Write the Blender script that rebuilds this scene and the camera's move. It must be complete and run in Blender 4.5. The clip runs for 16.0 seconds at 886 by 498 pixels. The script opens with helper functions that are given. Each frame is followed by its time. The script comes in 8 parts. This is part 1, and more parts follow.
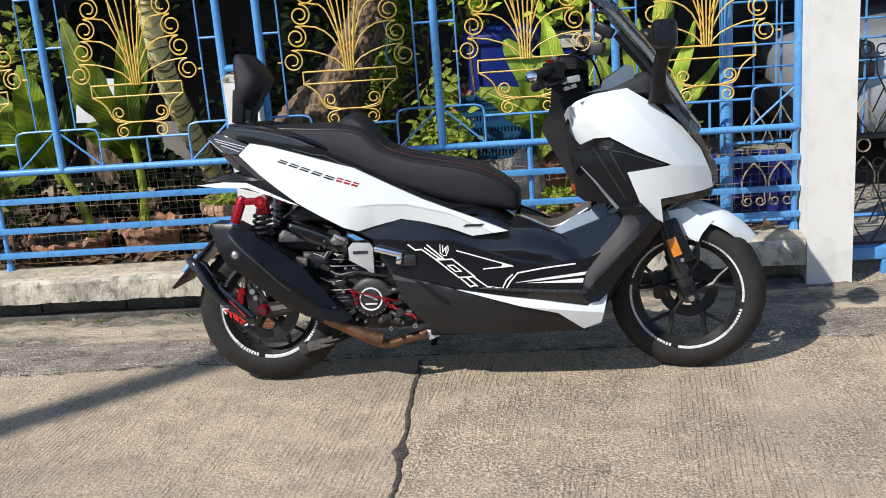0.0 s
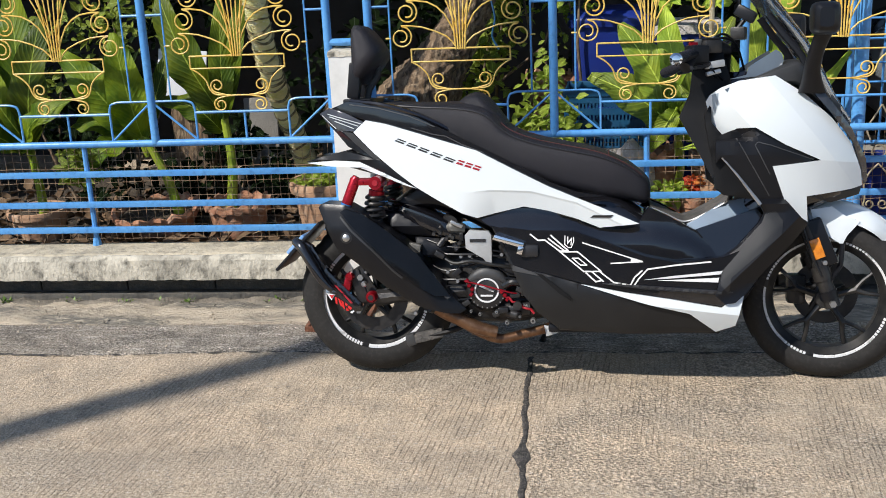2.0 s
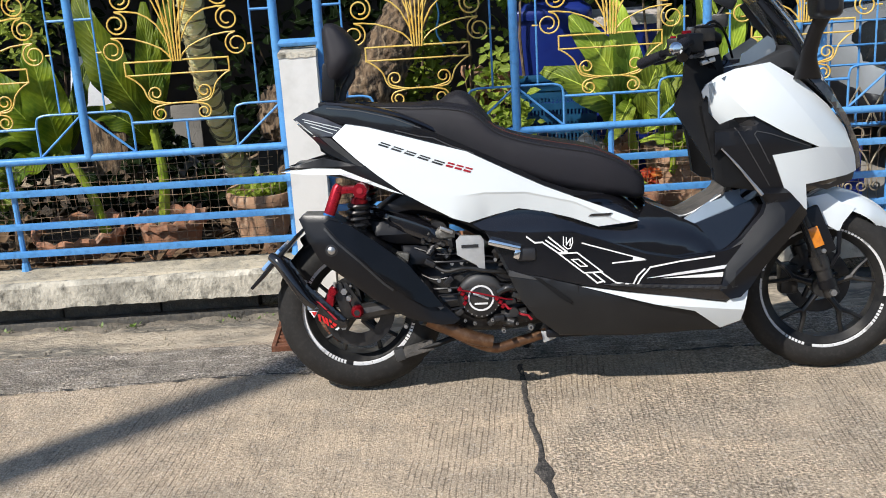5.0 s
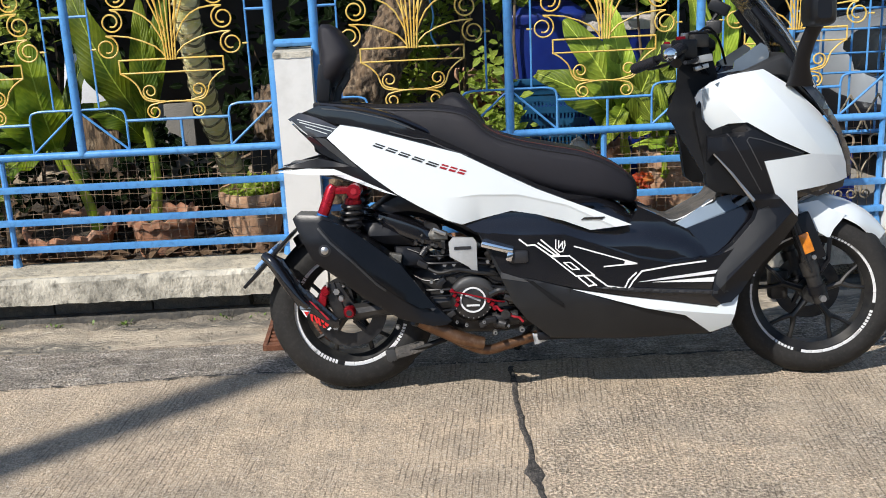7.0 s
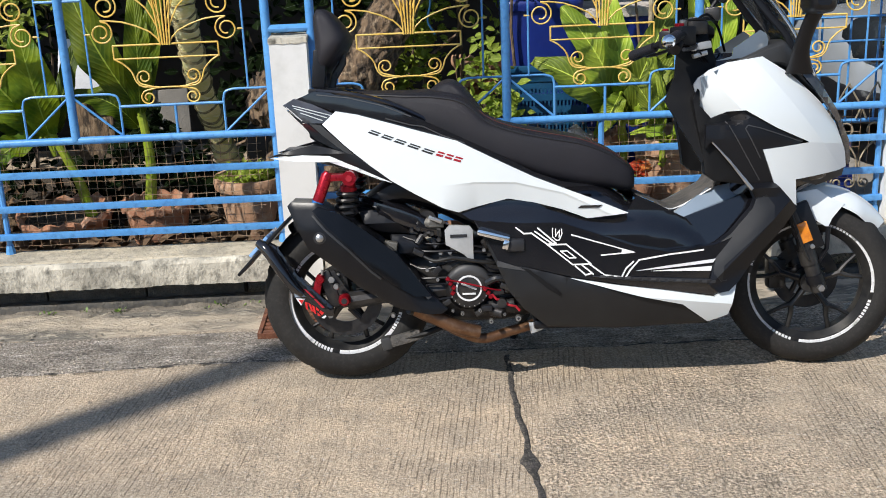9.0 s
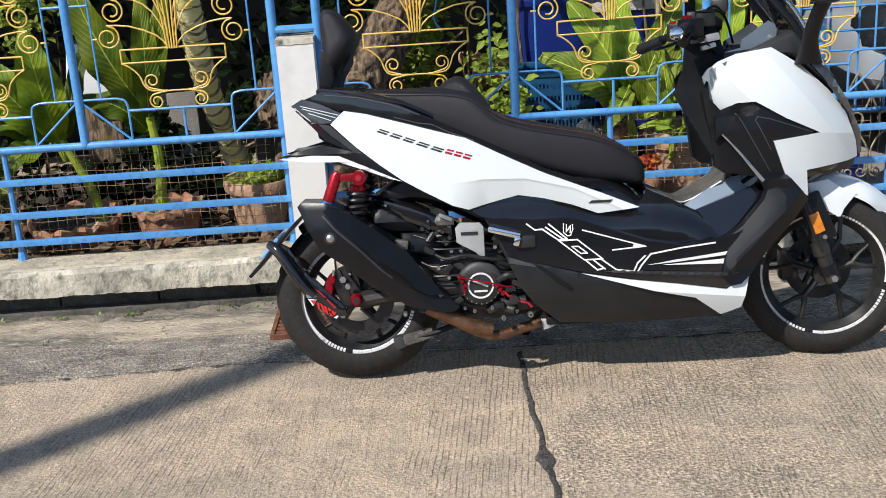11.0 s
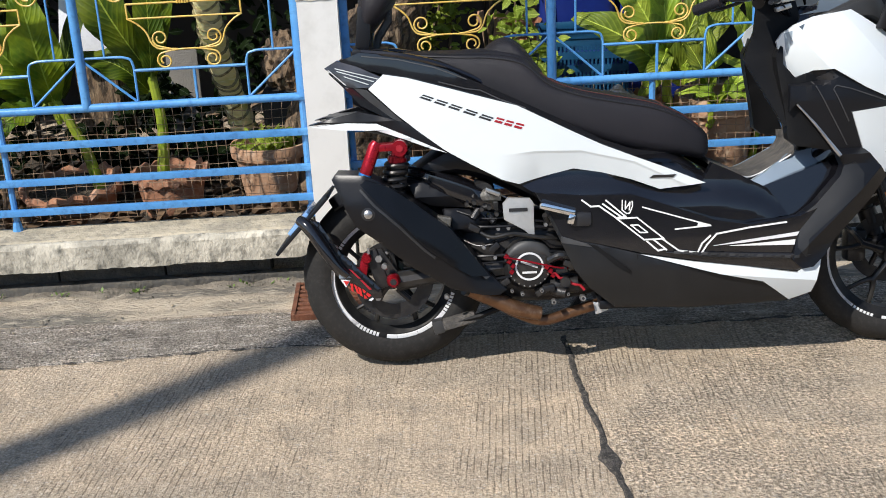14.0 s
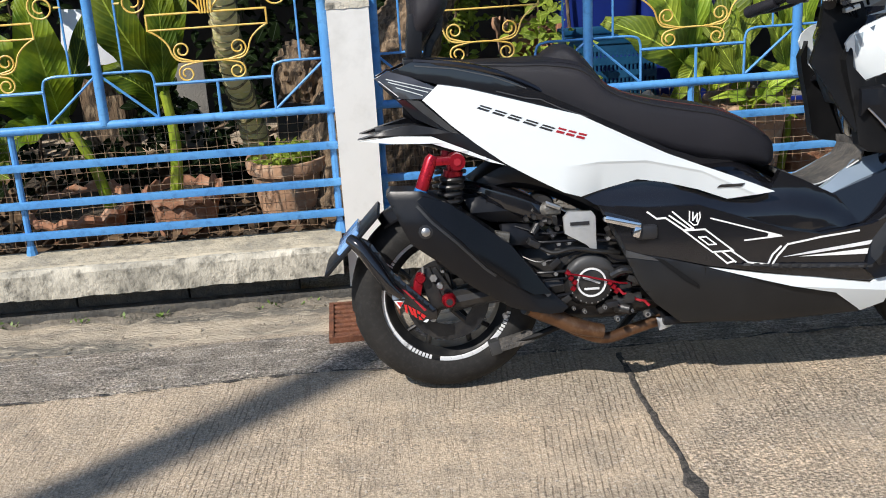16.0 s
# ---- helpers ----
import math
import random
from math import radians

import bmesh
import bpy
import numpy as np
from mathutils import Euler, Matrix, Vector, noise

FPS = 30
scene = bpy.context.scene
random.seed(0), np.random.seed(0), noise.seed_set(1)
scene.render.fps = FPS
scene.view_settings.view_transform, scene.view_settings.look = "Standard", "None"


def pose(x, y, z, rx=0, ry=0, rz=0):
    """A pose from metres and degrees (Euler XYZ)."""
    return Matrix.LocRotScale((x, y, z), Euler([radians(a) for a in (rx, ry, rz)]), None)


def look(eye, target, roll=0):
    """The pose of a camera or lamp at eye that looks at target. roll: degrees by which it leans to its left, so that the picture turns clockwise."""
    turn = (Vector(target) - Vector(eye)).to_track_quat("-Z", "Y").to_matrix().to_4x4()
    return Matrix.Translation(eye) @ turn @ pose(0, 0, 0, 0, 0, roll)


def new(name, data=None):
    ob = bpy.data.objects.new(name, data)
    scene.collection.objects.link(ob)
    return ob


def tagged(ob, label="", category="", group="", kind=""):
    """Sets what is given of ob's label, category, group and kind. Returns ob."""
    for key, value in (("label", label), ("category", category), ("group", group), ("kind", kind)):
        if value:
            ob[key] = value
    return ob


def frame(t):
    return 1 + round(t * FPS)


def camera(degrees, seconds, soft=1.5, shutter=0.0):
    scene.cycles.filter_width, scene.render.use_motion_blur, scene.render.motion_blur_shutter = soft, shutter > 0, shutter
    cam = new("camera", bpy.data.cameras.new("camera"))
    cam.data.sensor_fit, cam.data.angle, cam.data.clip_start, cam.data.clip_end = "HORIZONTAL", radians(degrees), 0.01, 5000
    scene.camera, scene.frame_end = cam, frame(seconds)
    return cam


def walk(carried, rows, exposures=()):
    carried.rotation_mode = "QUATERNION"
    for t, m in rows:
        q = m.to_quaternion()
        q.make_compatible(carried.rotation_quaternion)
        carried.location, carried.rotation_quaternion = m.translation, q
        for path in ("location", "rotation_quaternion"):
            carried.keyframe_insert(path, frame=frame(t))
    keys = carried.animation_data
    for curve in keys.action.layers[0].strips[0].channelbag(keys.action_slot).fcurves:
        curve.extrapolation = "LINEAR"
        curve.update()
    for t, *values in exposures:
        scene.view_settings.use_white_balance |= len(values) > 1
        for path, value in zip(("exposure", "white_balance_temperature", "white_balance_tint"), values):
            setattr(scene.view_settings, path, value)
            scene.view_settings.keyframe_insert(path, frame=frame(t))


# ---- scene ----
cam = camera(42.2, 16.0, soft=0.95)
METRES, EYE, TILT, LEAN, TURN = 1.897, 1.641, 0.0, 0.0, 4.8
ROWS = [
    (0.0, 0.0, 0.0, 0.0, -1.31, -17.02, 4.28),
    (0.5, -0.0313, 0.012, -0.0044, -0.34, -17.17, 4.14),
    (1.0, -0.0854, 0.028, -0.0056, -0.01, -17.11, 4.13),
    (1.5, -0.1267, 0.0537, -0.013, 0.17, -17.17, 3.86),
    (2.0, -0.1436, 0.1197, -0.0335, 1.31, -17.26, 2.61),
    (2.5, -0.1682, 0.1918, -0.0443, 2.9, -17.38, 1.82),
    (3.0, -0.2459, 0.2273, -0.0492, 1.89, -17.81, 1.97),
    (3.5, -0.3352, 0.2432, -0.0414, -3.47, -17.99, 3.21),
    (4.0, -0.3575, 0.24, -0.0416, -5.44, -17.92, 3.39),
    (4.5, -0.3569, 0.2374, -0.0416, -6.06, -17.76, 3.53),
    (7.0, -0.3645, 0.2292, -0.04, -6.44, -17.58, 2.51),
    (7.5, -0.3632, 0.2331, -0.0414, -6.57, -17.72, 2.34),
    (8.0, -0.3625, 0.2365, -0.042, -6.61, -17.91, 2.18),
    (8.5, -0.3627, 0.2411, -0.0441, -6.6, -18.09, 2.15),
    (11.0, -0.3623, 0.2457, -0.0444, -6.39, -18.31, 3.5),
    (11.5, -0.3802, 0.2555, -0.0466, -6.47, -18.32, 3.54),
    (12.0, -0.39, 0.2822, -0.0542, -5.84, -18.85, 3.22),
    (12.5, -0.3887, 0.3484, -0.0606, -4.88, -19.92, 3.32),
    (13.0, -0.3825, 0.3907, -0.0614, -4.11, -19.99, 3.53),
    (13.5, -0.399, 0.4153, -0.0667, -3.59, -20.19, 3.52),
    (14.0, -0.4609, 0.4162, -0.0634, -7.68, -20.35, 2.63),
    (14.5, -0.5364, 0.4151, -0.0618, -10.1, -20.3, 2.89),
    (15.0, -0.5817, 0.4257, -0.064, -10.79, -20.24, 3.48),
    (15.5, -0.5972, 0.4679, -0.0688, -10.41, -20.11, 3.27),
    (16.0, -0.5904, 0.5192, -0.0703, -9.97, -20.1, 3.14),
]
walk(cam, [(t, pose(0, 0, EYE, TILT, LEAN, TURN) @ pose(METRES * x, METRES * y, METRES * z, 90 + pitch, roll, yaw)) for t, x, y, z, yaw, pitch, roll in ROWS])

# ---- light ----
SUN_EL = 46.0
SUN_TO = Vector((0.747, 0.665, 0.0))  # the way the shadows run over the ground
sky_world = bpy.data.worlds.new("sky")
scene.world = sky_world
sky_world.use_nodes = True
wn = sky_world.node_tree.nodes
sky = wn.new("ShaderNodeTexSky")
sky.sky_type = "NISHITA"
sky.sun_disc = False
sky.dust_density = 0.4
sky.ozone_density = 2.0
sky.sun_elevation = radians(SUN_EL)
sky.sun_rotation = math.atan2(-SUN_TO.x, -SUN_TO.y)
wn["Background"].inputs["Strength"].default_value = 0.132
sky_world.node_tree.links.new(sky.outputs["Color"], wn["Background"].inputs["Color"])
sun_data = bpy.data.lights.new("sun", "SUN")
sun_data.energy = 5.25
sun_data.angle = radians(0.53)
sun_data.color = (1.0, 0.95, 0.885)
sun = new("sun", sun_data)
flat = SUN_TO * math.cos(radians(SUN_EL))
sun.matrix_world = look((-6, -6, 9), Vector((-6, -6, 9)) + Vector((flat.x, flat.y, -math.sin(radians(SUN_EL)))))
scene.view_settings.exposure = 0.0


# ---- materials ----
def socket_mix(nt, a, b, fac):
    m = nt.nodes.new("ShaderNodeMix")
    m.data_type = "RGBA"
    for sock, v in ((m.inputs[6], a), (m.inputs[7], b), (m.inputs[0], fac)):
        if hasattr(v, "node"):
            nt.links.new(v, sock)
        elif isinstance(v, (tuple, list)):
            sock.default_value = (*v, 1.0)
        else:
            sock.default_value = v
    return m.outputs[2]


def noise_fac(nt, scale, lo=0.35, hi=0.65, detail=4.0, stretch=(1, 1, 1), rough=0.6):
    tc = nt.nodes.new("ShaderNodeTexCoord")
    mp = nt.nodes.new("ShaderNodeMapping")
    mp.inputs["Scale"].default_value = stretch
    nt.links.new(tc.outputs["Object"], mp.inputs["Vector"])
    nz = nt.nodes.new("ShaderNodeTexNoise")
    nz.inputs["Scale"].default_value = scale
    nz.inputs["Detail"].default_value = detail
    nz.inputs["Roughness"].default_value = rough
    nt.links.new(mp.outputs[0], nz.inputs["Vector"])
    r = nt.nodes.new("ShaderNodeMapRange")
    r.inputs["From Min"].default_value = lo
    r.inputs["From Max"].default_value = hi
    nt.links.new(nz.outputs[0], r.inputs["Value"])
    return r.outputs[0]


def bump_of(nt, fac, strength, distance, before=None):
    b = nt.nodes.new("ShaderNodeBump")
    b.inputs["Strength"].default_value = strength
    b.inputs["Distance"].default_value = distance
    nt.links.new(fac, b.inputs["Height"])
    if before is not None:
        nt.links.new(before, b.inputs["Normal"])
    return b.outputs[0]


def material(name, base, rough=0.5, metal=0.0, second=None, scale=8.0, third=None, fine=60.0, bump=0.0, bump_scale=120.0,
             coat=0.0, spread=(0.4, 0.65), transmission=0.0, stretch=(1, 1, 1), rough_vary=0.08, random_tint=0.0, spec=0.5):
    m = bpy.data.materials.new(name)
    m.use_nodes = True
    nt = m.node_tree
    p = nt.nodes["Principled BSDF"]
    col = None
    if second:
        col = socket_mix(nt, base, second, noise_fac(nt, scale, *spread, stretch=stretch))
    if third:
        col = socket_mix(nt, col if col else base, third, noise_fac(nt, fine, 0.5, 0.75, stretch=stretch))
    if random_tint:
        info = nt.nodes.new("ShaderNodeObjectInfo")
        hsv = nt.nodes.new("ShaderNodeHueSaturation")
        r = nt.nodes.new("ShaderNodeMapRange")
        r.inputs["To Min"].default_value = 1 - random_tint
        r.inputs["To Max"].default_value = 1 + random_tint
        nt.links.new(info.outputs["Random"], r.inputs["Value"])
        nt.links.new(r.outputs[0], hsv.inputs["Value"])
        if col:
            nt.links.new(col, hsv.inputs["Color"])
        else:
            hsv.inputs["Color"].default_value = (*base, 1)
        col = hsv.outputs[0]
    if col:
        nt.links.new(col, p.inputs["Base Color"])
    else:
        p.inputs["Base Color"].default_value = (*base, 1)
    r = nt.nodes.new("ShaderNodeMapRange")
    r.inputs["To Min"].default_value = max(0.02, rough - rough_vary)
    r.inputs["To Max"].default_value = min(1.0, rough + rough_vary)
    nt.links.new(noise_fac(nt, scale * 2.3, 0.3, 0.7), r.inputs["Value"])
    nt.links.new(r.outputs[0], p.inputs["Roughness"])
    p.inputs["Metallic"].default_value = metal
    p.inputs["Coat Weight"].default_value = coat
    p.inputs["Coat Roughness"].default_value = 0.04
    p.inputs["Transmission Weight"].default_value = transmission
    p.inputs["Specular IOR Level"].default_value = spec
    if bump:
        nt.links.new(bump_of(nt, noise_fac(nt, bump_scale, 0.2, 0.8, stretch=stretch), bump, 0.01), p.inputs["Normal"])
    return m


def leaf_material(name, base, second, glow=0.35, rough=0.5, scale=9.0, vary=0.42):
    """A leaf: waxy face with some light passing through."""
    # wide brightness spread per object stands in for lit and shaded leaves
    m = material(name, base, rough, second=second, scale=scale, bump=0.15, bump_scale=40, random_tint=vary)
    nt = m.node_tree
    p = nt.nodes["Principled BSDF"]
    out = nt.nodes["Material Output"]
    tr = nt.nodes.new("ShaderNodeBsdfTranslucent")
    first = p.inputs["Base Color"].links[0].from_socket
    uv = nt.nodes.new("ShaderNodeUVMap")
    cut = nt.nodes.new("ShaderNodeSeparateXYZ")
    nt.links.new(uv.outputs[0], cut.inputs[0])

    def calc(op, a, b=None):
        n = nt.nodes.new("ShaderNodeMath")
        n.operation = op
        for sock, v in zip(n.inputs, (a, b)):
            if v is None:
                continue
            if hasattr(v, "node"):
                nt.links.new(v, sock)
            else:
                sock.default_value = v
        return n.outputs[0]

    across = calc("ABSOLUTE", cut.outputs[0])
    vein = calc("SINE", calc("MULTIPLY", calc("SUBTRACT", cut.outputs[1], calc("MULTIPLY", across, 0.22)), 105.0))
    vein = calc("POWER", calc("ADD", calc("MULTIPLY", vein, 0.5), 0.5), 3.0)
    rib = calc("LESS_THAN", across, 0.035)
    link = socket_mix(nt, first, tuple(min(1.0, c * 1.5 + 0.02) for c in second), calc("MULTIPLY", vein, 0.16))
    link = socket_mix(nt, link, tuple(min(1.0, c * 1.7 + 0.06) for c in second), calc("MULTIPLY", rib, 0.8))
    nt.links.new(link, p.inputs["Base Color"])
    old = p.inputs["Normal"].links[0].from_socket
    nt.links.new(bump_of(nt, vein, 0.5, 0.003, old), p.inputs["Normal"])
    nt.links.new(link, tr.inputs["Color"])
    mx = nt.nodes.new("ShaderNodeMixShader")
    mx.inputs[0].default_value = glow
    nt.links.new(p.outputs[0], mx.inputs[1])
    nt.links.new(tr.outputs[0], mx.inputs[2])
    nt.links.new(mx.outputs[0], out.inputs["Surface"])
    return m


def broom_concrete(name, base, second, stain, lines=74.0, depth=0.55, streak=0.0, far=None, contrast=1.0, along=False, worn=None):
    """Concrete drawn with a broom: fine ridges across the road (or along it), long grooves in patches, stains and pale grains."""

    def drawn(a, b):
        return (b, a * 0.45, 1) if along else (a, b, 1)

    m = bpy.data.materials.new(name)
    m.use_nodes = True
    nt = m.node_tree
    p = nt.nodes["Principled BSDF"]
    big = noise_fac(nt, 1.3, 0.35, 0.65)
    mid = noise_fac(nt, 7.0, 0.42, 0.7)
    ridge = noise_fac(nt, 1.0, 0.50, 0.80, detail=4.0, stretch=drawn(lines, 2.6), rough=0.7)
    grain = noise_fac(nt, 120.0, 0.34, 0.68, detail=4.0, rough=0.75)
    speck = noise_fac(nt, 95.0, 0.58, 0.68, detail=3.0)
    groups = noise_fac(nt, 1.9, 0.36, 0.56, detail=3.0)
    both_on = nt.nodes.new("ShaderNodeMath")
    both_on.operation = "MULTIPLY"
    nt.links.new(ridge, both_on.inputs[0])
    nt.links.new(groups, both_on.inputs[1])
    ridge = both_on.outputs[0]
    where = noise_fac(nt, 1.0, 0.46, 0.56, detail=3.0, stretch=(2.6, 1.0, 1))
    tc = nt.nodes.new("ShaderNodeTexCoord")
    turned = nt.nodes.new("ShaderNodeMapping")
    turned.inputs["Rotation"].default_value = (0, 0, radians(90 if along else 6))
    nt.links.new(tc.outputs["Object"], turned.inputs["Vector"])
    wave = nt.nodes.new("ShaderNodeTexWave")
    for key, v in (("Scale", 18.0), ("Distortion", 2.6), ("Detail", 3.0), ("Detail Scale", 0.35), ("Detail Roughness", 0.6)):
        wave.inputs[key].default_value = v
    nt.links.new(turned.outputs[0], wave.inputs["Vector"])
    thin = nt.nodes.new("ShaderNodeMapRange")
    thin.inputs["From Min"].default_value = 0.30
    thin.inputs["From Max"].default_value = 0.02
    nt.links.new(wave.outputs["Fac"], thin.inputs["Value"])
    broken = nt.nodes.new("ShaderNodeMath")
    broken.operation = "MULTIPLY"
    nt.links.new(thin.outputs[0], broken.inputs[0])
    nt.links.new(noise_fac(nt, 1.0, 0.40, 0.55, detail=4.0, stretch=drawn(40, 9), rough=0.7), broken.inputs[1])
    wide = broken.outputs[0]
    masked = nt.nodes.new("ShaderNodeMath")
    masked.operation = "MULTIPLY"
    nt.links.new(wide, masked.inputs[0])
    nt.links.new(where, masked.inputs[1])
    most = nt.nodes.new("ShaderNodeMath")
    most.operation = "MAXIMUM"
    nt.links.new(ridge, most.inputs[0])
    nt.links.new(masked.outputs[0], most.inputs[1])
    ridge = most.outputs[0]
    pit = noise_fac(nt, 55.0, 0.62, 0.68, detail=2.0)
    col = socket_mix(nt, base, second, big)
    col = socket_mix(nt, col, stain, mid)
    if far:
        col = socket_mix(nt, col, far, noise_fac(nt, 0.55, 0.46, 0.6, detail=5.0, stretch=(0.6, 1.6, 1)))
    if streak:
        pale = noise_fac(nt, 1.0, 0.52, 0.66, detail=5.0, stretch=(7, 42, 1) if along else (16, 34, 1), rough=0.75)
        col = socket_mix(nt, col, tuple(min(1.0, c * 1.0 + streak) for c in base), pale)
    darker = socket_mix(nt, (1 + 0.30 * contrast,) * 3, (1 - 0.40 * contrast, 1 - 0.42 * contrast, 1 - 0.44 * contrast), grain)
    mul = nt.nodes.new("ShaderNodeMix")
    mul.data_type, mul.blend_type = "RGBA", "MULTIPLY"
    mul.inputs[0].default_value = 1.0
    nt.links.new(col, mul.inputs[6])
    nt.links.new(darker, mul.inputs[7])
    ridged = nt.nodes.new("ShaderNodeMix")
    ridged.data_type, ridged.blend_type = "RGBA", "MULTIPLY"
    ridged.inputs[0].default_value = 1.0
    nt.links.new(mul.outputs[2], ridged.inputs[6])
    nt.links.new(socket_mix(nt, (1.08, 1.08, 1.08), (0.62, 0.60, 0.575), ridge), ridged.inputs[7])
    faint = nt.nodes.new("ShaderNodeMath")
    faint.operation = "MULTIPLY"
    faint.inputs[1].default_value = 0.45
    nt.links.new(speck, faint.inputs[0])
    col = socket_mix(nt, ridged.outputs[2], (0.66, 0.61, 0.53), faint.outputs[0])
    shallow = nt.nodes.new("ShaderNodeMath")
    shallow.operation = "MULTIPLY"
    shallow.inputs[1].default_value = 0.55
    nt.links.new(pit, shallow.inputs[0])
    col = socket_mix(nt, col, (0.13, 0.115, 0.095), shallow.outputs[0])
    pebbles = None
    if worn is not None:
        # past the joint the broomed skin has worn off in patches and the aggregate shows
        tc = nt.nodes.new("ShaderNodeTexCoord")
        cut = nt.nodes.new("ShaderNodeSeparateXYZ")
        nt.links.new(tc.outputs["Object"], cut.inputs[0])
        step = nt.nodes.new("ShaderNodeMapRange")
        for key, v in (("From Min", worn - 0.03), ("From Max", worn + 0.03), ("To Min", 0.35), ("To Max", 1.0)):
            step.inputs[key].default_value = v
        nt.links.new(cut.outputs[0], step.inputs["Value"])
        patch = nt.nodes.new("ShaderNodeMath")
        patch.operation = "MULTIPLY"
        nt.links.new(step.outputs[0], patch.inputs[0])
        nt.links.new(noise_fac(nt, 2.1, 0.36, 0.56, detail=4.0), patch.inputs[1])
        coarse = noise_fac(nt, 105.0, 0.36, 0.64, detail=2.0, rough=0.5)
        pebbles = nt.nodes.new("ShaderNodeMath")
        pebbles.operation = "MULTIPLY"
        nt.links.new(coarse, pebbles.inputs[0])
        nt.links.new(patch.outputs[0], pebbles.inputs[1])
        tone = socket_mix(nt, (1.0, 1.0, 1.0), socket_mix(nt, (0.62, 0.615, 0.61), (1.42, 1.42, 1.43), coarse), patch.outputs[0])
        aggregate = nt.nodes.new("ShaderNodeMix")
        aggregate.data_type, aggregate.blend_type = "RGBA", "MULTIPLY"
        aggregate.inputs[0].default_value = 1.0
        nt.links.new(col, aggregate.inputs[6])
        nt.links.new(tone, aggregate.inputs[7])
        col = aggregate.outputs[2]
    nt.links.new(col, p.inputs["Base Color"])
    p.inputs["Roughness"].default_value = 0.9
    n1 = bump_of(nt, ridge, depth, -0.004)
    n2 = bump_of(nt, grain, 0.9 if along else 0.6, 0.008 if along else 0.003, n1)
    if pebbles:
        n2 = bump_of(nt, pebbles.outputs[0], 0.8, 0.005, n2)
    nt.links.new(n2, p.inputs["Normal"])
    return m


M_ROAD = broom_concrete("broomed_concrete", (0.515, 0.408, 0.288), (0.435, 0.355, 0.262), (0.34, 0.28, 0.208), far=(0.335, 0.283, 0.217), contrast=1.2, worn=-0.447)
M_SHOULDER = broom_concrete("rough_grey_concrete", (0.40, 0.355, 0.30), (0.45, 0.395, 0.325), (0.17, 0.155, 0.132), depth=1.0, streak=0.20, contrast=1.7, along=True, worn=-9.0)
M_MORTAR = material("sandy_mortar", (0.50, 0.42, 0.315), 0.95, second=(0.185, 0.168, 0.138), scale=2.6, third=(0.60, 0.52, 0.40), fine=26, bump=0.9, bump_scale=70, spread=(0.44, 0.58), stretch=(0.55, 2.4, 1))
M_SOIL = material("damp_soil", (0.06, 0.045, 0.03), 0.95, second=(0.03, 0.024, 0.018), scale=9, third=(0.15, 0.115, 0.08), fine=80, bump=1.0, bump_scale=60)
M_KERB = material("weathered_kerb_concrete", (0.66, 0.61, 0.50), 0.9, second=(0.36, 0.335, 0.275), scale=5.5, third=(0.085, 0.083, 0.068), fine=24, bump=0.5, bump_scale=70, spread=(0.38, 0.64), stretch=(1, 1, 0.7))
M_KERB_TOP = material("ochre_stained_concrete", (0.52, 0.455, 0.34), 0.92, second=(0.34, 0.305, 0.235), scale=9, third=(0.20, 0.185, 0.15), fine=24, bump=0.5, bump_scale=60)
M_DIRT = material("grey_brown_dirt", (0.24, 0.21, 0.165), 0.95, second=(0.09, 0.082, 0.066), scale=7, third=(0.32, 0.27, 0.21), fine=28, bump=0.8, bump_scale=60)
# grey lowered to deepen the shade in the gap under the kerb
M_BLOCK = material("shade_dark_block", (0.10, 0.095, 0.085), 0.95, second=(0.055, 0.052, 0.047), scale=6, third=(0.14, 0.125, 0.10), fine=30, bump=0.6, bump_scale=70)
M_PILLAR = material("white_painted_plaster", (0.80, 0.79, 0.755), 0.75, second=(0.75, 0.74, 0.71), scale=1.6, third=(0.66, 0.65, 0.61), fine=7, bump=0.10, bump_scale=18, spread=(0.40, 0.75))
M_BLUE = material("sky_blue_enamel", (0.085, 0.30, 0.66), 0.36, second=(0.12, 0.36, 0.70), scale=5, third=(0.06, 0.21, 0.48), fine=40, bump=0.1, bump_scale=90, coat=0.2)
M_GOLD = material("gold_paint", (0.78, 0.50, 0.095), 0.42, second=(0.82, 0.60, 0.17), scale=14, third=(0.45, 0.25, 0.04), fine=50, bump=0.15)
M_RUST_WIRE = material("rusty_wire", (0.24, 0.15, 0.09), 0.8, metal=0.2, second=(0.36, 0.27, 0.18), scale=20)
M_TAR = material("dark_tar", (0.035, 0.032, 0.03), 0.85, second=(0.10, 0.09, 0.08), scale=45, third=(0.22, 0.19, 0.15), fine=120, bump=0.9, bump_scale=140)
M_RUST = material("rusty_iron", (0.22, 0.085, 0.045), 0.85, metal=0.3, second=(0.12, 0.05, 0.03), scale=25, third=(0.33, 0.16, 0.09), fine=60, bump=0.5)
M_WHITE = material("pearl_white_plastic", (0.735, 0.785, 0.80), 0.2, second=(0.715, 0.765, 0.785), scale=3, coat=0.7, rough_vary=0.03)
M_GLOSS = material("gloss_black_plastic", (0.006, 0.006, 0.008), 0.14, second=(0.009, 0.009, 0.011), scale=6, coat=0.8, rough_vary=0.03)
M_MATT = material("matt_black_plastic", (0.006, 0.0064, 0.0085), 0.36, second=(0.0085, 0.009, 0.0112), scale=3, bump=0.05, bump_scale=420, spec=0.32)
M_SATIN = material("satin_black_plastic", (0.011, 0.0115, 0.013), 0.3, second=(0.016, 0.0165, 0.018), scale=4, bump=0.04, bump_scale=420)
M_GREY = material("charcoal_plastic", (0.022, 0.023, 0.025), 0.46, second=(0.038, 0.038, 0.038), scale=3, bump=0.08, bump_scale=420)
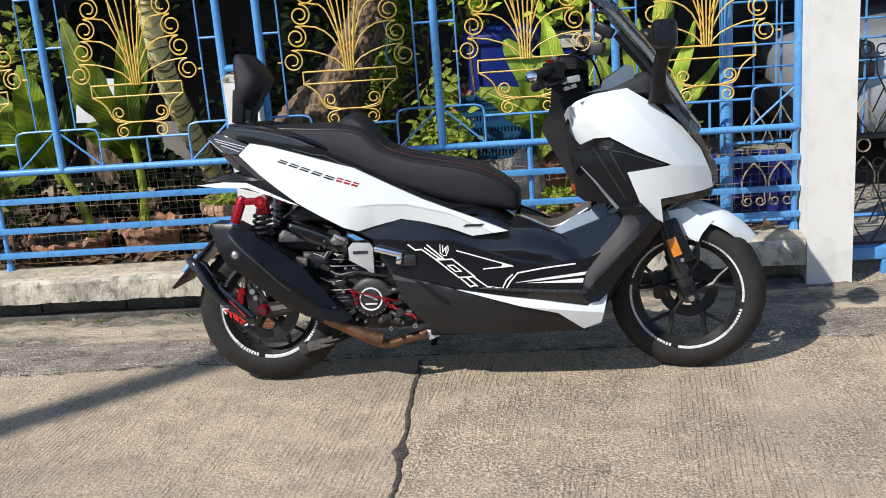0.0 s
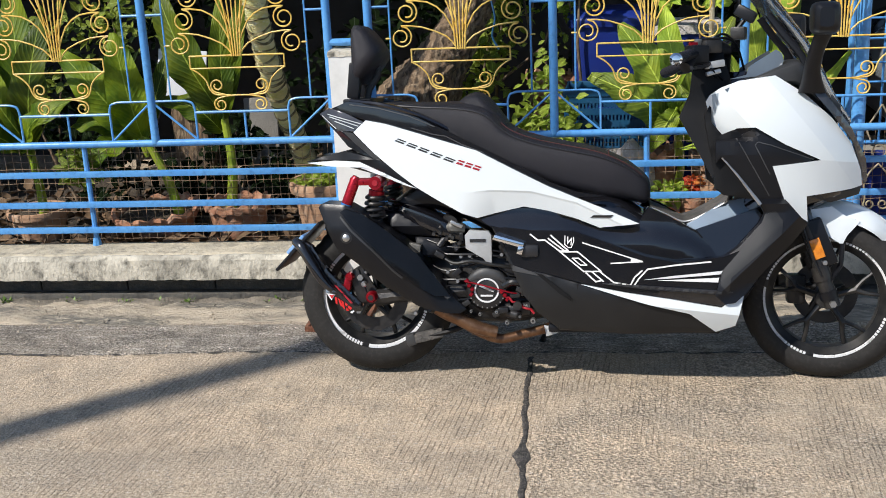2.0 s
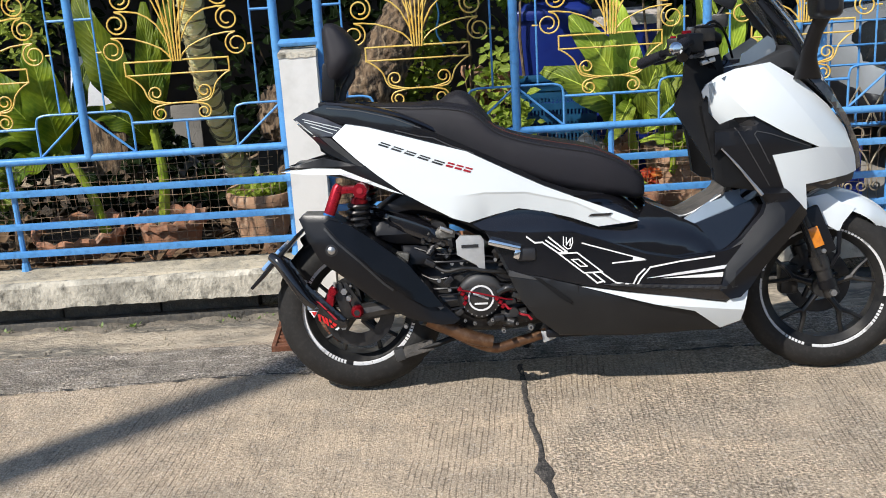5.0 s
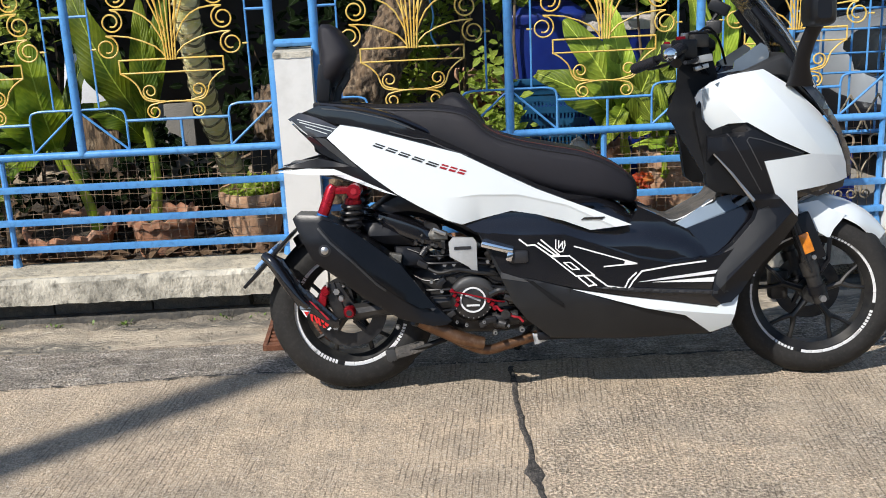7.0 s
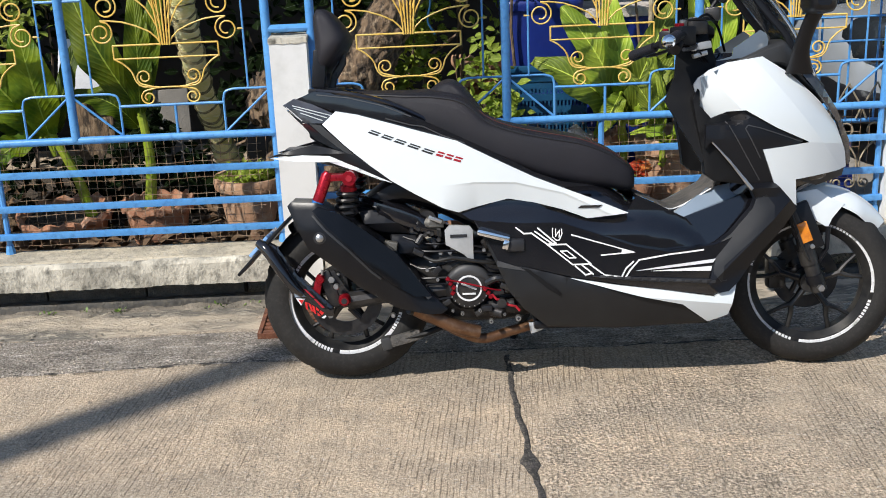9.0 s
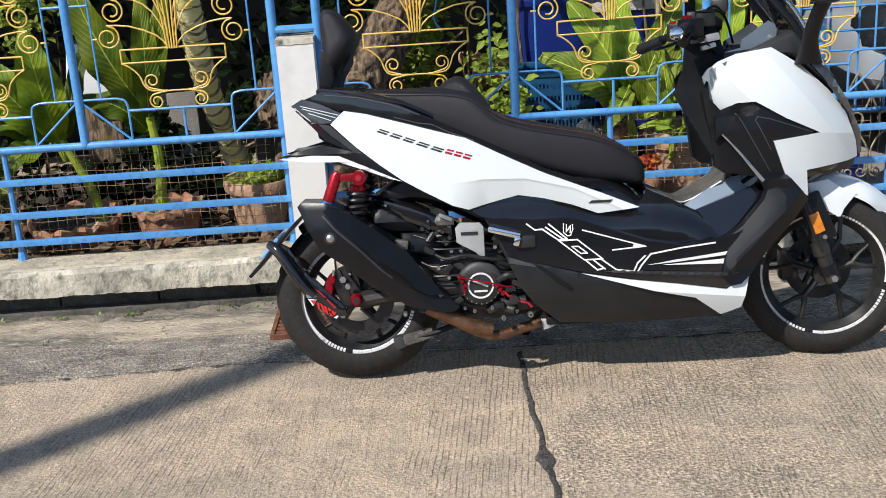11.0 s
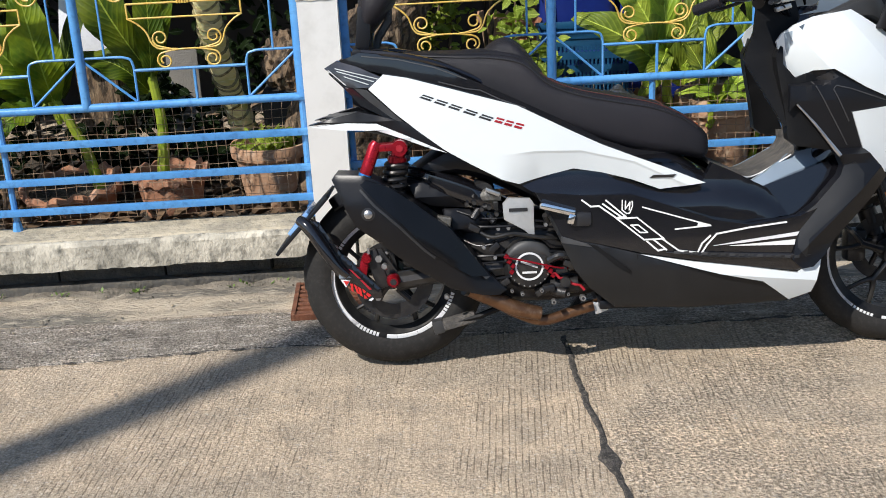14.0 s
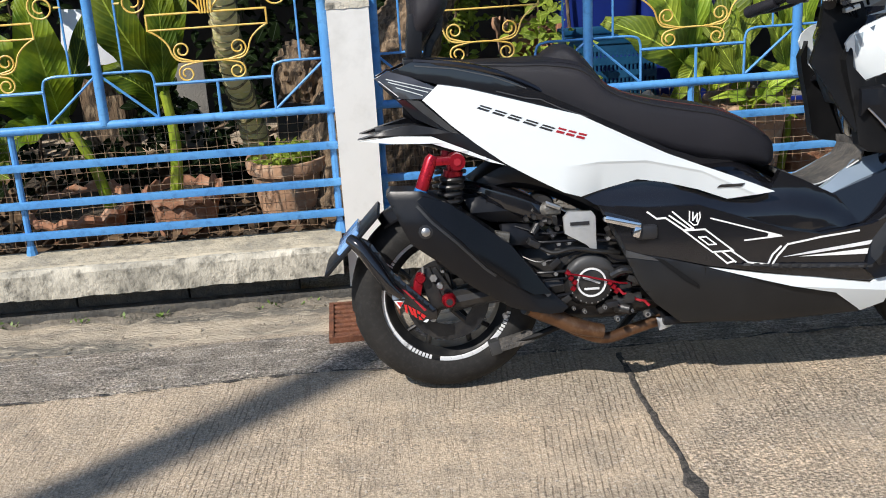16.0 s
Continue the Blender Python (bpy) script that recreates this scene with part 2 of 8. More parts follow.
M_BELLY = material("matt_charcoal_plastic", (0.010, 0.0104, 0.0116), 0.40, second=(0.0155, 0.016, 0.017), scale=4, bump=0.06, bump_scale=420, spec=0.4)
M_BLACK = material("dull_black_plastic", (0.0045, 0.0046, 0.0052), 0.5, second=(0.007, 0.007, 0.0075), scale=6, bump=0.05, bump_scale=300, spec=0.22)
M_SHIELD = material("smooth_black_cover", (0.0045, 0.0047, 0.0058), 0.22, second=(0.006, 0.006, 0.007), scale=5, spec=0.32, rough_vary=0.04)
M_RIDGE = material("grey_plastic_edge", (0.05, 0.051, 0.053), 0.5, second=(0.036, 0.036, 0.038), scale=20, bump=0.06, bump_scale=300)
M_SEAT = material("black_seat_vinyl", (0.0145, 0.0145, 0.0185), 0.48, second=(0.022, 0.0205, 0.025), scale=5, bump=0.3, bump_scale=520, spec=0.3)
M_STITCH = material("dull_red_thread", (0.10, 0.028, 0.024), 0.8)
M_TYRE = material("dusty_tyre_rubber", (0.018, 0.0175, 0.017), 0.7, second=(0.026, 0.0245, 0.023), scale=5, third=(0.034, 0.032, 0.030), fine=70, bump=0.10, bump_scale=160, spec=0.25)
M_RIM = material("satin_black_alloy", (0.018, 0.019, 0.021), 0.38, metal=0.5, second=(0.05, 0.048, 0.045), scale=12)
M_TAPE = material("silver_white_tape", (0.78, 0.79, 0.80), 0.35, second=(0.6, 0.6, 0.6), scale=12)
M_STEEL = material("brushed_steel", (0.55, 0.55, 0.54), 0.35, metal=0.9, second=(0.42, 0.42, 0.42), scale=30)
M_ALLOY = material("sandblasted_aluminium", (0.52, 0.53, 0.53), 0.5, metal=0.6, second=(0.44, 0.45, 0.45), scale=14, bump=0.1)
M_CHROME = material("chrome", (0.85, 0.86, 0.88), 0.08, metal=1.0, rough_vary=0.02)
M_ENGINE = material("black_cast_metal", (0.022, 0.022, 0.024), 0.36, metal=0.35, second=(0.045, 0.042, 0.039), scale=16, bump=0.12, bump_scale=160)
M_CAST = material("dull_cast_aluminium", (0.17, 0.165, 0.15), 0.5, metal=0.5, second=(0.09, 0.085, 0.075), scale=22, third=(0.28, 0.27, 0.25), fine=60, bump=0.3, bump_scale=140)
M_RED = material("red_anodised_aluminium", (0.40, 0.010, 0.022), 0.3, metal=0.6, second=(0.26, 0.006, 0.014), scale=20)
M_REDPRINT = material("red_print", (0.58, 0.02, 0.02), 0.4)
M_DARKRED = material("dark_red_print", (0.33, 0.012, 0.022), 0.4)
M_CLEARLENS = material("clear_grey_lens", (0.24, 0.31, 0.37), 0.08, coat=0.8, second=(0.30, 0.37, 0.43), scale=20, rough_vary=0.02)
M_BLUEANO = material("blue_anodised_aluminium", (0.05, 0.25, 0.62), 0.3, metal=0.6)
M_BRONZE = material("heat_tinted_exhaust_steel", (0.21, 0.112, 0.060), 0.40, metal=0.75, second=(0.14, 0.072, 0.040), scale=10, third=(0.27, 0.165, 0.10), fine=42, bump=0.12, bump_scale=120)
M_AMBER = material("amber_reflector", (0.75, 0.25, 0.02), 0.2, coat=0.5, second=(0.6, 0.18, 0.02), scale=60)
M_LENS = material("smoked_lens", (0.028, 0.028, 0.031), 0.1, coat=0.8, second=(0.06, 0.06, 0.068), scale=9, rough_vary=0.02)
M_REDLENS = material("dark_red_lens", (0.028, 0.004, 0.005), 0.15, coat=0.7)
M_SCREEN = material("smoked_screen", (0.22, 0.225, 0.23), 0.06, transmission=0.85, coat=0.3, rough_vary=0.02)
# blue base colour holds the sky mirrored in the number plate
M_PLATESKY = material("sky_tinted_plate", (0.22, 0.42, 0.78), 0.25, coat=0.5, second=(0.3, 0.5, 0.8), scale=20)
M_VISOR = material("glossy_grey_visor", (0.10, 0.125, 0.15), 0.12, coat=0.5, second=(0.085, 0.105, 0.13), scale=8, rough_vary=0.03)
# blue-grey that paints in the footwell's sky reflection; also a print tone
M_FOOTWELL = material("sky_tint_and_print_grey", (0.24, 0.30, 0.37), 0.18, second=(0.21, 0.265, 0.33), scale=5, coat=0.6, rough_vary=0.04)
M_RUBBER = material("worn_grey_rubber", (0.06, 0.058, 0.055), 0.8, second=(0.11, 0.10, 0.09), scale=14, third=(0.17, 0.15, 0.13), fine=45, bump=0.6, bump_scale=110)
M_PLATE = material("plate_white", (0.75, 0.77, 0.80), 0.3, coat=0.4)
M_INK = material("black_print", (0.02, 0.02, 0.022), 0.4)
M_WPRINT = material("white_print", (0.8, 0.8, 0.78), 0.5)
M_TERRA = material("terracotta", (0.42, 0.20, 0.11), 0.85, second=(0.30, 0.14, 0.085), scale=7, third=(0.5, 0.33, 0.23), fine=26, bump=0.35, bump_scale=50)
M_TERRA2 = material("pale_terracotta", (0.50, 0.30, 0.18), 0.88, second=(0.36, 0.2, 0.12), scale=8, third=(0.55, 0.42, 0.3), fine=22, bump=0.35, bump_scale=50)
M_BARK = material("rough_brown_bark", (0.17, 0.115, 0.070), 0.95, second=(0.05, 0.036, 0.025), scale=34, third=(0.36, 0.27, 0.175), fine=52, bump=1.0, bump_scale=38, stretch=(1, 1, 0.3), spread=(0.45, 0.58))
M_PALMSCAR = material("dark_leaf_scar", (0.10, 0.085, 0.035), 0.9, second=(0.34, 0.29, 0.15), scale=30)
M_PALM = material("ringed_palm_skin", (0.84, 0.75, 0.40), 0.7, second=(0.56, 0.54, 0.15), scale=9, third=(0.88, 0.84, 0.64), fine=18, bump=0.5, bump_scale=40, stretch=(1, 1, 3))
M_PALMRING = material("dry_leaf_scar", (0.62, 0.56, 0.40), 0.9, second=(0.25, 0.2, 0.12), scale=20)
M_BANANA = leaf_material("broad_green_leaf", (0.080, 0.160, 0.004), (0.25, 0.32, 0.010), 0.5)
M_CANNA = leaf_material("yellow_green_leaf", (0.24, 0.36, 0.03), (0.48, 0.58, 0.06), 0.42, vary=0.55)
M_SHRUB = leaf_material("small_shrub_leaf", (0.22, 0.31, 0.025), (0.42, 0.52, 0.07), 0.4)
# leaf tones near black: the deep shade of the yard is painted in
M_SHADELEAF = leaf_material("shade_dark_leaf", (0.006, 0.014, 0.003), (0.012, 0.024, 0.006), 0.2, rough=0.95)
M_SHADELEAF.node_tree.nodes["Principled BSDF"].inputs["Specular IOR Level"].default_value = 0.08
M_STALK = material("pale_green_stalk", (0.22, 0.32, 0.015), 0.5, second=(0.36, 0.40, 0.05), scale=9, third=(0.16, 0.20, 0.02), fine=25, bump=0.1)
M_DRYLEAF = material("dry_brown_leaf", (0.17, 0.105, 0.055), 0.9, second=(0.08, 0.05, 0.028), scale=12, random_tint=0.4)
M_REDLEAF = leaf_material("red_yellow_leaf", (0.42, 0.035, 0.02), (0.50, 0.30, 0.04), 0.35, vary=0.3)
M_PINKLEAF = leaf_material("dry_pink_leaf", (0.42, 0.22, 0.13), (0.30, 0.13, 0.07), 0.3, rough=0.8, vary=0.3)
M_WEED = material("small_weed_leaf", (0.085, 0.15, 0.025), 0.6, second=(0.14, 0.22, 0.04), scale=40)
M_CRATE = material("blue_plastic_crate", (0.007, 0.055, 0.13), 0.42, second=(0.010, 0.075, 0.16), scale=8)
M_BIN = material("dark_blue_plastic", (0.008, 0.02, 0.16), 0.38, second=(0.012, 0.03, 0.2), scale=5)
M_SACK = material("woven_white_sack", (0.55, 0.50, 0.46), 0.85, second=(0.4, 0.36, 0.32), scale=14, bump=0.5, bump_scale=90)
# plaster tone dropped to near black to carry the shade under the house
M_WALLSHADE = material("shade_dark_plaster", (0.035, 0.032, 0.03), 0.9, second=(0.022, 0.021, 0.02), scale=2.5, bump=0.3)
M_CEMENT = material("yard_cement", (0.30, 0.28, 0.25), 0.92, second=(0.2, 0.19, 0.17), scale=3, bump=0.4)
M_CARPAINT = material("silver_car_paint", (0.42, 0.46, 0.50), 0.22, metal=0.25, coat=0.7, second=(0.40, 0.44, 0.48), scale=4, rough_vary=0.03)
M_GLASS = material("dark_car_glass", (0.02, 0.025, 0.03), 0.06, coat=0.5, rough_vary=0.01)
M_IRON = material("black_painted_iron", (0.03, 0.03, 0.032), 0.5, second=(0.05, 0.045, 0.04), scale=15)
M_CREAM = material("cream_painted_iron", (0.30, 0.25, 0.17), 0.5, second=(0.4, 0.34, 0.24), scale=15)
M_HOUSE = material("dull_house_wall", (0.36, 0.34, 0.31), 0.9, second=(0.27, 0.255, 0.235), scale=1.2, bump=0.2)
M_ROOF = material("corrugated_sheet", (0.3, 0.29, 0.28), 0.6, metal=0.3, second=(0.2, 0.19, 0.18), scale=4)


# ---- building helpers ----
def finish(bm, sharp=0.6):
    bmesh.ops.recalc_face_normals(bm, faces=bm.faces[:])
    for f in bm.faces:
        f.smooth = True
    for e in bm.edges:
        e.smooth = not (len(e.link_faces) == 2 and e.calc_face_angle(0.0) > sharp)


def mesh_of(name, bm, mat, sharp=0.6):
    finish(bm, sharp)
    me = bpy.data.meshes.new(name)
    bm.to_mesh(me)
    bm.free()
    me.materials.append(mat)
    return me


def part(name, bm, mat, parent, label="", sharp=0.6):
    ob = new(name, mesh_of(name, bm, mat, sharp))
    ob.parent = parent
    if label:
        ob["label"] = label
    return ob


def thing(name, label, category, m=None, group="", kind=""):
    ob = new(name)
    ob.empty_display_size = 0.1
    if m is not None:
        ob.matrix_basis = m
    return tagged(ob, label, category, group, kind)


def solo(name, bm, mat, label, category, group="", kind="", m=None, sharp=0.6):
    ob = new(name, mesh_of(name, bm, mat, sharp))
    if m is not None:
        ob.matrix_basis = m
    return tagged(ob, label, category, group, kind)


def lerp(a, b, t):
    return a + (b - a) * t


def table(rows, x):
    """Smooth interpolation in rows of (x, value)."""
    n = len(rows)
    if x <= rows[0][0]:
        return rows[0][1]
    if x >= rows[-1][0]:
        return rows[-1][1]
    i = next(k for k in range(n - 1) if x <= rows[k + 1][0])
    (xa, a), (xb, b) = rows[i], rows[i + 1]
    h = xb - xa

    def tangent(k):
        lo, hi = max(0, k - 1), min(n - 1, k + 1)
        return (rows[hi][1] - rows[lo][1]) / (rows[hi][0] - rows[lo][0])

    t = (x - xa) / h
    return a * (2 * t ** 3 - 3 * t * t + 1) + b * (3 * t * t - 2 * t ** 3) + h * (tangent(i) * (t ** 3 - 2 * t * t + t) + tangent(i + 1) * (t ** 3 - t * t))


def smooth_path(pts, steps=6, closed=False):
    """Catmull-Rom through the points."""
    P = [Vector(p) for p in pts]
    n = len(P)
    out = []
    for i in range(n if closed else n - 1):
        p1, p2 = P[i], P[(i + 1) % n]
        p0 = P[(i - 1) % n] if closed or i else p1 * 2 - p2
        p3 = P[(i + 2) % n] if closed or i + 2 < n else p2 * 2 - p1
        for k in range(steps):
            t = k / steps
            out.append(0.5 * (2 * p1 + (p2 - p0) * t + (2 * p0 - 5 * p1 + 4 * p2 - p3) * t * t + (3 * p1 - p0 - 3 * p2 + p3) * t ** 3))
    if not closed:
        out.append(P[-1])
    return out


def tube(bm, pts, radius, n=8, cap=True, flat=1.0):
    """Sweep a round bar along points; radius is a number or a list."""
    P = [Vector(p) for p in pts]
    rings = []
    side = None
    for i, p in enumerate(P):
        d = (P[min(i + 1, len(P) - 1)] - P[max(i - 1, 0)]).normalized()
        if side is None:
            side = d.cross(Vector((0, 0, 1)) if abs(d.z) < 0.9 else Vector((0, 1, 0))).normalized()
        else:
            side = (side - d * side.dot(d)).normalized()
        up = d.cross(side)
        r = radius[i] if isinstance(radius, (list, tuple)) else radius
        rings.append([bm.verts.new(p + side * (math.cos(2 * math.pi * k / n) * r) + up * (math.sin(2 * math.pi * k / n) * r * flat)) for k in range(n)])
    for a, b in zip(rings, rings[1:]):
        for k in range(n):
            bm.faces.new((a[k], a[(k + 1) % n], b[(k + 1) % n], b[k]))
    if cap:
        bm.faces.new(rings[0][::-1])
        bm.faces.new(rings[-1])
    return bm


def bar(pts, radius, n=8, flat=1.0):
    return tube(bmesh.new(), pts, radius, n, True, flat)


def box(bm, lo, hi, bevel=0.0):
    vs = [bm.verts.new((x, y, z)) for x in (lo[0], hi[0]) for y in (lo[1], hi[1]) for z in (lo[2], hi[2])]
    fs = [bm.faces.new([vs[i] for i in q]) for q in ((0, 1, 3, 2), (4, 6, 7, 5), (0, 4, 5, 1), (2, 3, 7, 6), (0, 2, 6, 4), (1, 5, 7, 3))]
    if bevel:
        bmesh.ops.bevel(bm, geom=list({e for f in fs for e in f.edges}), offset=bevel, segments=2, affect="EDGES", profile=0.6)
    return bm


def block(lo, hi, bevel=0.0):
    return box(bmesh.new(), lo, hi, bevel)


def turn_about(bm, m):
    bmesh.ops.transform(bm, matrix=m, verts=bm.verts[:])
    return bm


def lathe(profile, n=32, axis="z", bm=None, closed=False):
    """Turn a profile of (radius, height) about an axis."""
    bm = bm or bmesh.new()
    rings = []
    for r, h in profile:
        ring = []
        for k in range(n):
            a = 2 * math.pi * k / n
            c, s = math.cos(a) * r, math.sin(a) * r
            ring.append(bm.verts.new((c, s, h) if axis == "z" else (c, h, s)))
        rings.append(ring)
    pairs = list(zip(rings, rings[1:])) + ([(rings[-1], rings[0])] if closed else [])
    for a, b in pairs:
        for k in range(n):
            bm.faces.new((a[k], a[(k + 1) % n], b[(k + 1) % n], b[k]))
    if not closed:
        if profile[0][0] > 1e-5:
            bm.faces.new(rings[0][::-1])
        if profile[-1][0] > 1e-5:
            bm.faces.new(rings[-1])
    bmesh.ops.remove_doubles(bm, verts=bm.verts[:], dist=1e-5)
    return bm


def loft(stations, n=20, power=2.6, axis="x", steps=4):
    """A body through superelliptic sections: (along, c1, c2, half1, half2); along x the section lies in y, z, along z in x, y."""
    path = smooth_path([(s[0], s[1], s[2]) for s in stations], steps)
    half = smooth_path([(s[3], s[4], 0) for s in stations], steps)
    bm = bmesh.new()
    rings = []
    for c, h in zip(path, half):
        ring = []
        for k in range(n):
            a = 2 * math.pi * k / n
            ca, sa = math.cos(a), math.sin(a)
            u = math.copysign(abs(ca) ** (2 / power), ca) * max(h.x, 1e-4)
            v = math.copysign(abs(sa) ** (2 / power), sa) * max(h.y, 1e-4)
            ring.append(bm.verts.new((c.x, c.y + u, c.z + v) if axis == "x" else (c.y + u, c.z + v, c.x)))
        rings.append(ring)
    for a, b in zip(rings, rings[1:]):
        for k in range(n):
            bm.faces.new((a[k], a[(k + 1) % n], b[(k + 1) % n], b[k]))
    bm.faces.new(rings[0][::-1])
    bm.faces.new(rings[-1])
    return bm


def inside(p, pts):
    """Whether p lies within the outline in x, z."""
    odd = False
    for a, b in zip(pts, pts[1:] + pts[:1]):
        if (a[2] > p.z) != (b[2] > p.z) and p.x < a[0] + (p.z - a[2]) / (b[2] - a[2]) * (b[0] - a[0]):
            odd = not odd
    return odd


def plate(outline, width, thick=0.012, side=-1, cell=0.03, bevel=0.003, proud=0.0, steps=0, folds=()):
    """A shaped panel: an outline in x, z laid on the surface y = side * width(x, z), with thickness inwards and eased edges.
    folds: lines (x, z), (x, z) along which the surface is creased."""
    pts = [(p[0], 0, p[1]) for p in outline]
    if steps:
        pts = smooth_path(pts, steps, closed=True)
    bm = bmesh.new()
    vs = [bm.verts.new(p) for p in pts]
    face = bm.faces.new(vs)
    face.normal_update()
    bmesh.ops.triangulate(bm, faces=[face])
    xs, zs = [p[0] for p in pts], [p[2] for p in pts]
    for k, lo, hi in ((0, min(xs), max(xs)), (2, min(zs), max(zs))):
        c = math.floor(lo / cell) * cell + cell
        while c < hi:
            at, way = [0, 0, 0], [0, 0, 0]
            at[k], way[k] = c, 1
            bmesh.ops.bisect_plane(bm, geom=bm.verts[:] + bm.edges[:] + bm.faces[:], plane_co=at, plane_no=way, dist=1e-6)
            c += cell

    def on_grid(e, k):
        p, q = e.verts[0].co[k], e.verts[1].co[k]
        return abs(p - q) < 1e-5 and abs(p / cell - round(p / cell)) < 1e-3

    loose = [e for e in bm.edges if not e.is_boundary and not on_grid(e, 0) and not on_grid(e, 2)]
    bmesh.ops.dissolve_edges(bm, edges=loose, use_verts=False, use_face_split=False)
    spare = [v for v in bm.verts if len(v.link_edges) == 2 and not v.is_boundary]
    bmesh.ops.dissolve_verts(bm, verts=spare)
    bm.normal_update()
    bmesh.ops.triangulate(bm, faces=[f for f in bm.faces if len(f.verts) > 4])
    bmesh.ops.delete(bm, geom=[f for f in bm.faces if not inside(f.calc_center_median(), pts)], context="FACES")
    for (xa, za), (xb, zb) in folds:
        bmesh.ops.bisect_plane(bm, geom=bm.verts[:] + bm.edges[:] + bm.faces[:], plane_co=(xa, 0, za), plane_no=(zb - za, 0, xa - xb), dist=1e-6)
    edge_pts = {v for e in bm.edges if e.is_boundary for v in e.verts}
    for v in bm.verts:
        w = width(v.co.x, v.co.z) + proud
        if v in edge_pts:
            w -= bevel
        v.co.y = side * w
    inner = bmesh.ops.extrude_face_region(bm, geom=bm.faces[:])
    for v in [g for g in inner["geom"] if isinstance(g, bmesh.types.BMVert)]:
        v.co.y -= side * thick
    return bm


def ribbon(pts, width, w, proud=0.004, side=-1, closed=False, thick=0.002, steps=0):
    """A painted line on a panel: a thin strip along points in x, z."""
    P = [Vector((p[0], 0, p[1])) for p in pts]
    if steps:
        P = smooth_path(P, steps, closed)
    fine = []
    for a, b in zip(P, P[1:] + ([P[0]] if closed else [])):
        k = max(1, int((b - a).length / 0.02))
        fine += [a.lerp(b, i / k) for i in range(k)]
    fine.append(P[0] if closed else P[-1])
    bm = bmesh.new()
    last = None
    for i, p in enumerate(fine):
        d = fine[min(i + 1, len(fine) - 1)] - fine[max(i - 1, 0)]
        if d.length < 1e-6:
            continue
        d.normalize()
        nrm = Vector((-d.z, 0, d.x)) * (w / 2)
        quad = []
        for s in (1, -1):
            q = p + nrm * s
            for lift in (proud, proud - thick):
                quad.append(bm.verts.new((q.x, side * (width(q.x, q.z) + lift), q.z)))
        if last:
            for i0, i1 in ((0, 2), (2, 3), (3, 1), (1, 0)):
                bm.faces.new((last[i0], last[i1], quad[i1], quad[i0]))
        last = quad
    return bm


# ---- the ground and the street ----
def ground_z(y):
    return table([(2.9, 0.0), (3.9, -0.032), (4.6, -0.046), (4.75, -0.05), (5.0, -0.03), (40, 0.0)], y)


def build_ground():
    bm = bmesh.new()
    xs = [-400, -40, -8] + [-4 + 0.5 * i for i in range(15)] + [8, 40, 400]
    ys = [-400, -40, -8, 0, 1, 2, 2.6, 2.9, 3.2, 3.5, 3.7, 3.9, 4.1, 4.3, 4.6, 4.75, 5.0, 6, 8, 40, 400]
    grid = [[bm.verts.new((x, y, ground_z(y))) for y in ys] for x in xs]
    for a, b in zip(grid, grid[1:]):
        for k in range(len(ys) - 1):
            bm.faces.new((a[k], b[k], b[k + 1], a[k + 1]))
    return solo("ground", bm, M_ROAD, "sunlit broom-finished concrete road with fine ridges", "road", kind="structure")


def strip(name, x0, x1, edge_a, edge_b, lift, rough, step, mat, label, category, seed):
    """A thin uneven layer on the ground between two wandering edges."""
    bm = bmesh.new()
    nx, ny = int((x1 - x0) / step), 12
    grid = []
    for i in range(nx + 1):
        x = lerp(x0, x1, i / nx)
        ya, yb = edge_a(x), edge_b(x)
        col = []
        for j in range(ny + 1):
            v = j / ny
            y = lerp(ya, yb, v)
            edge = min(v, 1 - v, 0.12) / 0.12
            z = ground_z(y) - 0.006 + (lift + 0.006) * edge + rough * edge * noise.noise((x * 9 + seed, y * 14, seed)) + rough * 0.5 * edge * noise.noise((x * 34, y * 40, seed + 3))
            col.append(bm.verts.new((x, y, z)))
        grid.append(col)
    for a, b in zip(grid, grid[1:]):
        for j in range(ny):
            bm.faces.new((a[j], b[j], b[j + 1], a[j + 1]))
    return solo(name, bm, mat, label, category, kind="structure", sharp=1.2)


def wander(base, amp, freq, seed):
    return lambda x: base + amp * noise.noise((x * freq, seed, 0)) + amp * 0.4 * noise.noise((x * freq * 5, seed, 7))


build_ground()
strip("road_shoulder", -5, 4.5, wander(4.06, 0.05, 1.1, 2), wander(4.42, 0.02, 2, 5), 0.006, 0.004, 0.02, M_SHOULDER, "rough grey concrete strip along the road edge", "road edge", 4)
strip("gutter", -5, 4.5, wander(4.40, 0.04, 1.7, 11), wander(4.69, 0.01, 2, 15), 0.010, 0.014, 0.015, M_MORTAR, "lumpy sandy mortar laid along the kerb foot", "gutter", 9)


strip("gutter_dirt", -5, 4.5, wander(4.635, 0.03, 2.3, 31), wander(4.715, 0.004, 2, 35), 0.013, 0.016, 0.015, M_DIRT, "dark damp dirt packed along the kerb foot", "dirt", 19)


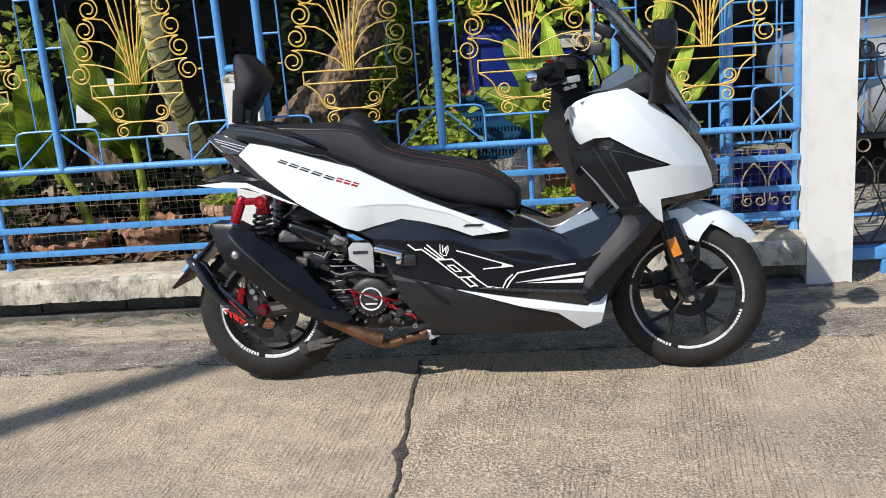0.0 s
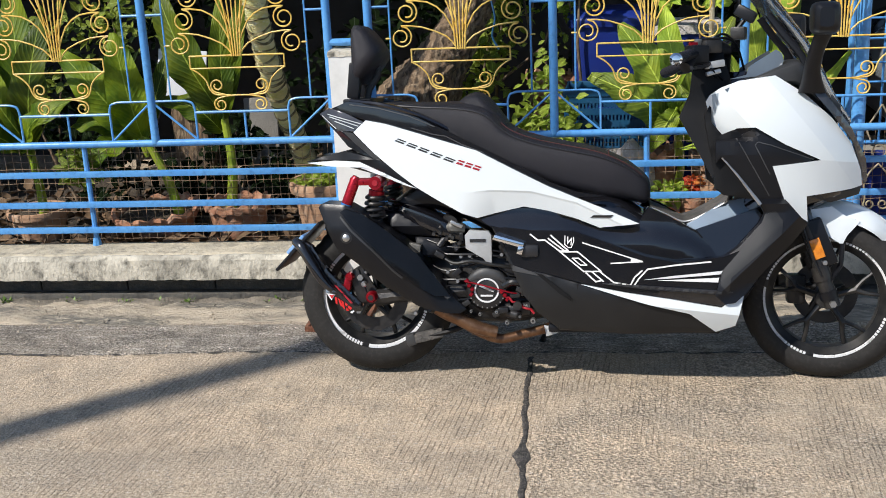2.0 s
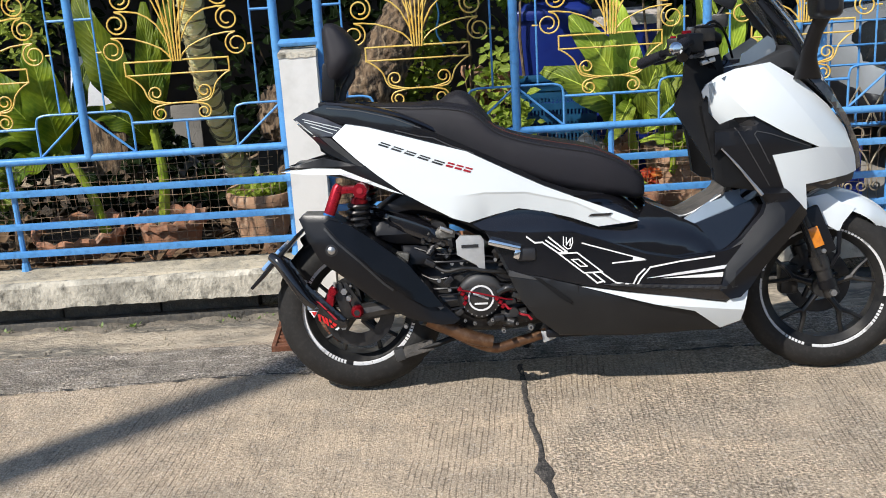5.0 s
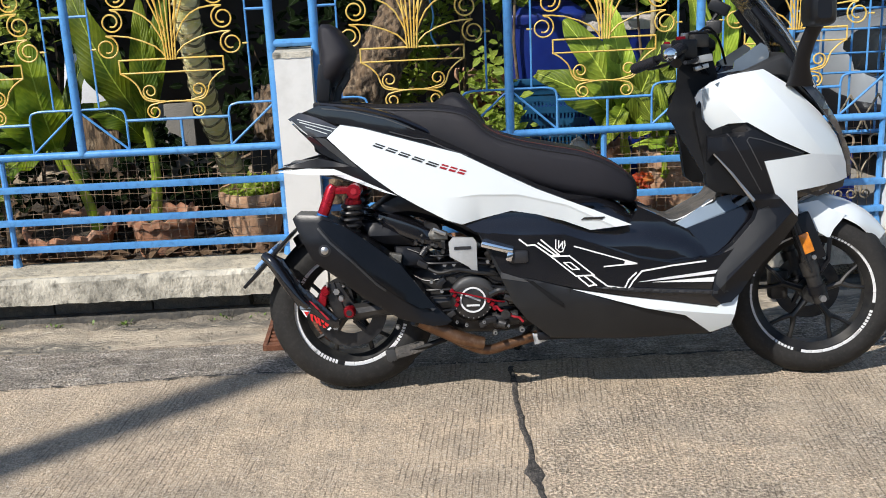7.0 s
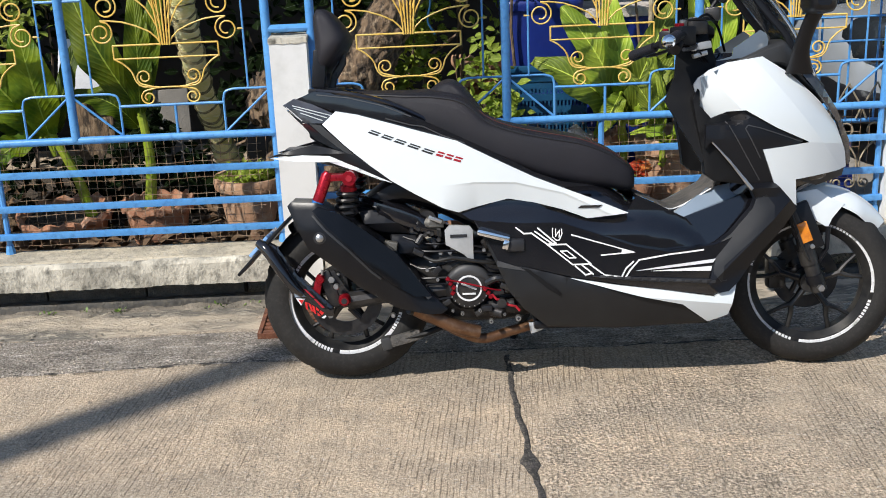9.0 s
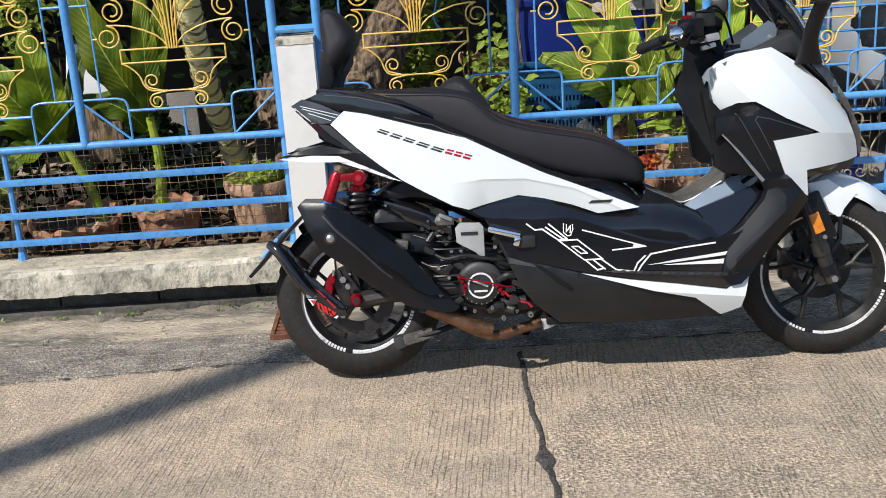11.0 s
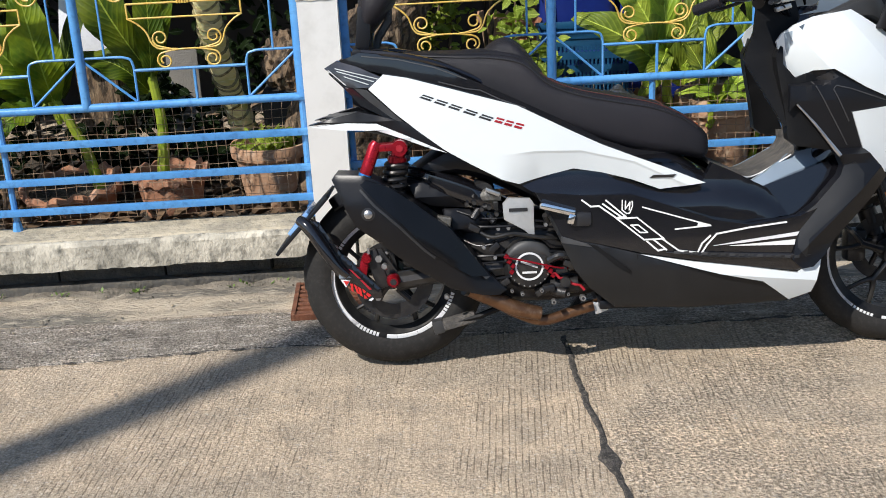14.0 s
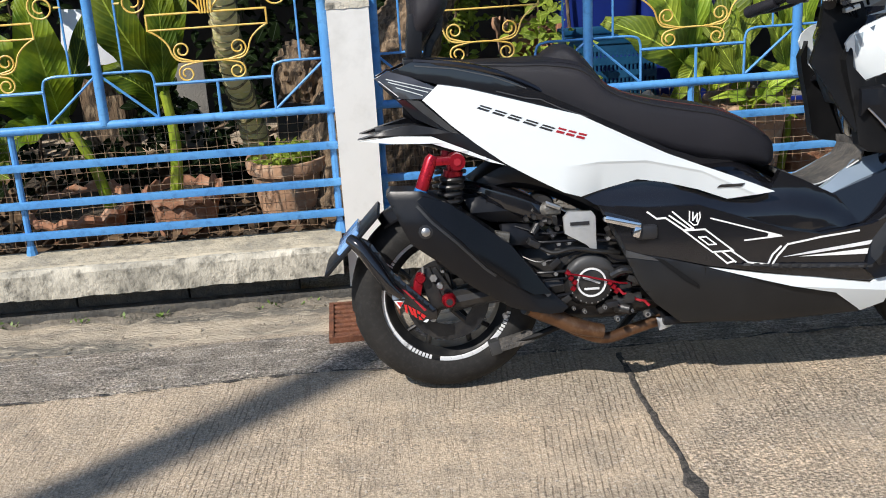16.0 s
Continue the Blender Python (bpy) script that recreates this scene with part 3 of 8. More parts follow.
def gutter_bits():
    """Grit, small stones and weeds along the kerb foot."""
    rng = random.Random(14)
    bm = bmesh.new()
    for i in range(240):
        y = rng.choice([rng.uniform(4.05, 4.70), rng.gauss(4.60, 0.06), rng.gauss(4.42, 0.05)])
        if y > 4.70:
            continue
        x, r = rng.uniform(-3.2, 2.2), rng.uniform(0.002, 0.006)
        m = Matrix.Translation((x, y, ground_z(y) + 0.012 + r * 0.3)) @ Euler((rng.random() * 3, rng.random() * 3, rng.random() * 3)).to_matrix().to_4x4() @ Matrix.Diagonal((r * 1.4, r, r * 0.7, 1))
        bmesh.ops.create_icosphere(bm, subdivisions=1, radius=1, matrix=m)
    solo("grit", bm, M_MORTAR, "loose grit and small stones along the kerb", "grit", kind="stuff", sharp=0.3)
    wd = bmesh.new()
    spots = [(-1.93, 4.655, 15, 0.036), (-2.2, 4.67, 10, 0.03), (-2.05, 4.66, 10, 0.03), (-1.55, 4.665, 9, 0.03), (-1.42, 4.67, 8, 0.03), (-2.45, 4.67, 12, 0.035), (-2.75, 4.66, 14, 0.04), (-0.9, 4.67, 10, 0.03)]
    for x, y, n, h in spots:
        for k in range(n):
            a, l = rng.uniform(0, 2 * math.pi), h * rng.uniform(0.35, 0.8)
            b = Vector((x + rng.gauss(0, 0.018), y + rng.gauss(0, 0.012), ground_z(y) + 0.012))
            d = Vector((math.cos(a) * 0.7, math.sin(a) * 0.7, rng.uniform(0.3, 1.0))).normalized()
            s2 = d.cross(Vector((0, 0, 1))).normalized() * (l * 0.26)
            vs = [wd.verts.new(b), wd.verts.new(b + d * l * 0.55 + s2), wd.verts.new(b + d * l), wd.verts.new(b + d * l * 0.55 - s2)]
            wd.faces.new(vs)
    solo("weeds", wd, M_WEED, "tiny green weeds rooted at the kerb foot", "weeds", kind="stuff", sharp=3.0)


gutter_bits()


def edge_crack():
    """The broken dark line where the rough strip meets the broomed road."""
    bm = bmesh.new()
    line = wander(4.06, 0.05, 1.1, 2)
    x, last = -5.0, None
    while x < 4.5:
        w = 0.009 * (noise.noise((x * 2.3, 4, 4)) + 0.25) + 0.008 * noise.noise((x * 21, 7, 1))
        y = line(x) + 0.012 + 0.010 * noise.noise((x * 12, 3, 9))
        row = [bm.verts.new((x, y + s * w, ground_z(y) + (0.0065 if s else 0.008))) for s in (-1, 0, 1)] if w > 0.001 else None
        if row and last:
            for k in range(2):
                bm.faces.new((last[k], row[k], row[k + 1], last[k + 1]))
        last = row
        x += 0.008
    solo("edge_crack", bm, M_TAR, "broken dark crack along the rough concrete strip", "crack", kind="structure", sharp=1.2)


edge_crack()


def build_joint():
    """The tarred joint that runs across the road, with a blot of tar."""
    bm = bmesh.new()
    last = None
    for i in range(131):
        y = 4.04 - i * 0.02
        x = -0.447 - 0.012 * math.sin(y * 2.1) + 0.010 * noise.noise((y * 6, 3, 1))
        w = 0.011 + 0.005 * noise.noise((y * 14, 9, 2)) + 0.022 * math.exp(-((y - 3.24) / 0.045) ** 2)
        shift = 0.006 * noise.noise((y * 30, 1, 1))
        row = [bm.verts.new((x + s * w + shift, y, ground_z(y) + (0.0045 if abs(s) < 1 else -0.003))) for s in (-1, -0.6, 0.6, 1)]
        if last:
            for k in range(3):
                bm.faces.new((last[k], last[k + 1], row[k + 1], row[k]))
        last = row
    solo("road_joint", bm, M_TAR, "dark tarred joint across the concrete road", "road joint", kind="structure", sharp=1.2)


build_joint()


def build_drain():
    g = thing("drain_grate", "small rusty iron drain grate sunk beside the kerb", "drain grate", pose(-1.224, 4.447, -0.026))
    fr = bmesh.new()
    box(fr, (-0.12, -0.15, -0.02), (-0.105, 0.15, 0.012))
    box(fr, (0.105, -0.15, -0.02), (0.12, 0.15, 0.012))
    box(fr, (-0.105, -0.15, -0.02), (0.105, -0.138, 0.011))
    box(fr, (-0.105, 0.138, -0.02), (0.105, 0.15, 0.011))
    part("frame", fr, M_RUST, g)
    part("pit", block((-0.105, -0.138, -0.022), (0.105, 0.138, -0.012)), M_SOIL, g, "dark pit below the bars")
    for i in range(7):
        y = -0.115 + i * 0.0385
        part("bar", block((-0.104, y - 0.011, -0.012), (0.104, y + 0.011, 0.008), 0.003), M_RUST, g)


build_drain()


def build_kerb():
    k = thing("kerb", "weathered pale concrete kerb beam under the fence", "kerb", kind="structure")
    bm = bmesh.new()
    lengths = [(-5.0, -1.285), (-1.112, 1.13)]
    for x0, x1 in lengths:
        nx = int((x1 - x0) / 0.012)
        prof = [(4.70, 0.048), (4.676, 0.055), (4.674, 0.10), (4.676, 0.143), (4.688, 0.158), (4.75, 0.160), (4.875, 0.158), (4.875, 0.048)]
        rings = []
        for i in range(nx + 1):
            x = lerp(x0, x1, i / nx)
            rings.append([bm.verts.new((x, y + 0.004 * noise.noise((x * 8, j * 3.1, 2)), z + (0.006 * noise.noise((x * 9, 1.3, 8)) + 0.007 * max(0.0, noise.noise((x * 31, 2.3, 8))) if j in (0, 1, 7) else 0.004 * noise.noise((x * 6, j * 2.3, 8))))) for j, (y, z) in enumerate(prof)])
        for a, b in zip(rings, rings[1:]):
            for j in range(len(prof)):
                bm.faces.new((a[j], a[(j + 1) % len(prof)], b[(j + 1) % len(prof)], b[j]))
        bm.faces.new(rings[0])
        bm.faces.new(rings[-1][::-1])
    part("beam", bm, M_KERB, k)
    x = -5.0
    # recessed blocks, coloured dark to carry the shade below the beam
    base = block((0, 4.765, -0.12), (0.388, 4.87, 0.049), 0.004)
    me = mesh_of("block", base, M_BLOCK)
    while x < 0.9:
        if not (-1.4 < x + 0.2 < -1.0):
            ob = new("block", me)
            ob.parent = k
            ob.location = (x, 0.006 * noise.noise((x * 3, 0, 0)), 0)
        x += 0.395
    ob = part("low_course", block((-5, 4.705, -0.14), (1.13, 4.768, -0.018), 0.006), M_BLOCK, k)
    top = bmesh.new()
    for x0, x1 in lengths:
        nx = int((x1 - x0) / 0.05)
        rows = []
        for i in range(nx + 1):
            x = lerp(x0, x1, i / nx)
            ya = 4.70 + 0.012 * noise.noise((x * 5, 2, 2))
            rows.append([top.verts.new((x, ya, 0.156)), top.verts.new((x, ya + 0.012, 0.1645)), top.verts.new((x, 4.87, 0.1655)), top.verts.new((x, 4.87, 0.153))])
        for a, b in zip(rows, rows[1:]):
            for j in range(3):
                top.faces.new((a[j], a[j + 1], b[j + 1], b[j]))
    part("ochre_top", top, M_KERB_TOP, k, "ochre-stained mortar top")


build_kerb()


def pillar(name, x0, x1, y0, y1, z1, label, chip):
    bm = bmesh.new()
    box(bm, (x0, y0, -0.2), (x1, y1, z1))
    bmesh.ops.subdivide_edges(bm, edges=bm.edges[:], cuts=7, use_grid_fill=True)
    for v in bm.verts:
        n = Vector((noise.noise(v.co * 6), noise.noise(v.co * 6 + Vector((9, 0, 0))), noise.noise(v.co * 6 + Vector((0, 9, 0)))))
        v.co += n * chip
    solo(name, bm, M_PILLAR, label, "pillar", kind="structure", sharp=0.9)


pillar("fence_pillar", -1.268, -1.128, 4.745, 4.89, 0.985, "short white-painted square pillar between fence panels", 0.0015)
cap = bmesh.new()
box(cap, (-1.2705, 4.7425, 0.968), (-1.1255, 4.8925, 0.990))
bmesh.ops.subdivide_edges(cap, edges=cap.edges[:], cuts=9, use_grid_fill=True)
for v in cap.verts:
    v.co += Vector((0.0012 * noise.noise(v.co * 40), 0.0012 * noise.noise(v.co * 40 + Vector((5, 0, 0))), (0.007 if v.co.z < 0.97 else 0.003) * noise.noise(v.co * 55)))
solo("pillar_cap", cap, M_KERB, "chipped dirty mortar top of the low pillar", "pillar cap", kind="structure", sharp=0.9)
pillar("gate_pillar", 1.137, 1.325, 4.69, 4.92, 2.3, "tall white-painted square gate pillar", 0.002)


# ---- the fence ----
FY = 4.84


def spiral(cx, cz, r0, a0, turns, way, n=16, y=0.0):
    pts = []
    for i in range(n + 1):
        t = i / n
        a = radians(a0) + way * 2 * math.pi * turns * t
        r = r0 * (1 - 0.62 * t)
        pts.append((cx + r * math.cos(a), y, cz + r * math.sin(a)))
    return pts


def ornament(parent, cx):
    """A gold wrought pot with scrolled feet and scrolled flower stems, centred on cx."""
    g = part("pot_ornament", bar([(cx - 0.20, FY, 0.976), (cx + 0.20, FY, 0.976)], 0.0036), M_GOLD, parent, "gold wrought-iron flower pot ornament")

    def rod(pts, r=0.0034, steps=4):
        part("rod", bar(smooth_path([(cx + p[0], FY + (p[1] if len(p) > 2 else 0), p[-1]) for p in pts], steps), r, 6), M_GOLD, g)

    rod([(-0.20, 0.925), (0.20, 0.925)], steps=1)
    for s in (-1, 1):
        rod([(s * 0.20, 0.978), (s * 0.20, 0.922)], steps=1)
        rod([(s * 0.2, 0.925), (s * 0.168, 0.905), (s * 0.14, 0.875), (s * 0.125, 0.835), (s * 0.10, 0.815), (s * 0.04, 0.812)])
        cxs = s * 0.094
        inner = spiral(cxs, 0.852, 0.030, -90 if s > 0 else -90, 1.35, s, 14)
        rod([(s * 0.06, 0.813)] + [(p[0], p[2]) for p in inner], steps=2)
        foot = spiral(s * 0.085, 0.772, 0.030, 90, 1.4, -s, 14)
        rod([(0.0, 0.811), (s * 0.04, 0.81)] + [(p[0], p[2]) for p in foot], steps=2)
        for k, (dz, sx) in enumerate(((0.0, 0.238), (0.098, 0.212), (0.19, 0.188), (0.275, 0.160))):
            zc = 1.025 + dz
            coil = spiral(s * sx, zc, 0.046, 90, 1.55, s, 18)
            start = [(s * (0.016 - 0.002 * k), 0.98 if k == 0 else 0.985 + dz * 0.35), (s * (0.055 + 0.004 * k), 1.025 + dz * 0.9), (s * (sx - 0.085), 1.064 + dz)]
            rod(start + [(p[0], p[2]) for p in coil], steps=2)
        rod([(s * 0.280, 1.022), (s * 0.302, 1.022)], 0.004, 1)
    for k in range(5):
        u = (k - 2) / 2
        rod([(u * 0.018, -0.004, 0.972), (u * 0.028, -0.004, 1.10), (u * 0.05, -0.004, 1.26), (u * 0.105, -0.004, 1.45)], 0.0032, 4)


def fence_panel(name, posts, x_start, x_end, label, uprights):
    f = thing(name, label, "fence", group="fence panels")
    for x in posts:
        part("post", bar([(x, FY, 0.615), (x, FY, 1.62)], 0.0175, 12), M_BLUE, f)
    part("top_rail", bar([(x_start, FY, 1.62), (x_end, FY, 1.62)], 0.0175, 12), M_BLUE, f)
    part("middle_rail", bar([(x_start, FY, 0.615), (x_end, FY, 0.615)], 0.0152, 12), M_BLUE, f)
    for z in (0.487, 0.352, 0.238):
        part("lower_rail", turn_about(block((x_start, -0.011, -0.0125), (x_end, 0.011, 0.0125), 0.003), pose(0, FY - 0.012, z)), M_BLUE, f)
    for x in uprights:
        part("upright", bar([(x, FY + 0.006, 0.155), (x, FY + 0.006, 0.61)], 0.012, 8), M_BLUE, f)
        part("foot", bar([(x, FY + 0.006, 0.158), (x, FY + 0.006, 0.20)], [0.022, 0.015], 8), M_BLUE, f)
    ends = [x for x in posts]
    for a, b in zip(ends, ends[1:]):
        c = (a + b) / 2
        for s, p in ((1, a), (-1, b)):
            hx = p + s * 0.187
            part("corner_hoop", bar(smooth_path([(p, FY, 0.793), (p + s * 0.13, FY, 0.793)], 1) + smooth_path([(p + s * 0.15, FY, 0.792), (p + s * 0.178, FY, 0.782), (hx, FY, 0.755)], 4) + [Vector((hx, FY, 0.63))], 0.0048, 6), M_BLUE, f)
            part("brace", bar([(p + s * 0.012, FY, 0.782), (hx - s * 0.004, FY, 0.63)], 0.0048, 6), M_BLUE, f)
            tx = p + s * 0.088
            part("thin_bar", bar([(tx, FY, 0.793), (tx, FY, 1.61)], 0.0040, 6), M_BLUE, f)
            part("tie", bar([(p, FY, 1.15), (tx, FY, 1.15)], 0.0055, 6), M_BLUE, f)
            part("tie", bar([(p, FY, 1.36), (tx, FY, 1.36)], 0.0055, 6), M_BLUE, f)
        part("cross_bar", bar([(a + 0.187, FY, 0.742), (b - 0.187, FY, 0.742)], 0.006, 6), M_BLUE, f)
        part("stub", bar([(c + 0.012, FY, 0.742), (c + 0.012, FY, 0.625)], 0.0055, 6), M_BLUE, f)
        ornament(f, c)
    return f


fence_panel("fence_panel", [-3.61, -2.835, -2.06, -1.285], -3.61, -1.27, "sky-blue steel fence panel with gold pot ornaments beside a pillar", [-3.2, -2.385, -1.287])
fence_panel("fence_panel", [-1.115, -0.372, 0.376, 1.122], -1.13, 1.135, "long sky-blue steel fence panel with gold pot ornaments", [-1.115, -0.0, 1.116])
fp = thing("pillar_tie", "short blue steel tie bars above the low white pillar", "fence tie")
part("tie_bar", bar([(-1.285, FY, 1.015), (-1.115, FY, 1.015)], 0.0155, 10), M_BLUE, fp)
part("tie_bar", bar([(-1.285, FY, 1.36), (-1.115, FY, 1.36)], 0.0155, 10), M_BLUE, fp)


def wire_mesh(name, x0, x1, seed):
    bm = bmesh.new()
    y = FY + 0.045

    def wire(pts):
        tube(bm, pts, 0.0011, 3, False)

    def wob(x, z):
        return Vector((x + 0.006 * noise.noise((x * 5, z * 7, seed)), y + 0.012 * noise.noise((x * 4, z * 5, seed + 5)), z + 0.008 * noise.noise((x * 6, z * 4, seed + 9))))

    x = x0
    while x < x1:
        wire([wob(x, 0.175 + 0.06 * k) for k in range(8)])
        x += 0.036
    for i in range(14):
        z = 0.18 + i * 0.032
        wire([wob(x0 + 0.09 * k, z) for k in range(int((x1 - x0) / 0.09) + 1)])
    solo(name, bm, M_RUST_WIRE, "sagging rusty wire mesh tied behind the rails", "wire mesh", kind="stuff")


wire_mesh("wire_mesh", -3.6, -1.29, 1)
wire_mesh("wire_mesh", -1.11, 1.11, 4)
qp = thing("gate_post", "thick blue steel gate post behind the fence", "post")
part("pipe", bar([(0.845, 4.93, 0.0), (0.845, 4.93, 2.2)], 0.028, 14), M_BLUE, qp)


# ---- the scooter ----
SC = thing("motor_scooter", "white and black maxi scooter leaning on its side stand", "scooter",
           Matrix.Translation((-0.981, 3.93, 0.0)) @ pose(0, 0, 0, 0, 0, -1.9) @ pose(0, 0, 0, -9, 0, 0))
REAR, FRONT = Vector((0.0, 0.0, 0.248)), Vector((1.512, 0.0, 0.240))
WIDE = [(-0.24, 0.11), (-0.1, 0.145), (0.0, 0.17), (0.2, 0.195), (0.4, 0.205), (0.7, 0.205), (0.95, 0.215), (1.15, 0.225), (1.3, 0.22), (1.42, 0.195), (1.52, 0.15), (1.60, 0.095), (1.66, 0.05)]


def body_w(x, z):
    w = table(WIDE, x)
    high = max(0.0, (z - (0.72 if x < 1.05 else 0.78)) / 0.3)
    low = max(0.0, (0.30 - z) / 0.2)
    return w * (1 - (0.22 if x < 1.05 else 0.30) * high * high) * (1 - 0.12 * low)


def low_w(x, z):
    return table([(0.4, 0.19), (0.6, 0.215), (0.9, 0.235), (1.15, 0.235), (1.3, 0.215), (1.45, 0.16)], x) * (1 - 0.22 * max(0.0, (0.28 - z) / 0.15) ** 1.5)


def both(name, outline, width, mat, label="", thick=0.012, cell=0.03, bevel=0.003, proud=0.0, steps=0, folds=(), sharp=0.5):
    near = None
    for side in (-1, 1):
        ob = part(name, plate(outline, width, thick, side, cell, bevel, proud, steps, folds), mat, SC, label, sharp=sharp)
        near = near or ob
    return near


def tyre(radius, half, name, wheel, depth):
    """A tyre with a round crown and slanting grooves on the shoulders."""
    n, prof = 168, []
    for i in range(17):
        a = radians(-112 + 14 * i)
        prof.append((radius - half * 0.92 + half * 0.92 * math.cos(a), half * math.sin(a)))
    bm = bmesh.new()
    rings = []
    for k in range(n):
        t = 2 * math.pi * k / n
        ring = []
        for i, (r, y) in enumerate(prof):
            s = abs(i - 8)
            groove = 0.0
            if 1 <= s <= 4 and (k + (2 * s if i > 8 else 2 * s + 6)) % 12 in (0, 1):
                groove = 0.0045
            if s in (0,):
                groove = 0.004 if k % 24 > 1 else 0.0
            rr = r - groove
            ring.append(bm.verts.new((rr * math.cos(t), y * (1 - groove * 3), rr * math.sin(t))))
        rings.append(ring)
    for k in range(n):
        a, b = rings[k], rings[(k + 1) % n]
        for i in range(len(prof) - 1):
            bm.faces.new((a[i], a[i + 1], b[i + 1], b[i]))
    return part(name, bm, M_TYRE, wheel, "dusty black tyre with slanting grooves", sharp=0.45)


def wheel(centre, radius, half, rim_r, steer, label):
    w = part("wheel", lathe([(0.0, -0.05), (0.032, -0.05), (0.036, -0.03), (0.036, 0.03), (0.032, 0.05), (0.0, 0.05)], 20, "y"), M_RIM, SC, label)
    w.matrix_basis = Matrix.Translation(centre) @ pose(0, 0, 0, 0, 0, steer)
    tyre(radius, half, "tyre", w, 0.004)
    hw = half * 0.78
    prof = [(rim_r + 0.006, -hw), (rim_r + 0.007, -hw + 0.006), (rim_r - 0.012, -hw + 0.012), (rim_r - 0.02, 0), (rim_r - 0.012, hw - 0.012), (rim_r + 0.007, hw - 0.006), (rim_r + 0.006, hw),
            (rim_r - 0.012, hw), (rim_r - 0.032, hw - 0.02), (rim_r - 0.034, 0), (rim_r - 0.032, -hw + 0.02), (rim_r - 0.012, -hw)]
    part("rim", lathe(prof, 64, "y", closed=True), M_RIM, w, "satin black alloy rim")
    def tape_piece(share):
        tape = bmesh.new()
        rows = []
        for j in range(5):
            a = 2 * math.pi / 36 * share * j / 4
            rows.append([tape.verts.new((r * math.cos(a), y, r * math.sin(a))) for r, y in ((rim_r - 0.009, -hw - 0.0008), (rim_r - 0.008, -hw - 0.0022), (rim_r + 0.003, -hw - 0.0022), (rim_r + 0.004, -hw - 0.0008))])
        for p, q in zip(rows, rows[1:]):
            for i in range(3):
                tape.faces.new((p[i], p[i + 1], q[i + 1], q[i]))
        return mesh_of("rim_tape", tape, M_TAPE)

    long_mesh, dash_mesh = tape_piece(0.985), tape_piece(0.235)
    for k in range(36):
        short = k % 9 in (2, 3, 4)
        for n in range(3 if short else 1):
            for flip in (0, 180):
                ob = new("rim_tape", dash_mesh if short else long_mesh)
                ob.parent = w
                ob.matrix_basis = pose(0, 0, 0, 0, 10 * k + 3.33 * n, flip)
    for k in range(5):
        a = 2 * math.pi * k / 5 + 0.3

        def at(r, turn_by, y):
            return Vector((r * math.cos(a + turn_by), y, r * math.sin(a + turn_by)))

        fork = rim_r * 0.50
        part("spoke", bar([at(0.03, 0, -0.024), at(fork * 0.6, 0, -0.028), at(fork, 0, -0.026)], [0.017, 0.013, 0.014], 8, 0.8), M_RIM, w)
        for side in (-1, 1):
            part("spoke", bar(smooth_path([at(fork * 0.94, 0, -0.026), at(fork * 1.25, side * 0.16, -0.024), at(rim_r * 0.80, side * 0.22, -0.020), at(rim_r - 0.022, side * 0.24, -0.014)], 3), [0.012, 0.010, 0.009, 0.0085, 0.008, 0.008, 0.008, 0.0085, 0.009, 0.011], 8, 0.85), M_RIM, w)
    return w


RW = wheel(REAR, 0.276, 0.070, 0.186, 0, "rear wheel with black spokes and silver tape")
FW = wheel(FRONT, 0.2745, 0.060, 0.2, -8, "front wheel with black spokes and silver tape")


def brake_disc(centre, r, y, steer):
    d = part("brake_disc", lathe([(r * 0.62, -0.002), (r, -0.002), (r, 0.002), (r * 0.62, 0.002)], 48, "y", closed=True), M_ENGINE, SC, "dark steel brake disc")
    d.matrix_basis = Matrix.Translation(centre) @ pose(0, 0, 0, 0, 0, steer) @ Matrix.Translation((0, y, 0))
    hub = bmesh.new()
    for k in range(5):
        a = 2 * math.pi * k / 5
        tube(hub, [(0.03 * math.cos(a), 0, 0.03 * math.sin(a)), (r * 0.66 * math.cos(a + 0.3), 0, r * 0.66 * math.sin(a + 0.3))], 0.009, 6)
    part("disc_carrier", hub, M_ENGINE, d)


brake_disc(REAR, 0.118, -0.085, 0)
brake_disc(FRONT, 0.108, 0.075, -8)

# inner body that carries the panels
part("inner_frame", loft([(-0.09, 0, 0.80, 0.07, 0.035), (0.1, 0, 0.74, 0.12, 0.09), (0.35, 0, 0.66, 0.15, 0.12), (0.6, 0, 0.52, 0.15, 0.13), (0.8, 0, 0.40, 0.16, 0.17), (1.0, 0, 0.33, 0.17, 0.15), (1.2, 0, 0.34, 0.17, 0.14), (1.28, 0, 0.38, 0.13, 0.09)], 20, 3.0), M_MATT, SC)
part("front_core", loft([(0.52, 1.36, 0, 0.06, 0.10), (0.58, 1.40, 0, 0.16, 0.135), (0.62, 1.375, 0, 0.19, 0.145), (0.68, 1.355, 0, 0.195, 0.155), (0.76, 1.34, 0, 0.195, 0.16), (0.84, 1.32, 0, 0.215, 0.155), (0.91, 1.28, 0, 0.19, 0.13), (0.96, 1.27, 0, 0.15, 0.10), (0.985, 1.27, 0, 0.11, 0.07)], 28, 2.4, "z"), M_GLOSS, SC, "gloss black front mask with smoked headlight")
part("column_cover", loft([(0.72, 1.18, 0, 0.045, 0.10), (0.82, 1.145, 0, 0.045, 0.10), (0.92, 1.145, 0, 0.045, 0.08), (1.0, 1.155, 0, 0.04, 0.06), (1.06, 1.16, 0, 0.035, 0.05)], 20, 2.6, "z"), M_BLACK, SC)

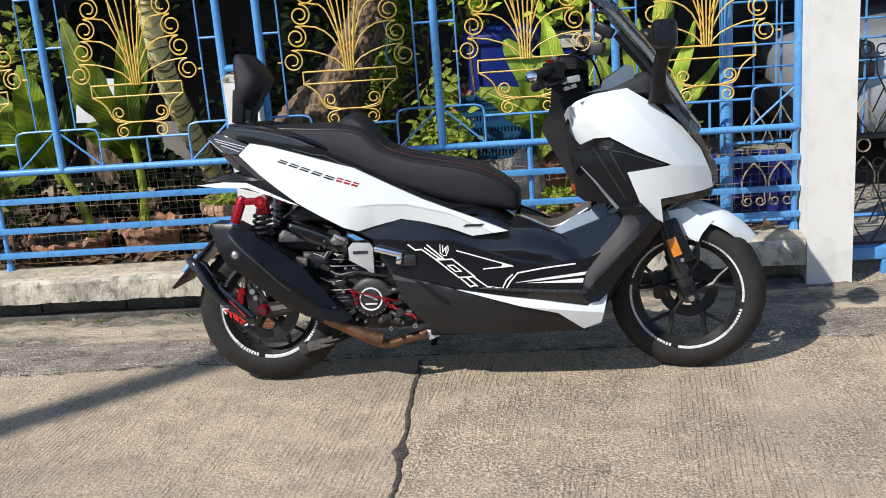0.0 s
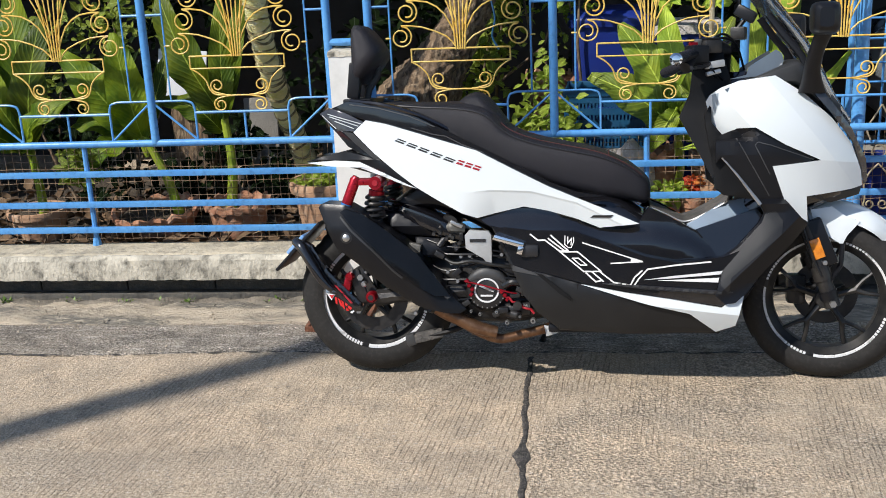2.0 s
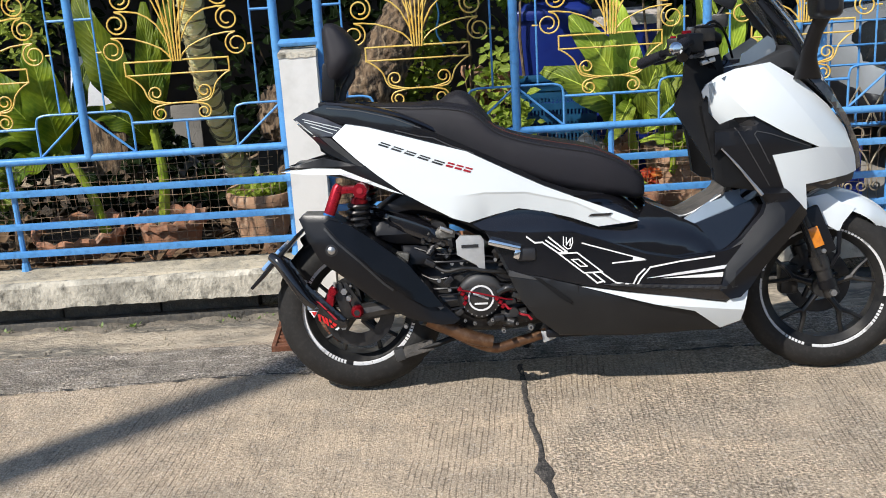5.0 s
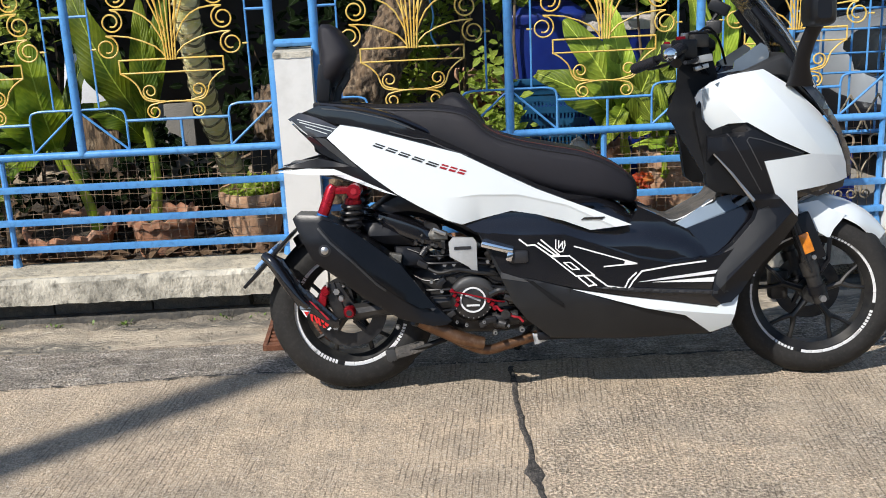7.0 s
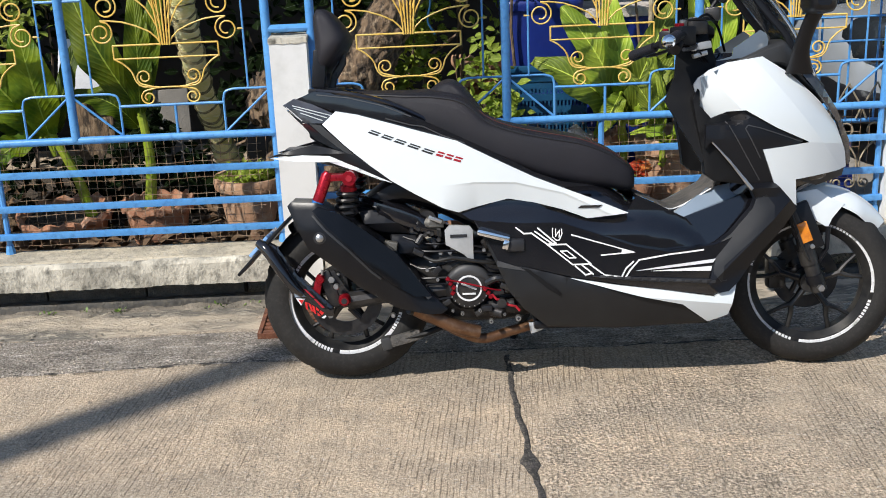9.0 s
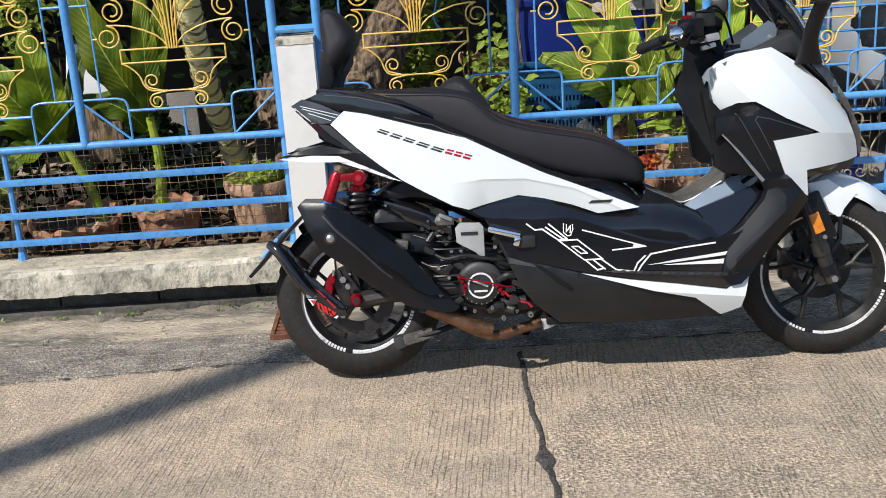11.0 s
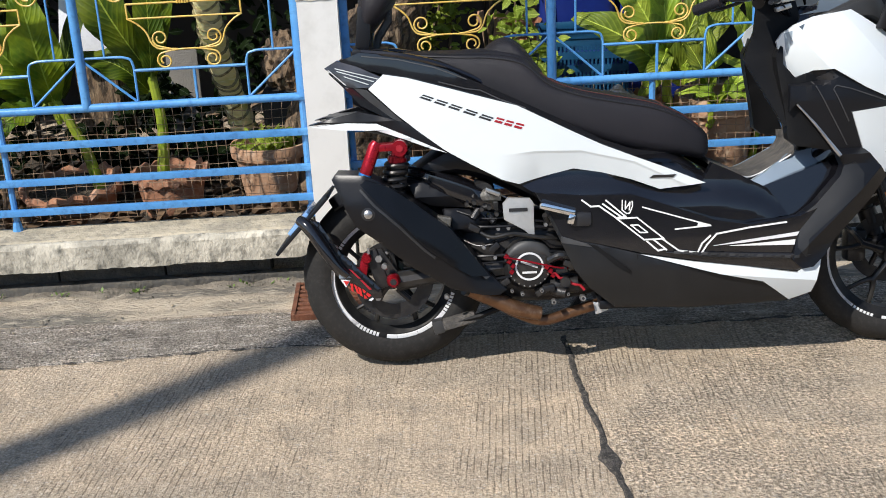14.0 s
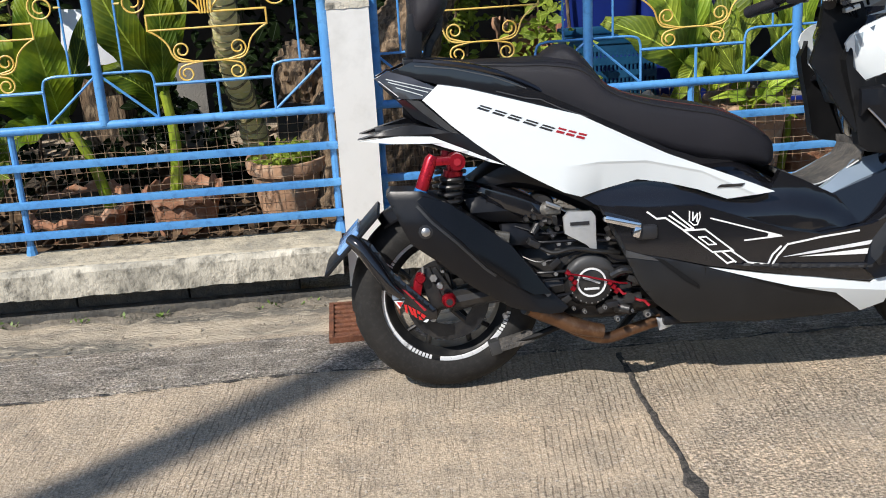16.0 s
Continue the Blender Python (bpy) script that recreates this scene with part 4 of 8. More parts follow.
# white panels
SIDE = [(-0.037, 0.816), (0.007, 0.855), (0.076, 0.842), (0.179, 0.812), (0.282, 0.781), (0.377, 0.753), (0.523, 0.677), (0.609, 0.634), (0.695, 0.598), (0.782, 0.563), (0.897, 0.513), (0.772, 0.498),
        (0.693, 0.529), (0.606, 0.554), (0.528, 0.568), (0.466, 0.554), (0.374, 0.531), (0.325, 0.548), (0.239, 0.596), (0.171, 0.637), (0.103, 0.689), (0.036, 0.745)]


CREASE = [(0.30, 0.612), (0.34, 0.617), (0.425, 0.625), (0.552, 0.620), (0.70, 0.582), (0.81, 0.527)]


def side_w(x, z):
    """The rear side panel: a crease with a low step under it that runs out backwards."""
    k = next((k for k in range(len(CREASE) - 2) if x < CREASE[k + 1][0]), len(CREASE) - 2)
    (xa, za), (xb, zb) = CREASE[k], CREASE[k + 1]
    d = lerp(za, zb, (x - xa) / (xb - xa)) - z
    fade = min(1.0, max(0.0, (x - 0.33) / 0.10))
    tuck = 0.06 * max(0.0, 0.62 - z) * max(0.0, min(1.0, (0.62 - x) / 0.25))
    return body_w(x, z) + 0.006 - tuck - fade * (0.55 * min(max(0.0, d), 0.007) + 0.30 * max(0.0, d - 0.007))


panel = both("side_panel", SIDE, side_w, M_WHITE, "pearl white rear side panel", cell=0.012, bevel=0.0, folds=[(p, q) for p, q in zip(CREASE[1:], CREASE[2:])] + [((p[0], p[1] - 0.007), (q[0], q[1] - 0.007)) for p, q in zip(CREASE[1:], CREASE[2:])], sharp=0.16)
part("side_slot", plate([(0.742, 0.532), (0.752, 0.54), (0.815, 0.541), (0.806, 0.533)], side_w, 0.003, -1, 0.02, 0.0, 0.003), M_INK, panel)
def name_strokes(p0, p1, rise, cuts, lean, mat):
    """Slanting pairs of short strokes in a row, where the panel carries its name."""
    p0, p1 = Vector(p0), Vector(p1)
    up = Vector((lean, rise))
    for k, (a, b) in enumerate(cuts):
        q0, q1 = p0.lerp(p1, a), p0.lerp(p1, b)
        for n, (lo, hi, ta, tb) in enumerate(((0.66, 1.0, 0.0, 1.0), (0.0, 0.42, 0.0, 1.0))):
            e0, e1 = q0.lerp(q1, ta), q0.lerp(q1, tb)
            part("name_bar", plate([(e0 + up * lo)[:], (e1 + up * lo)[:], (e1 + up * hi)[:], (e0 + up * hi)[:]], side_w, 0.0015, -1, 0.05, 0.0, 0.0012 + 0.0003 * n), mat, panel)


name_strokes((0.105, 0.787), (0.300, 0.7135), 0.0085, [(0.0, 0.15), (0.20, 0.35), (0.40, 0.55), (0.61, 0.77), (0.83, 0.99)], 0.012, M_INK)
name_strokes((0.310, 0.7115), (0.384, 0.6875), 0.0125, [(0.0, 0.27), (0.36, 0.63), (0.72, 1.0)], 0.010, M_DARKRED)

both("tail_wing", [(-0.213, 0.713), (-0.107, 0.722), (-0.019, 0.718), (0.067, 0.680), (0.175, 0.630), (0.135, 0.641), (0.065, 0.669), (-0.02, 0.699), (-0.126, 0.702)], lambda x, z: body_w(x, z) + 0.004, M_WHITE, "white tail wing", thick=0.012, cell=0.025)
both("tail_wing_top", [(-0.219, 0.716), (-0.142, 0.737), (-0.071, 0.753), (-0.019, 0.742), (0.068, 0.716), (0.154, 0.668), (0.192, 0.622), (0.17, 0.630), (0.067, 0.682), (-0.019, 0.720), (-0.107, 0.724)], lambda x, z: body_w(x, z) + 0.003, M_MATT, "matt black upper tail wing", thick=0.05, cell=0.025)
both("tail_lens", [(-0.161, 0.877), (-0.125, 0.897), (-0.065, 0.878), (0.021, 0.838), (-0.042, 0.817), (-0.094, 0.822)], lambda x, z: body_w(x, z) + 0.001, M_LENS, "smoked tail light lens", thick=0.05, cell=0.02, bevel=0.002)
both("tail_trim", [(-0.15, 0.862), (-0.094, 0.820), (-0.041, 0.815), (0.034, 0.743), (0.110, 0.682), (0.16, 0.645), (0.067, 0.700), (-0.001, 0.738), (-0.061, 0.768), (-0.10, 0.812)], lambda x, z: body_w(x, min(z, 0.76)) - 0.010, M_GLOSS, "gloss black tail trim", thick=0.05, cell=0.025, bevel=0.0)
for a, b in (((-0.130, 0.876), (-0.005, 0.842)), ((-0.125, 0.868), (-0.02, 0.836)), ((-0.105, 0.853), (-0.035, 0.828)), ((-0.15, 0.872), (-0.10, 0.828))):
    part("lens_line", ribbon([a, b], lambda x, z: body_w(x, z) + 0.001, 0.0024, 0.0034), M_ALLOY, SC, "grey line in the tail lens")
both("tail_facet", [(-0.091, 0.826), (-0.043, 0.813), (0.069, 0.709), (0.026, 0.730), (-0.037, 0.780), (-0.080, 0.820)], lambda x, z: body_w(x, min(z, 0.76)) - 0.007, M_GREY, "charcoal facet of the tail trim", thick=0.01, cell=0.025, bevel=0.001)
both("red_reflector", [(-0.104, 0.822), (-0.084, 0.819), (-0.050, 0.788), (-0.072, 0.798), (-0.096, 0.808)], lambda x, z: body_w(x, min(z, 0.76)) - 0.006, M_REDLENS, "dark red lens under the tail light", thick=0.01, cell=0.02, bevel=0.001)
part("tail_lamp", block((-0.095, -0.07, 0.80), (-0.05, 0.07, 0.855), 0.01), M_REDLENS, SC, "dark red tail lamp between the trims")
def trim_w(x, z):
    """Under-seat trim: upright at its foot, rolled inwards near the seat."""
    foot = table([(-0.12, 0.87), (0.0, 0.857), (0.18, 0.812), (0.38, 0.753), (0.52, 0.677), (0.70, 0.60)], x)
    return body_w(x, foot) - 0.006 - 3.0 * max(0.0, z - foot - 0.025) ** 2 + 0.04 * (z - foot)


band = both("seat_trim", [(-0.122, 0.893), (-0.060, 0.917), (0.009, 0.910), (0.078, 0.896), (0.181, 0.862), (0.284, 0.815), (0.438, 0.739), (0.524, 0.696), (0.610, 0.648), (0.696, 0.616), (0.793, 0.600), (0.695, 0.598), (0.609, 0.634), (0.523, 0.677), (0.377, 0.753), (0.282, 0.781), (0.179, 0.812), (0.076, 0.842), (0.007, 0.855), (-0.065, 0.878)], trim_w, M_GLOSS, "gloss black under-seat trim", thick=0.03, cell=0.03, bevel=0.0)
for pts in ([(-0.052, 0.907), (0.05, 0.894), (0.15, 0.868), (0.24, 0.831)], [(0.16, 0.828), (0.235, 0.806), (0.275, 0.800), (0.33, 0.772), (0.40, 0.745)]):
    part("trim_edge", ribbon(pts, trim_w, 0.003, 0.003, thick=0.004), M_RIDGE, SC)
part("under_tail", loft([(-0.17, 0, 0.725, 0.07, 0.012), (-0.05, 0, 0.712, 0.115, 0.026), (0.08, 0, 0.682, 0.125, 0.034), (0.20, 0, 0.640, 0.125, 0.034), (0.30, 0, 0.60, 0.12, 0.03)], 18, 4), M_MATT, SC, "matt black under-tail tray")
part("grab_rail", bar(smooth_path([(-0.05, -0.125, 0.918), (0.06, -0.165, 0.905), (0.16, -0.172, 0.878), (0.25, -0.165, 0.838), (0.30, -0.15, 0.808)], 5), 0.013, 8, 0.7), M_GLOSS, SC, "black grab rail")
part("grab_rail", bar(smooth_path([(-0.05, 0.125, 0.918), (0.06, 0.165, 0.905), (0.16, 0.172, 0.878), (0.25, 0.165, 0.838), (0.30, 0.15, 0.808)], 5), 0.013, 8, 0.7), M_GLOSS, SC, "black grab rail")

# seat
SEAT = [(-0.055, 0, 0.893, 0.06, 0.012), (0.0, 0, 0.885, 0.115, 0.026), (0.10, 0, 0.868, 0.15, 0.042), (0.22, 0, 0.845, 0.165, 0.062), (0.31, 0, 0.825, 0.17, 0.082), (0.40, 0, 0.795, 0.172, 0.094), (0.47, 0, 0.752, 0.172, 0.072), (0.55, 0, 0.722, 0.17, 0.068), (0.66, 0, 0.688, 0.16, 0.078), (0.77, 0, 0.664, 0.145, 0.078), (0.86, 0, 0.637, 0.128, 0.064), (0.91, 0, 0.612, 0.115, 0.050), (0.93, 0, 0.605, 0.10, 0.036), (0.936, 0, 0.603, 0.08, 0.024)]
seat = part("seat", loft(SEAT, 36, 4.2), M_SEAT, SC, "black vinyl two-level seat")


def seat_top(x, u):
    """A point on top of the seat at x, at the share u of its half width."""
    c, w, h = (table([(r[0], r[k]) for r in SEAT], x) for k in (2, 3, 4))
    return Vector((x, u * w, c + h * (1 - abs(u) ** 4.2) ** (1 / 4.2) + 0.0008))


part("back_rest_hump", loft([(0.285, 0, 0.885, 0.05, 0.012), (0.33, 0, 0.895, 0.10, 0.035), (0.37, 0, 0.893, 0.115, 0.044), (0.41, 0, 0.868, 0.115, 0.04), (0.46, 0, 0.822, 0.10, 0.02)], 24, 2.6), M_SEAT, seat, "raised lumbar hump")
for s in (-1, 1):
    part("stitching", bar([seat_top(0.45 + 0.02 * k, s * lerp(0.70, 0.80, k / 22)) for k in range(24)], 0.0013, 5), M_STITCH, seat)
    part("stitching", bar([seat_top(0.06 + 0.02 * k, s * lerp(0.82, 0.86, k / 18)) for k in range(18)], 0.0007, 5), M_INK, seat)
    part("seam", bar([seat_top(0.02 + 0.02 * k, s * 0.93) for k in range(45)], 0.0035, 6), M_INK, seat, "black piped seam")
part("stitching", bar([seat_top(0.50, -0.72 + 0.12 * k) for k in range(13)], 0.0013, 5), M_STITCH, seat)
part("stitching", bar([seat_top(0.80, -0.78 + 0.13 * k) for k in range(13)], 0.0013, 5), M_STITCH, seat)

# back rest
rest = part("pillion_backrest", loft([(0.970, -0.036, 0.0, 0.016, 0.07), (0.995, -0.028, 0, 0.030, 0.105), (1.03, -0.014, 0, 0.046, 0.125), (1.07, -0.003, 0, 0.057, 0.13), (1.11, -0.012, 0, 0.050, 0.12), (1.15, -0.027, 0, 0.033, 0.10), (1.168, -0.035, 0, 0.016, 0.075)], 24, 2.8, "z"), M_SEAT, SC, "black padded pillion backrest")
part("stem", turn_about(block((-0.02, -0.105, -0.06), (0.022, -0.06, 0.06), 0.008), Matrix.Translation((-0.045, 0, 0.985)) @ pose(0, 0, 0, 0, 6, 0)), M_MATT, rest)
part("stem", turn_about(block((-0.02, 0.06, -0.06), (0.022, 0.105, 0.06), 0.008), Matrix.Translation((-0.045, 0, 0.985)) @ pose(0, 0, 0, 0, 6, 0)), M_MATT, rest)
part("bracket", bar([(0.026, -0.035, 1.035), (0.024, -0.035, 1.0), (-0.006, -0.035, 0.955), (-0.016, -0.035, 0.918)], 0.012, 8, 0.6), M_ENGINE, rest, "slotted black steel bracket")
part("bracket_bolt", lathe([(0.0, -0.129), (0.007, -0.129), (0.007, -0.12), (0.0, -0.12)], 12, "y"), M_RIM, rest).location = (0.025, 0.08, 1.02)
part("bracket_bolt", lathe([(0.0, -0.129), (0.007, -0.129), (0.007, -0.12), (0.0, -0.12)], 12, "y"), M_RIM, rest).location = (0.002, 0.08, 0.968)
part("base", block((-0.08, -0.12, 0.902), (0.015, 0.12, 0.925), 0.006), M_MATT, rest)

# central tunnel and lower covers
part("tunnel", loft([(0.66, 0, 0.53, 0.14, 0.06), (0.80, 0, 0.525, 0.17, 0.075), (0.92, 0, 0.47, 0.16, 0.070), (1.02, 0, 0.415, 0.13, 0.075), (1.10, 0, 0.42, 0.11, 0.085), (1.18, 0, 0.46, 0.10, 0.09), (1.26, 0, 0.53, 0.11, 0.08), (1.31, 0, 0.60, 0.13, 0.07)], 26, 3.2), M_GLOSS, SC, "gloss black step-through tunnel")
def cover_w(x, z):
    """The middle cover: upright above, then a facet that faces the sky, upright again below."""
    d = table([(0.4, 0.545), (0.6, 0.540), (0.8, 0.505), (0.95, 0.500), (1.05, 0.475), (1.12, 0.43)], x) - z
    return body_w(x, z) - 0.032 + 0.55 * min(max(0.0, d), 0.045) - 0.12 * max(0.0, x - 0.95)


both("tunnel_cover", [(0.374, 0.531), (0.466, 0.554), (0.528, 0.568), (0.606, 0.554), (0.693, 0.529), (0.772, 0.498), (0.897, 0.513), (0.925, 0.563), (0.985, 0.535), (1.04, 0.505), (1.081, 0.484), (1.12, 0.437), (1.14, 0.405), (1.007, 0.386), (0.866, 0.41), (0.691, 0.462), (0.516, 0.487), (0.411, 0.507)], cover_w, M_GLOSS, "gloss black middle cover", thick=0.03, cell=0.02, bevel=0.0)
low = both("floor_side_cover", [(0.419, 0.506), (0.55, 0.492), (0.689, 0.490), (0.80, 0.452), (0.914, 0.410), (1.019, 0.390), (1.158, 0.408), (1.24, 0.44), (1.225, 0.295), (1.155, 0.250), (0.947, 0.280), (0.712, 0.322), (0.60, 0.35), (0.493, 0.372), (0.461, 0.44)], low_w, M_GLOSS, "black floor side cover with white line graphics", thick=0.03, cell=0.02, bevel=0.0)
def strip_w(x, z):
    d = 0.249 - 0.123 * (x - 0.97) - z
    return low_w(x, z) + 0.017 - 0.22 * max(0.0, d) - 0.35 * max(0.0, -d)


# folded so that the lower facet turns down and greys by shape alone
both("floor_strip", [(0.71, 0.318), (0.858, 0.292), (1.0, 0.272), (1.155, 0.245), (1.228, 0.296), (1.20, 0.182), (1.14, 0.159), (1.055, 0.225), (0.928, 0.255)], strip_w, M_WHITE, "white floor edge strip folded to a downward lower facet", cell=0.02, bevel=0.0, folds=[((0.97, 0.249), (1.149, 0.227))], sharp=0.16)
both("belly_panel", [(0.42, 0.504), (0.461, 0.44), (0.493, 0.372), (0.60, 0.348), (0.712, 0.318), (0.928, 0.262), (1.058, 0.230), (1.14, 0.165), (1.132, 0.156), (0.858, 0.146), (0.640, 0.158), (0.568, 0.22), (0.526, 0.275), (0.477, 0.384)], lambda x, z: low_w(x, z) + 0.002, M_BELLY, "matt charcoal belly panel", thick=0.03, cell=0.02, bevel=0.003)
BELLY = lambda x, z: low_w(x, z) + 0.002
part("belly_vent", plate([(0.567, 0.352), (0.588, 0.348), (0.640, 0.306), (0.681, 0.274), (0.679, 0.263), (0.640, 0.288)], BELLY, 0.004, -1, 0.012, 0.0, 0.0055), M_BLACK, SC, "dark slot in the belly panel")
part("belly_lip", plate([(0.489, 0.377), (0.560, 0.354), (0.576, 0.343), (0.488, 0.358)], BELLY, 0.004, -1, 0.03, 0.001, 0.004), M_RIDGE, SC)
part("belly_floor", block((0.60, -0.15, 0.140), (1.16, 0.15, 0.17), 0.01), M_MATT, SC)

def strokes(pts, width, w, proud, closed):
    """An outline drawn with straight strokes that lap at the corners."""
    bm = bmesh.new()
    P = [Vector((p[0], 0, p[1])) for p in pts]
    for n, (a, b) in enumerate(zip(P, P[1:] + (P[:1] if closed else []))):
        d = (b - a).normalized()
        a, b = a - d * (w * 0.45), b + d * (w * 0.45)
        nrm = Vector((-d.z, 0, d.x)) * (w / 2)
        k = max(1, int((b - a).length / 0.02))
        rows = []
        for i in range(k + 1):
            p = a.lerp(b, i / k)
            rows.append([bm.verts.new((q.x, -(width(q.x, q.z) + lift + 0.0003 * (n % 3)), q.z)) for q in (p + nrm, p - nrm) for lift in (proud, proud - 0.002)])
        for r0, r1 in zip(rows, rows[1:]):
            for i0, i1 in ((0, 2), (2, 3), (3, 1), (1, 0)):
                bm.faces.new((r0[i0], r0[i1], r1[i1], r1[i0]))
    return bm


LINES = [
    ([(0.549, 0.479), (0.573, 0.460), (0.596, 0.461), (0.644, 0.425), (0.670, 0.428)], 0.006, False),
    ([(0.607, 0.466), (0.656, 0.429)], 0.006, False),
    ([(0.616, 0.476), (0.670, 0.428)], 0.006, False),
    ([(0.661, 0.475), (0.660, 0.448), (0.672, 0.437), (0.681, 0.438), (0.689, 0.457), (0.688, 0.471)], 0.0038, False),
    ([(0.670, 0.472), (0.669, 0.450), (0.682, 0.468), (0.680, 0.447)], 0.0042, False),
    ([(0.645, 0.423), (0.701, 0.424), (0.776, 0.361), (0.720, 0.360)], 0.0055, True),
    ([(0.684, 0.403), (0.704, 0.403), (0.730, 0.381), (0.710, 0.381)], 0.0045, True),
    ([(0.728, 0.355), (0.759, 0.327), (0.777, 0.331)], 0.006, False),
    ([(0.747, 0.359), (0.782, 0.329)], 0.006, False),
    ([(0.769, 0.362), (0.817, 0.325), (0.869, 0.317), (0.882, 0.343), (0.905, 0.364)], 0.006, False),
    ([(0.878, 0.311), (0.896, 0.339), (0.923, 0.369), (1.014, 0.383), (1.119, 0.393)], 0.006, False),
    ([(0.718, 0.453), (0.906, 0.394)], 0.005, False),
    ([(0.906, 0.394), (0.808, 0.387)], 0.005, False),
]
part("line_graphic", plate([(0.912, 0.335), (0.996, 0.347), (1.157, 0.364), (1.150, 0.353), (0.996, 0.340)], low_w, 0.002, -1, 0.03, 0.0, 0.0036), M_TAPE, low)
part("line_graphic", plate([(0.955, 0.333), (1.146, 0.342), (1.143, 0.327)], low_w, 0.002, -1, 0.03, 0.0, 0.0034), M_WPRINT, low)
part("line_graphic", plate([(0.872, 0.404), (0.912, 0.392), (0.868, 0.389)], low_w, 0.002, -1, 0.03, 0.0, 0.0034), M_WPRINT, low)
for pts, w, closed in LINES:
    part("line_graphic", strokes(pts, low_w, w * 0.78, 0.0035, closed), M_WPRINT, low)
part("floor_mat", plate([(0.78, 0.322), (0.90, 0.306), (1.14, 0.288), (1.19, 0.296), (1.15, 0.301), (0.95, 0.314)], lambda x, z: low_w(x, z) + 0.012, 0.05, -1, 0.02, 0.002), M_INK, SC, "ribbed rubber foot board edge")
part("floor_mat", plate([(0.78, 0.322), (0.90, 0.306), (1.14, 0.288), (1.19, 0.296), (1.15, 0.301), (0.95, 0.314)], lambda x, z: low_w(x, z) + 0.012, 0.05, 1, 0.02, 0.002), M_MATT, SC, "ribbed rubber foot board edge")
for k in range(14):
    x0 = 0.80 + 0.026 * k
    z0 = 0.3215 - 0.082 * (x0 - 0.80)
    part("mat_rib", plate([(x0, z0 - 0.002), (x0 + 0.016, z0 - 0.0035), (x0 + 0.017, z0 + 0.003 + 0.002 * (k % 2)), (x0 + 0.003, z0 + 0.004)], lambda x, z: low_w(x, z) + 0.012, 0.006, -1, 0.05, 0.001, 0.004), M_GREY if k % 3 else M_RIDGE, SC)


def spine_pad():
    """The worn rubber pad that runs over the tunnel and up towards the column."""
    bm = bmesh.new()
    rows = []
    for p in smooth_path([(0.935, 0, 0.560), (0.985, 0, 0.537), (1.036, 0, 0.513), (1.076, 0, 0.520), (1.130, 0, 0.548), (1.172, 0, 0.572), (1.188, 0, 0.598), (1.186, 0, 0.622)], 4):
        rows.append([bm.verts.new((p.x, y, p.z + 0.004 - 0.25 * abs(y) ** 1.6)) for y in (-0.10, -0.07, -0.03, 0.0, 0.03, 0.07, 0.10)])
    for a, b in zip(rows, rows[1:]):
        for k in range(6):
            bm.faces.new((a[k], a[k + 1], b[k + 1], b[k]))
    ext = bmesh.ops.extrude_face_region(bm, geom=bm.faces[:])
    for v in [g for g in ext["geom"] if isinstance(g, bmesh.types.BMVert)]:
        v.co.z -= 0.012
    return bm


# wall tone lightened and blued for the sky it reflects
both("footwell_wall", [(1.050, 0.500), (1.085, 0.482), (1.241, 0.535), (1.264, 0.545), (1.275, 0.565), (1.247, 0.580), (1.166, 0.567), (1.085, 0.517)], lambda x, z: 0.155 - 0.75 * (z - 0.48), M_FOOTWELL, "satin footwell wall with its sky reflection in the colour", thick=0.02, cell=0.012, bevel=0.0)
both("footwell_side", [(1.078, 0.486), (1.259, 0.547), (1.298, 0.567), (1.300, 0.515), (1.174, 0.385), (1.12, 0.400)], lambda x, z: 0.172 - 0.2 * (z - 0.40), M_GLOSS, "gloss black footwell side", thick=0.02, cell=0.012, bevel=0.0)
part("spine_pad", spine_pad(), M_RUBBER, SC, "worn grey rubber pad over the tunnel")
for s in (-1, 1):
    part("pad_edge", bar(smooth_path([(0.94, s * 0.102, 0.550), (0.985, s * 0.103, 0.530), (1.036, s * 0.103, 0.506), (1.076, s * 0.103, 0.513), (1.130, s * 0.103, 0.541), (1.172, s * 0.103, 0.565)], 4), 0.003, 6), M_ALLOY, SC, "bright pad edge")

# leg shield and front
both("leg_shield", [(1.12, 0.895), (1.10, 0.85), (1.105, 0.81), (1.115, 0.755), (1.125, 0.70), (1.135, 0.62), (1.16, 0.60), (1.25, 0.585), (1.30, 0.60), (1.306, 0.69), (1.198, 0.81), (1.154, 0.79), (1.12, 0.83)], lambda x, z: body_w(x, z) - 0.026, M_BLACK, "dull black inner leg shield", thick=0.04, cell=0.02, bevel=0.003)
part("inner_cover", plate([(1.024, 0.845), (1.058, 0.920), (1.066, 1.0), (1.078, 1.045), (1.160, 1.048), (1.186, 0.955), (1.15, 0.88), (1.15, 0.80), (1.14, 0.69), (1.125, 0.655), (1.072, 0.755)], lambda x, z: 0.125 + 0.30 * max(0.0, 0.90 - z) - 0.3 * max(0.0, z - 1.0), 0.02, -1, 0.03, 0.0), M_BLACK, SC, "dull black cover behind the handlebar")
both("dash_visor", [(1.180, 0.962), (1.232, 0.975), (1.238, 0.998), (1.325, 1.052), (1.343, 1.040), (1.347, 1.018), (1.335, 0.975)], lambda x, z: 0.135 - 0.4 * max(0.0, z - 0.98), M_VISOR, "glossy grey dash visor", thick=0.008, cell=0.03, bevel=0.002)


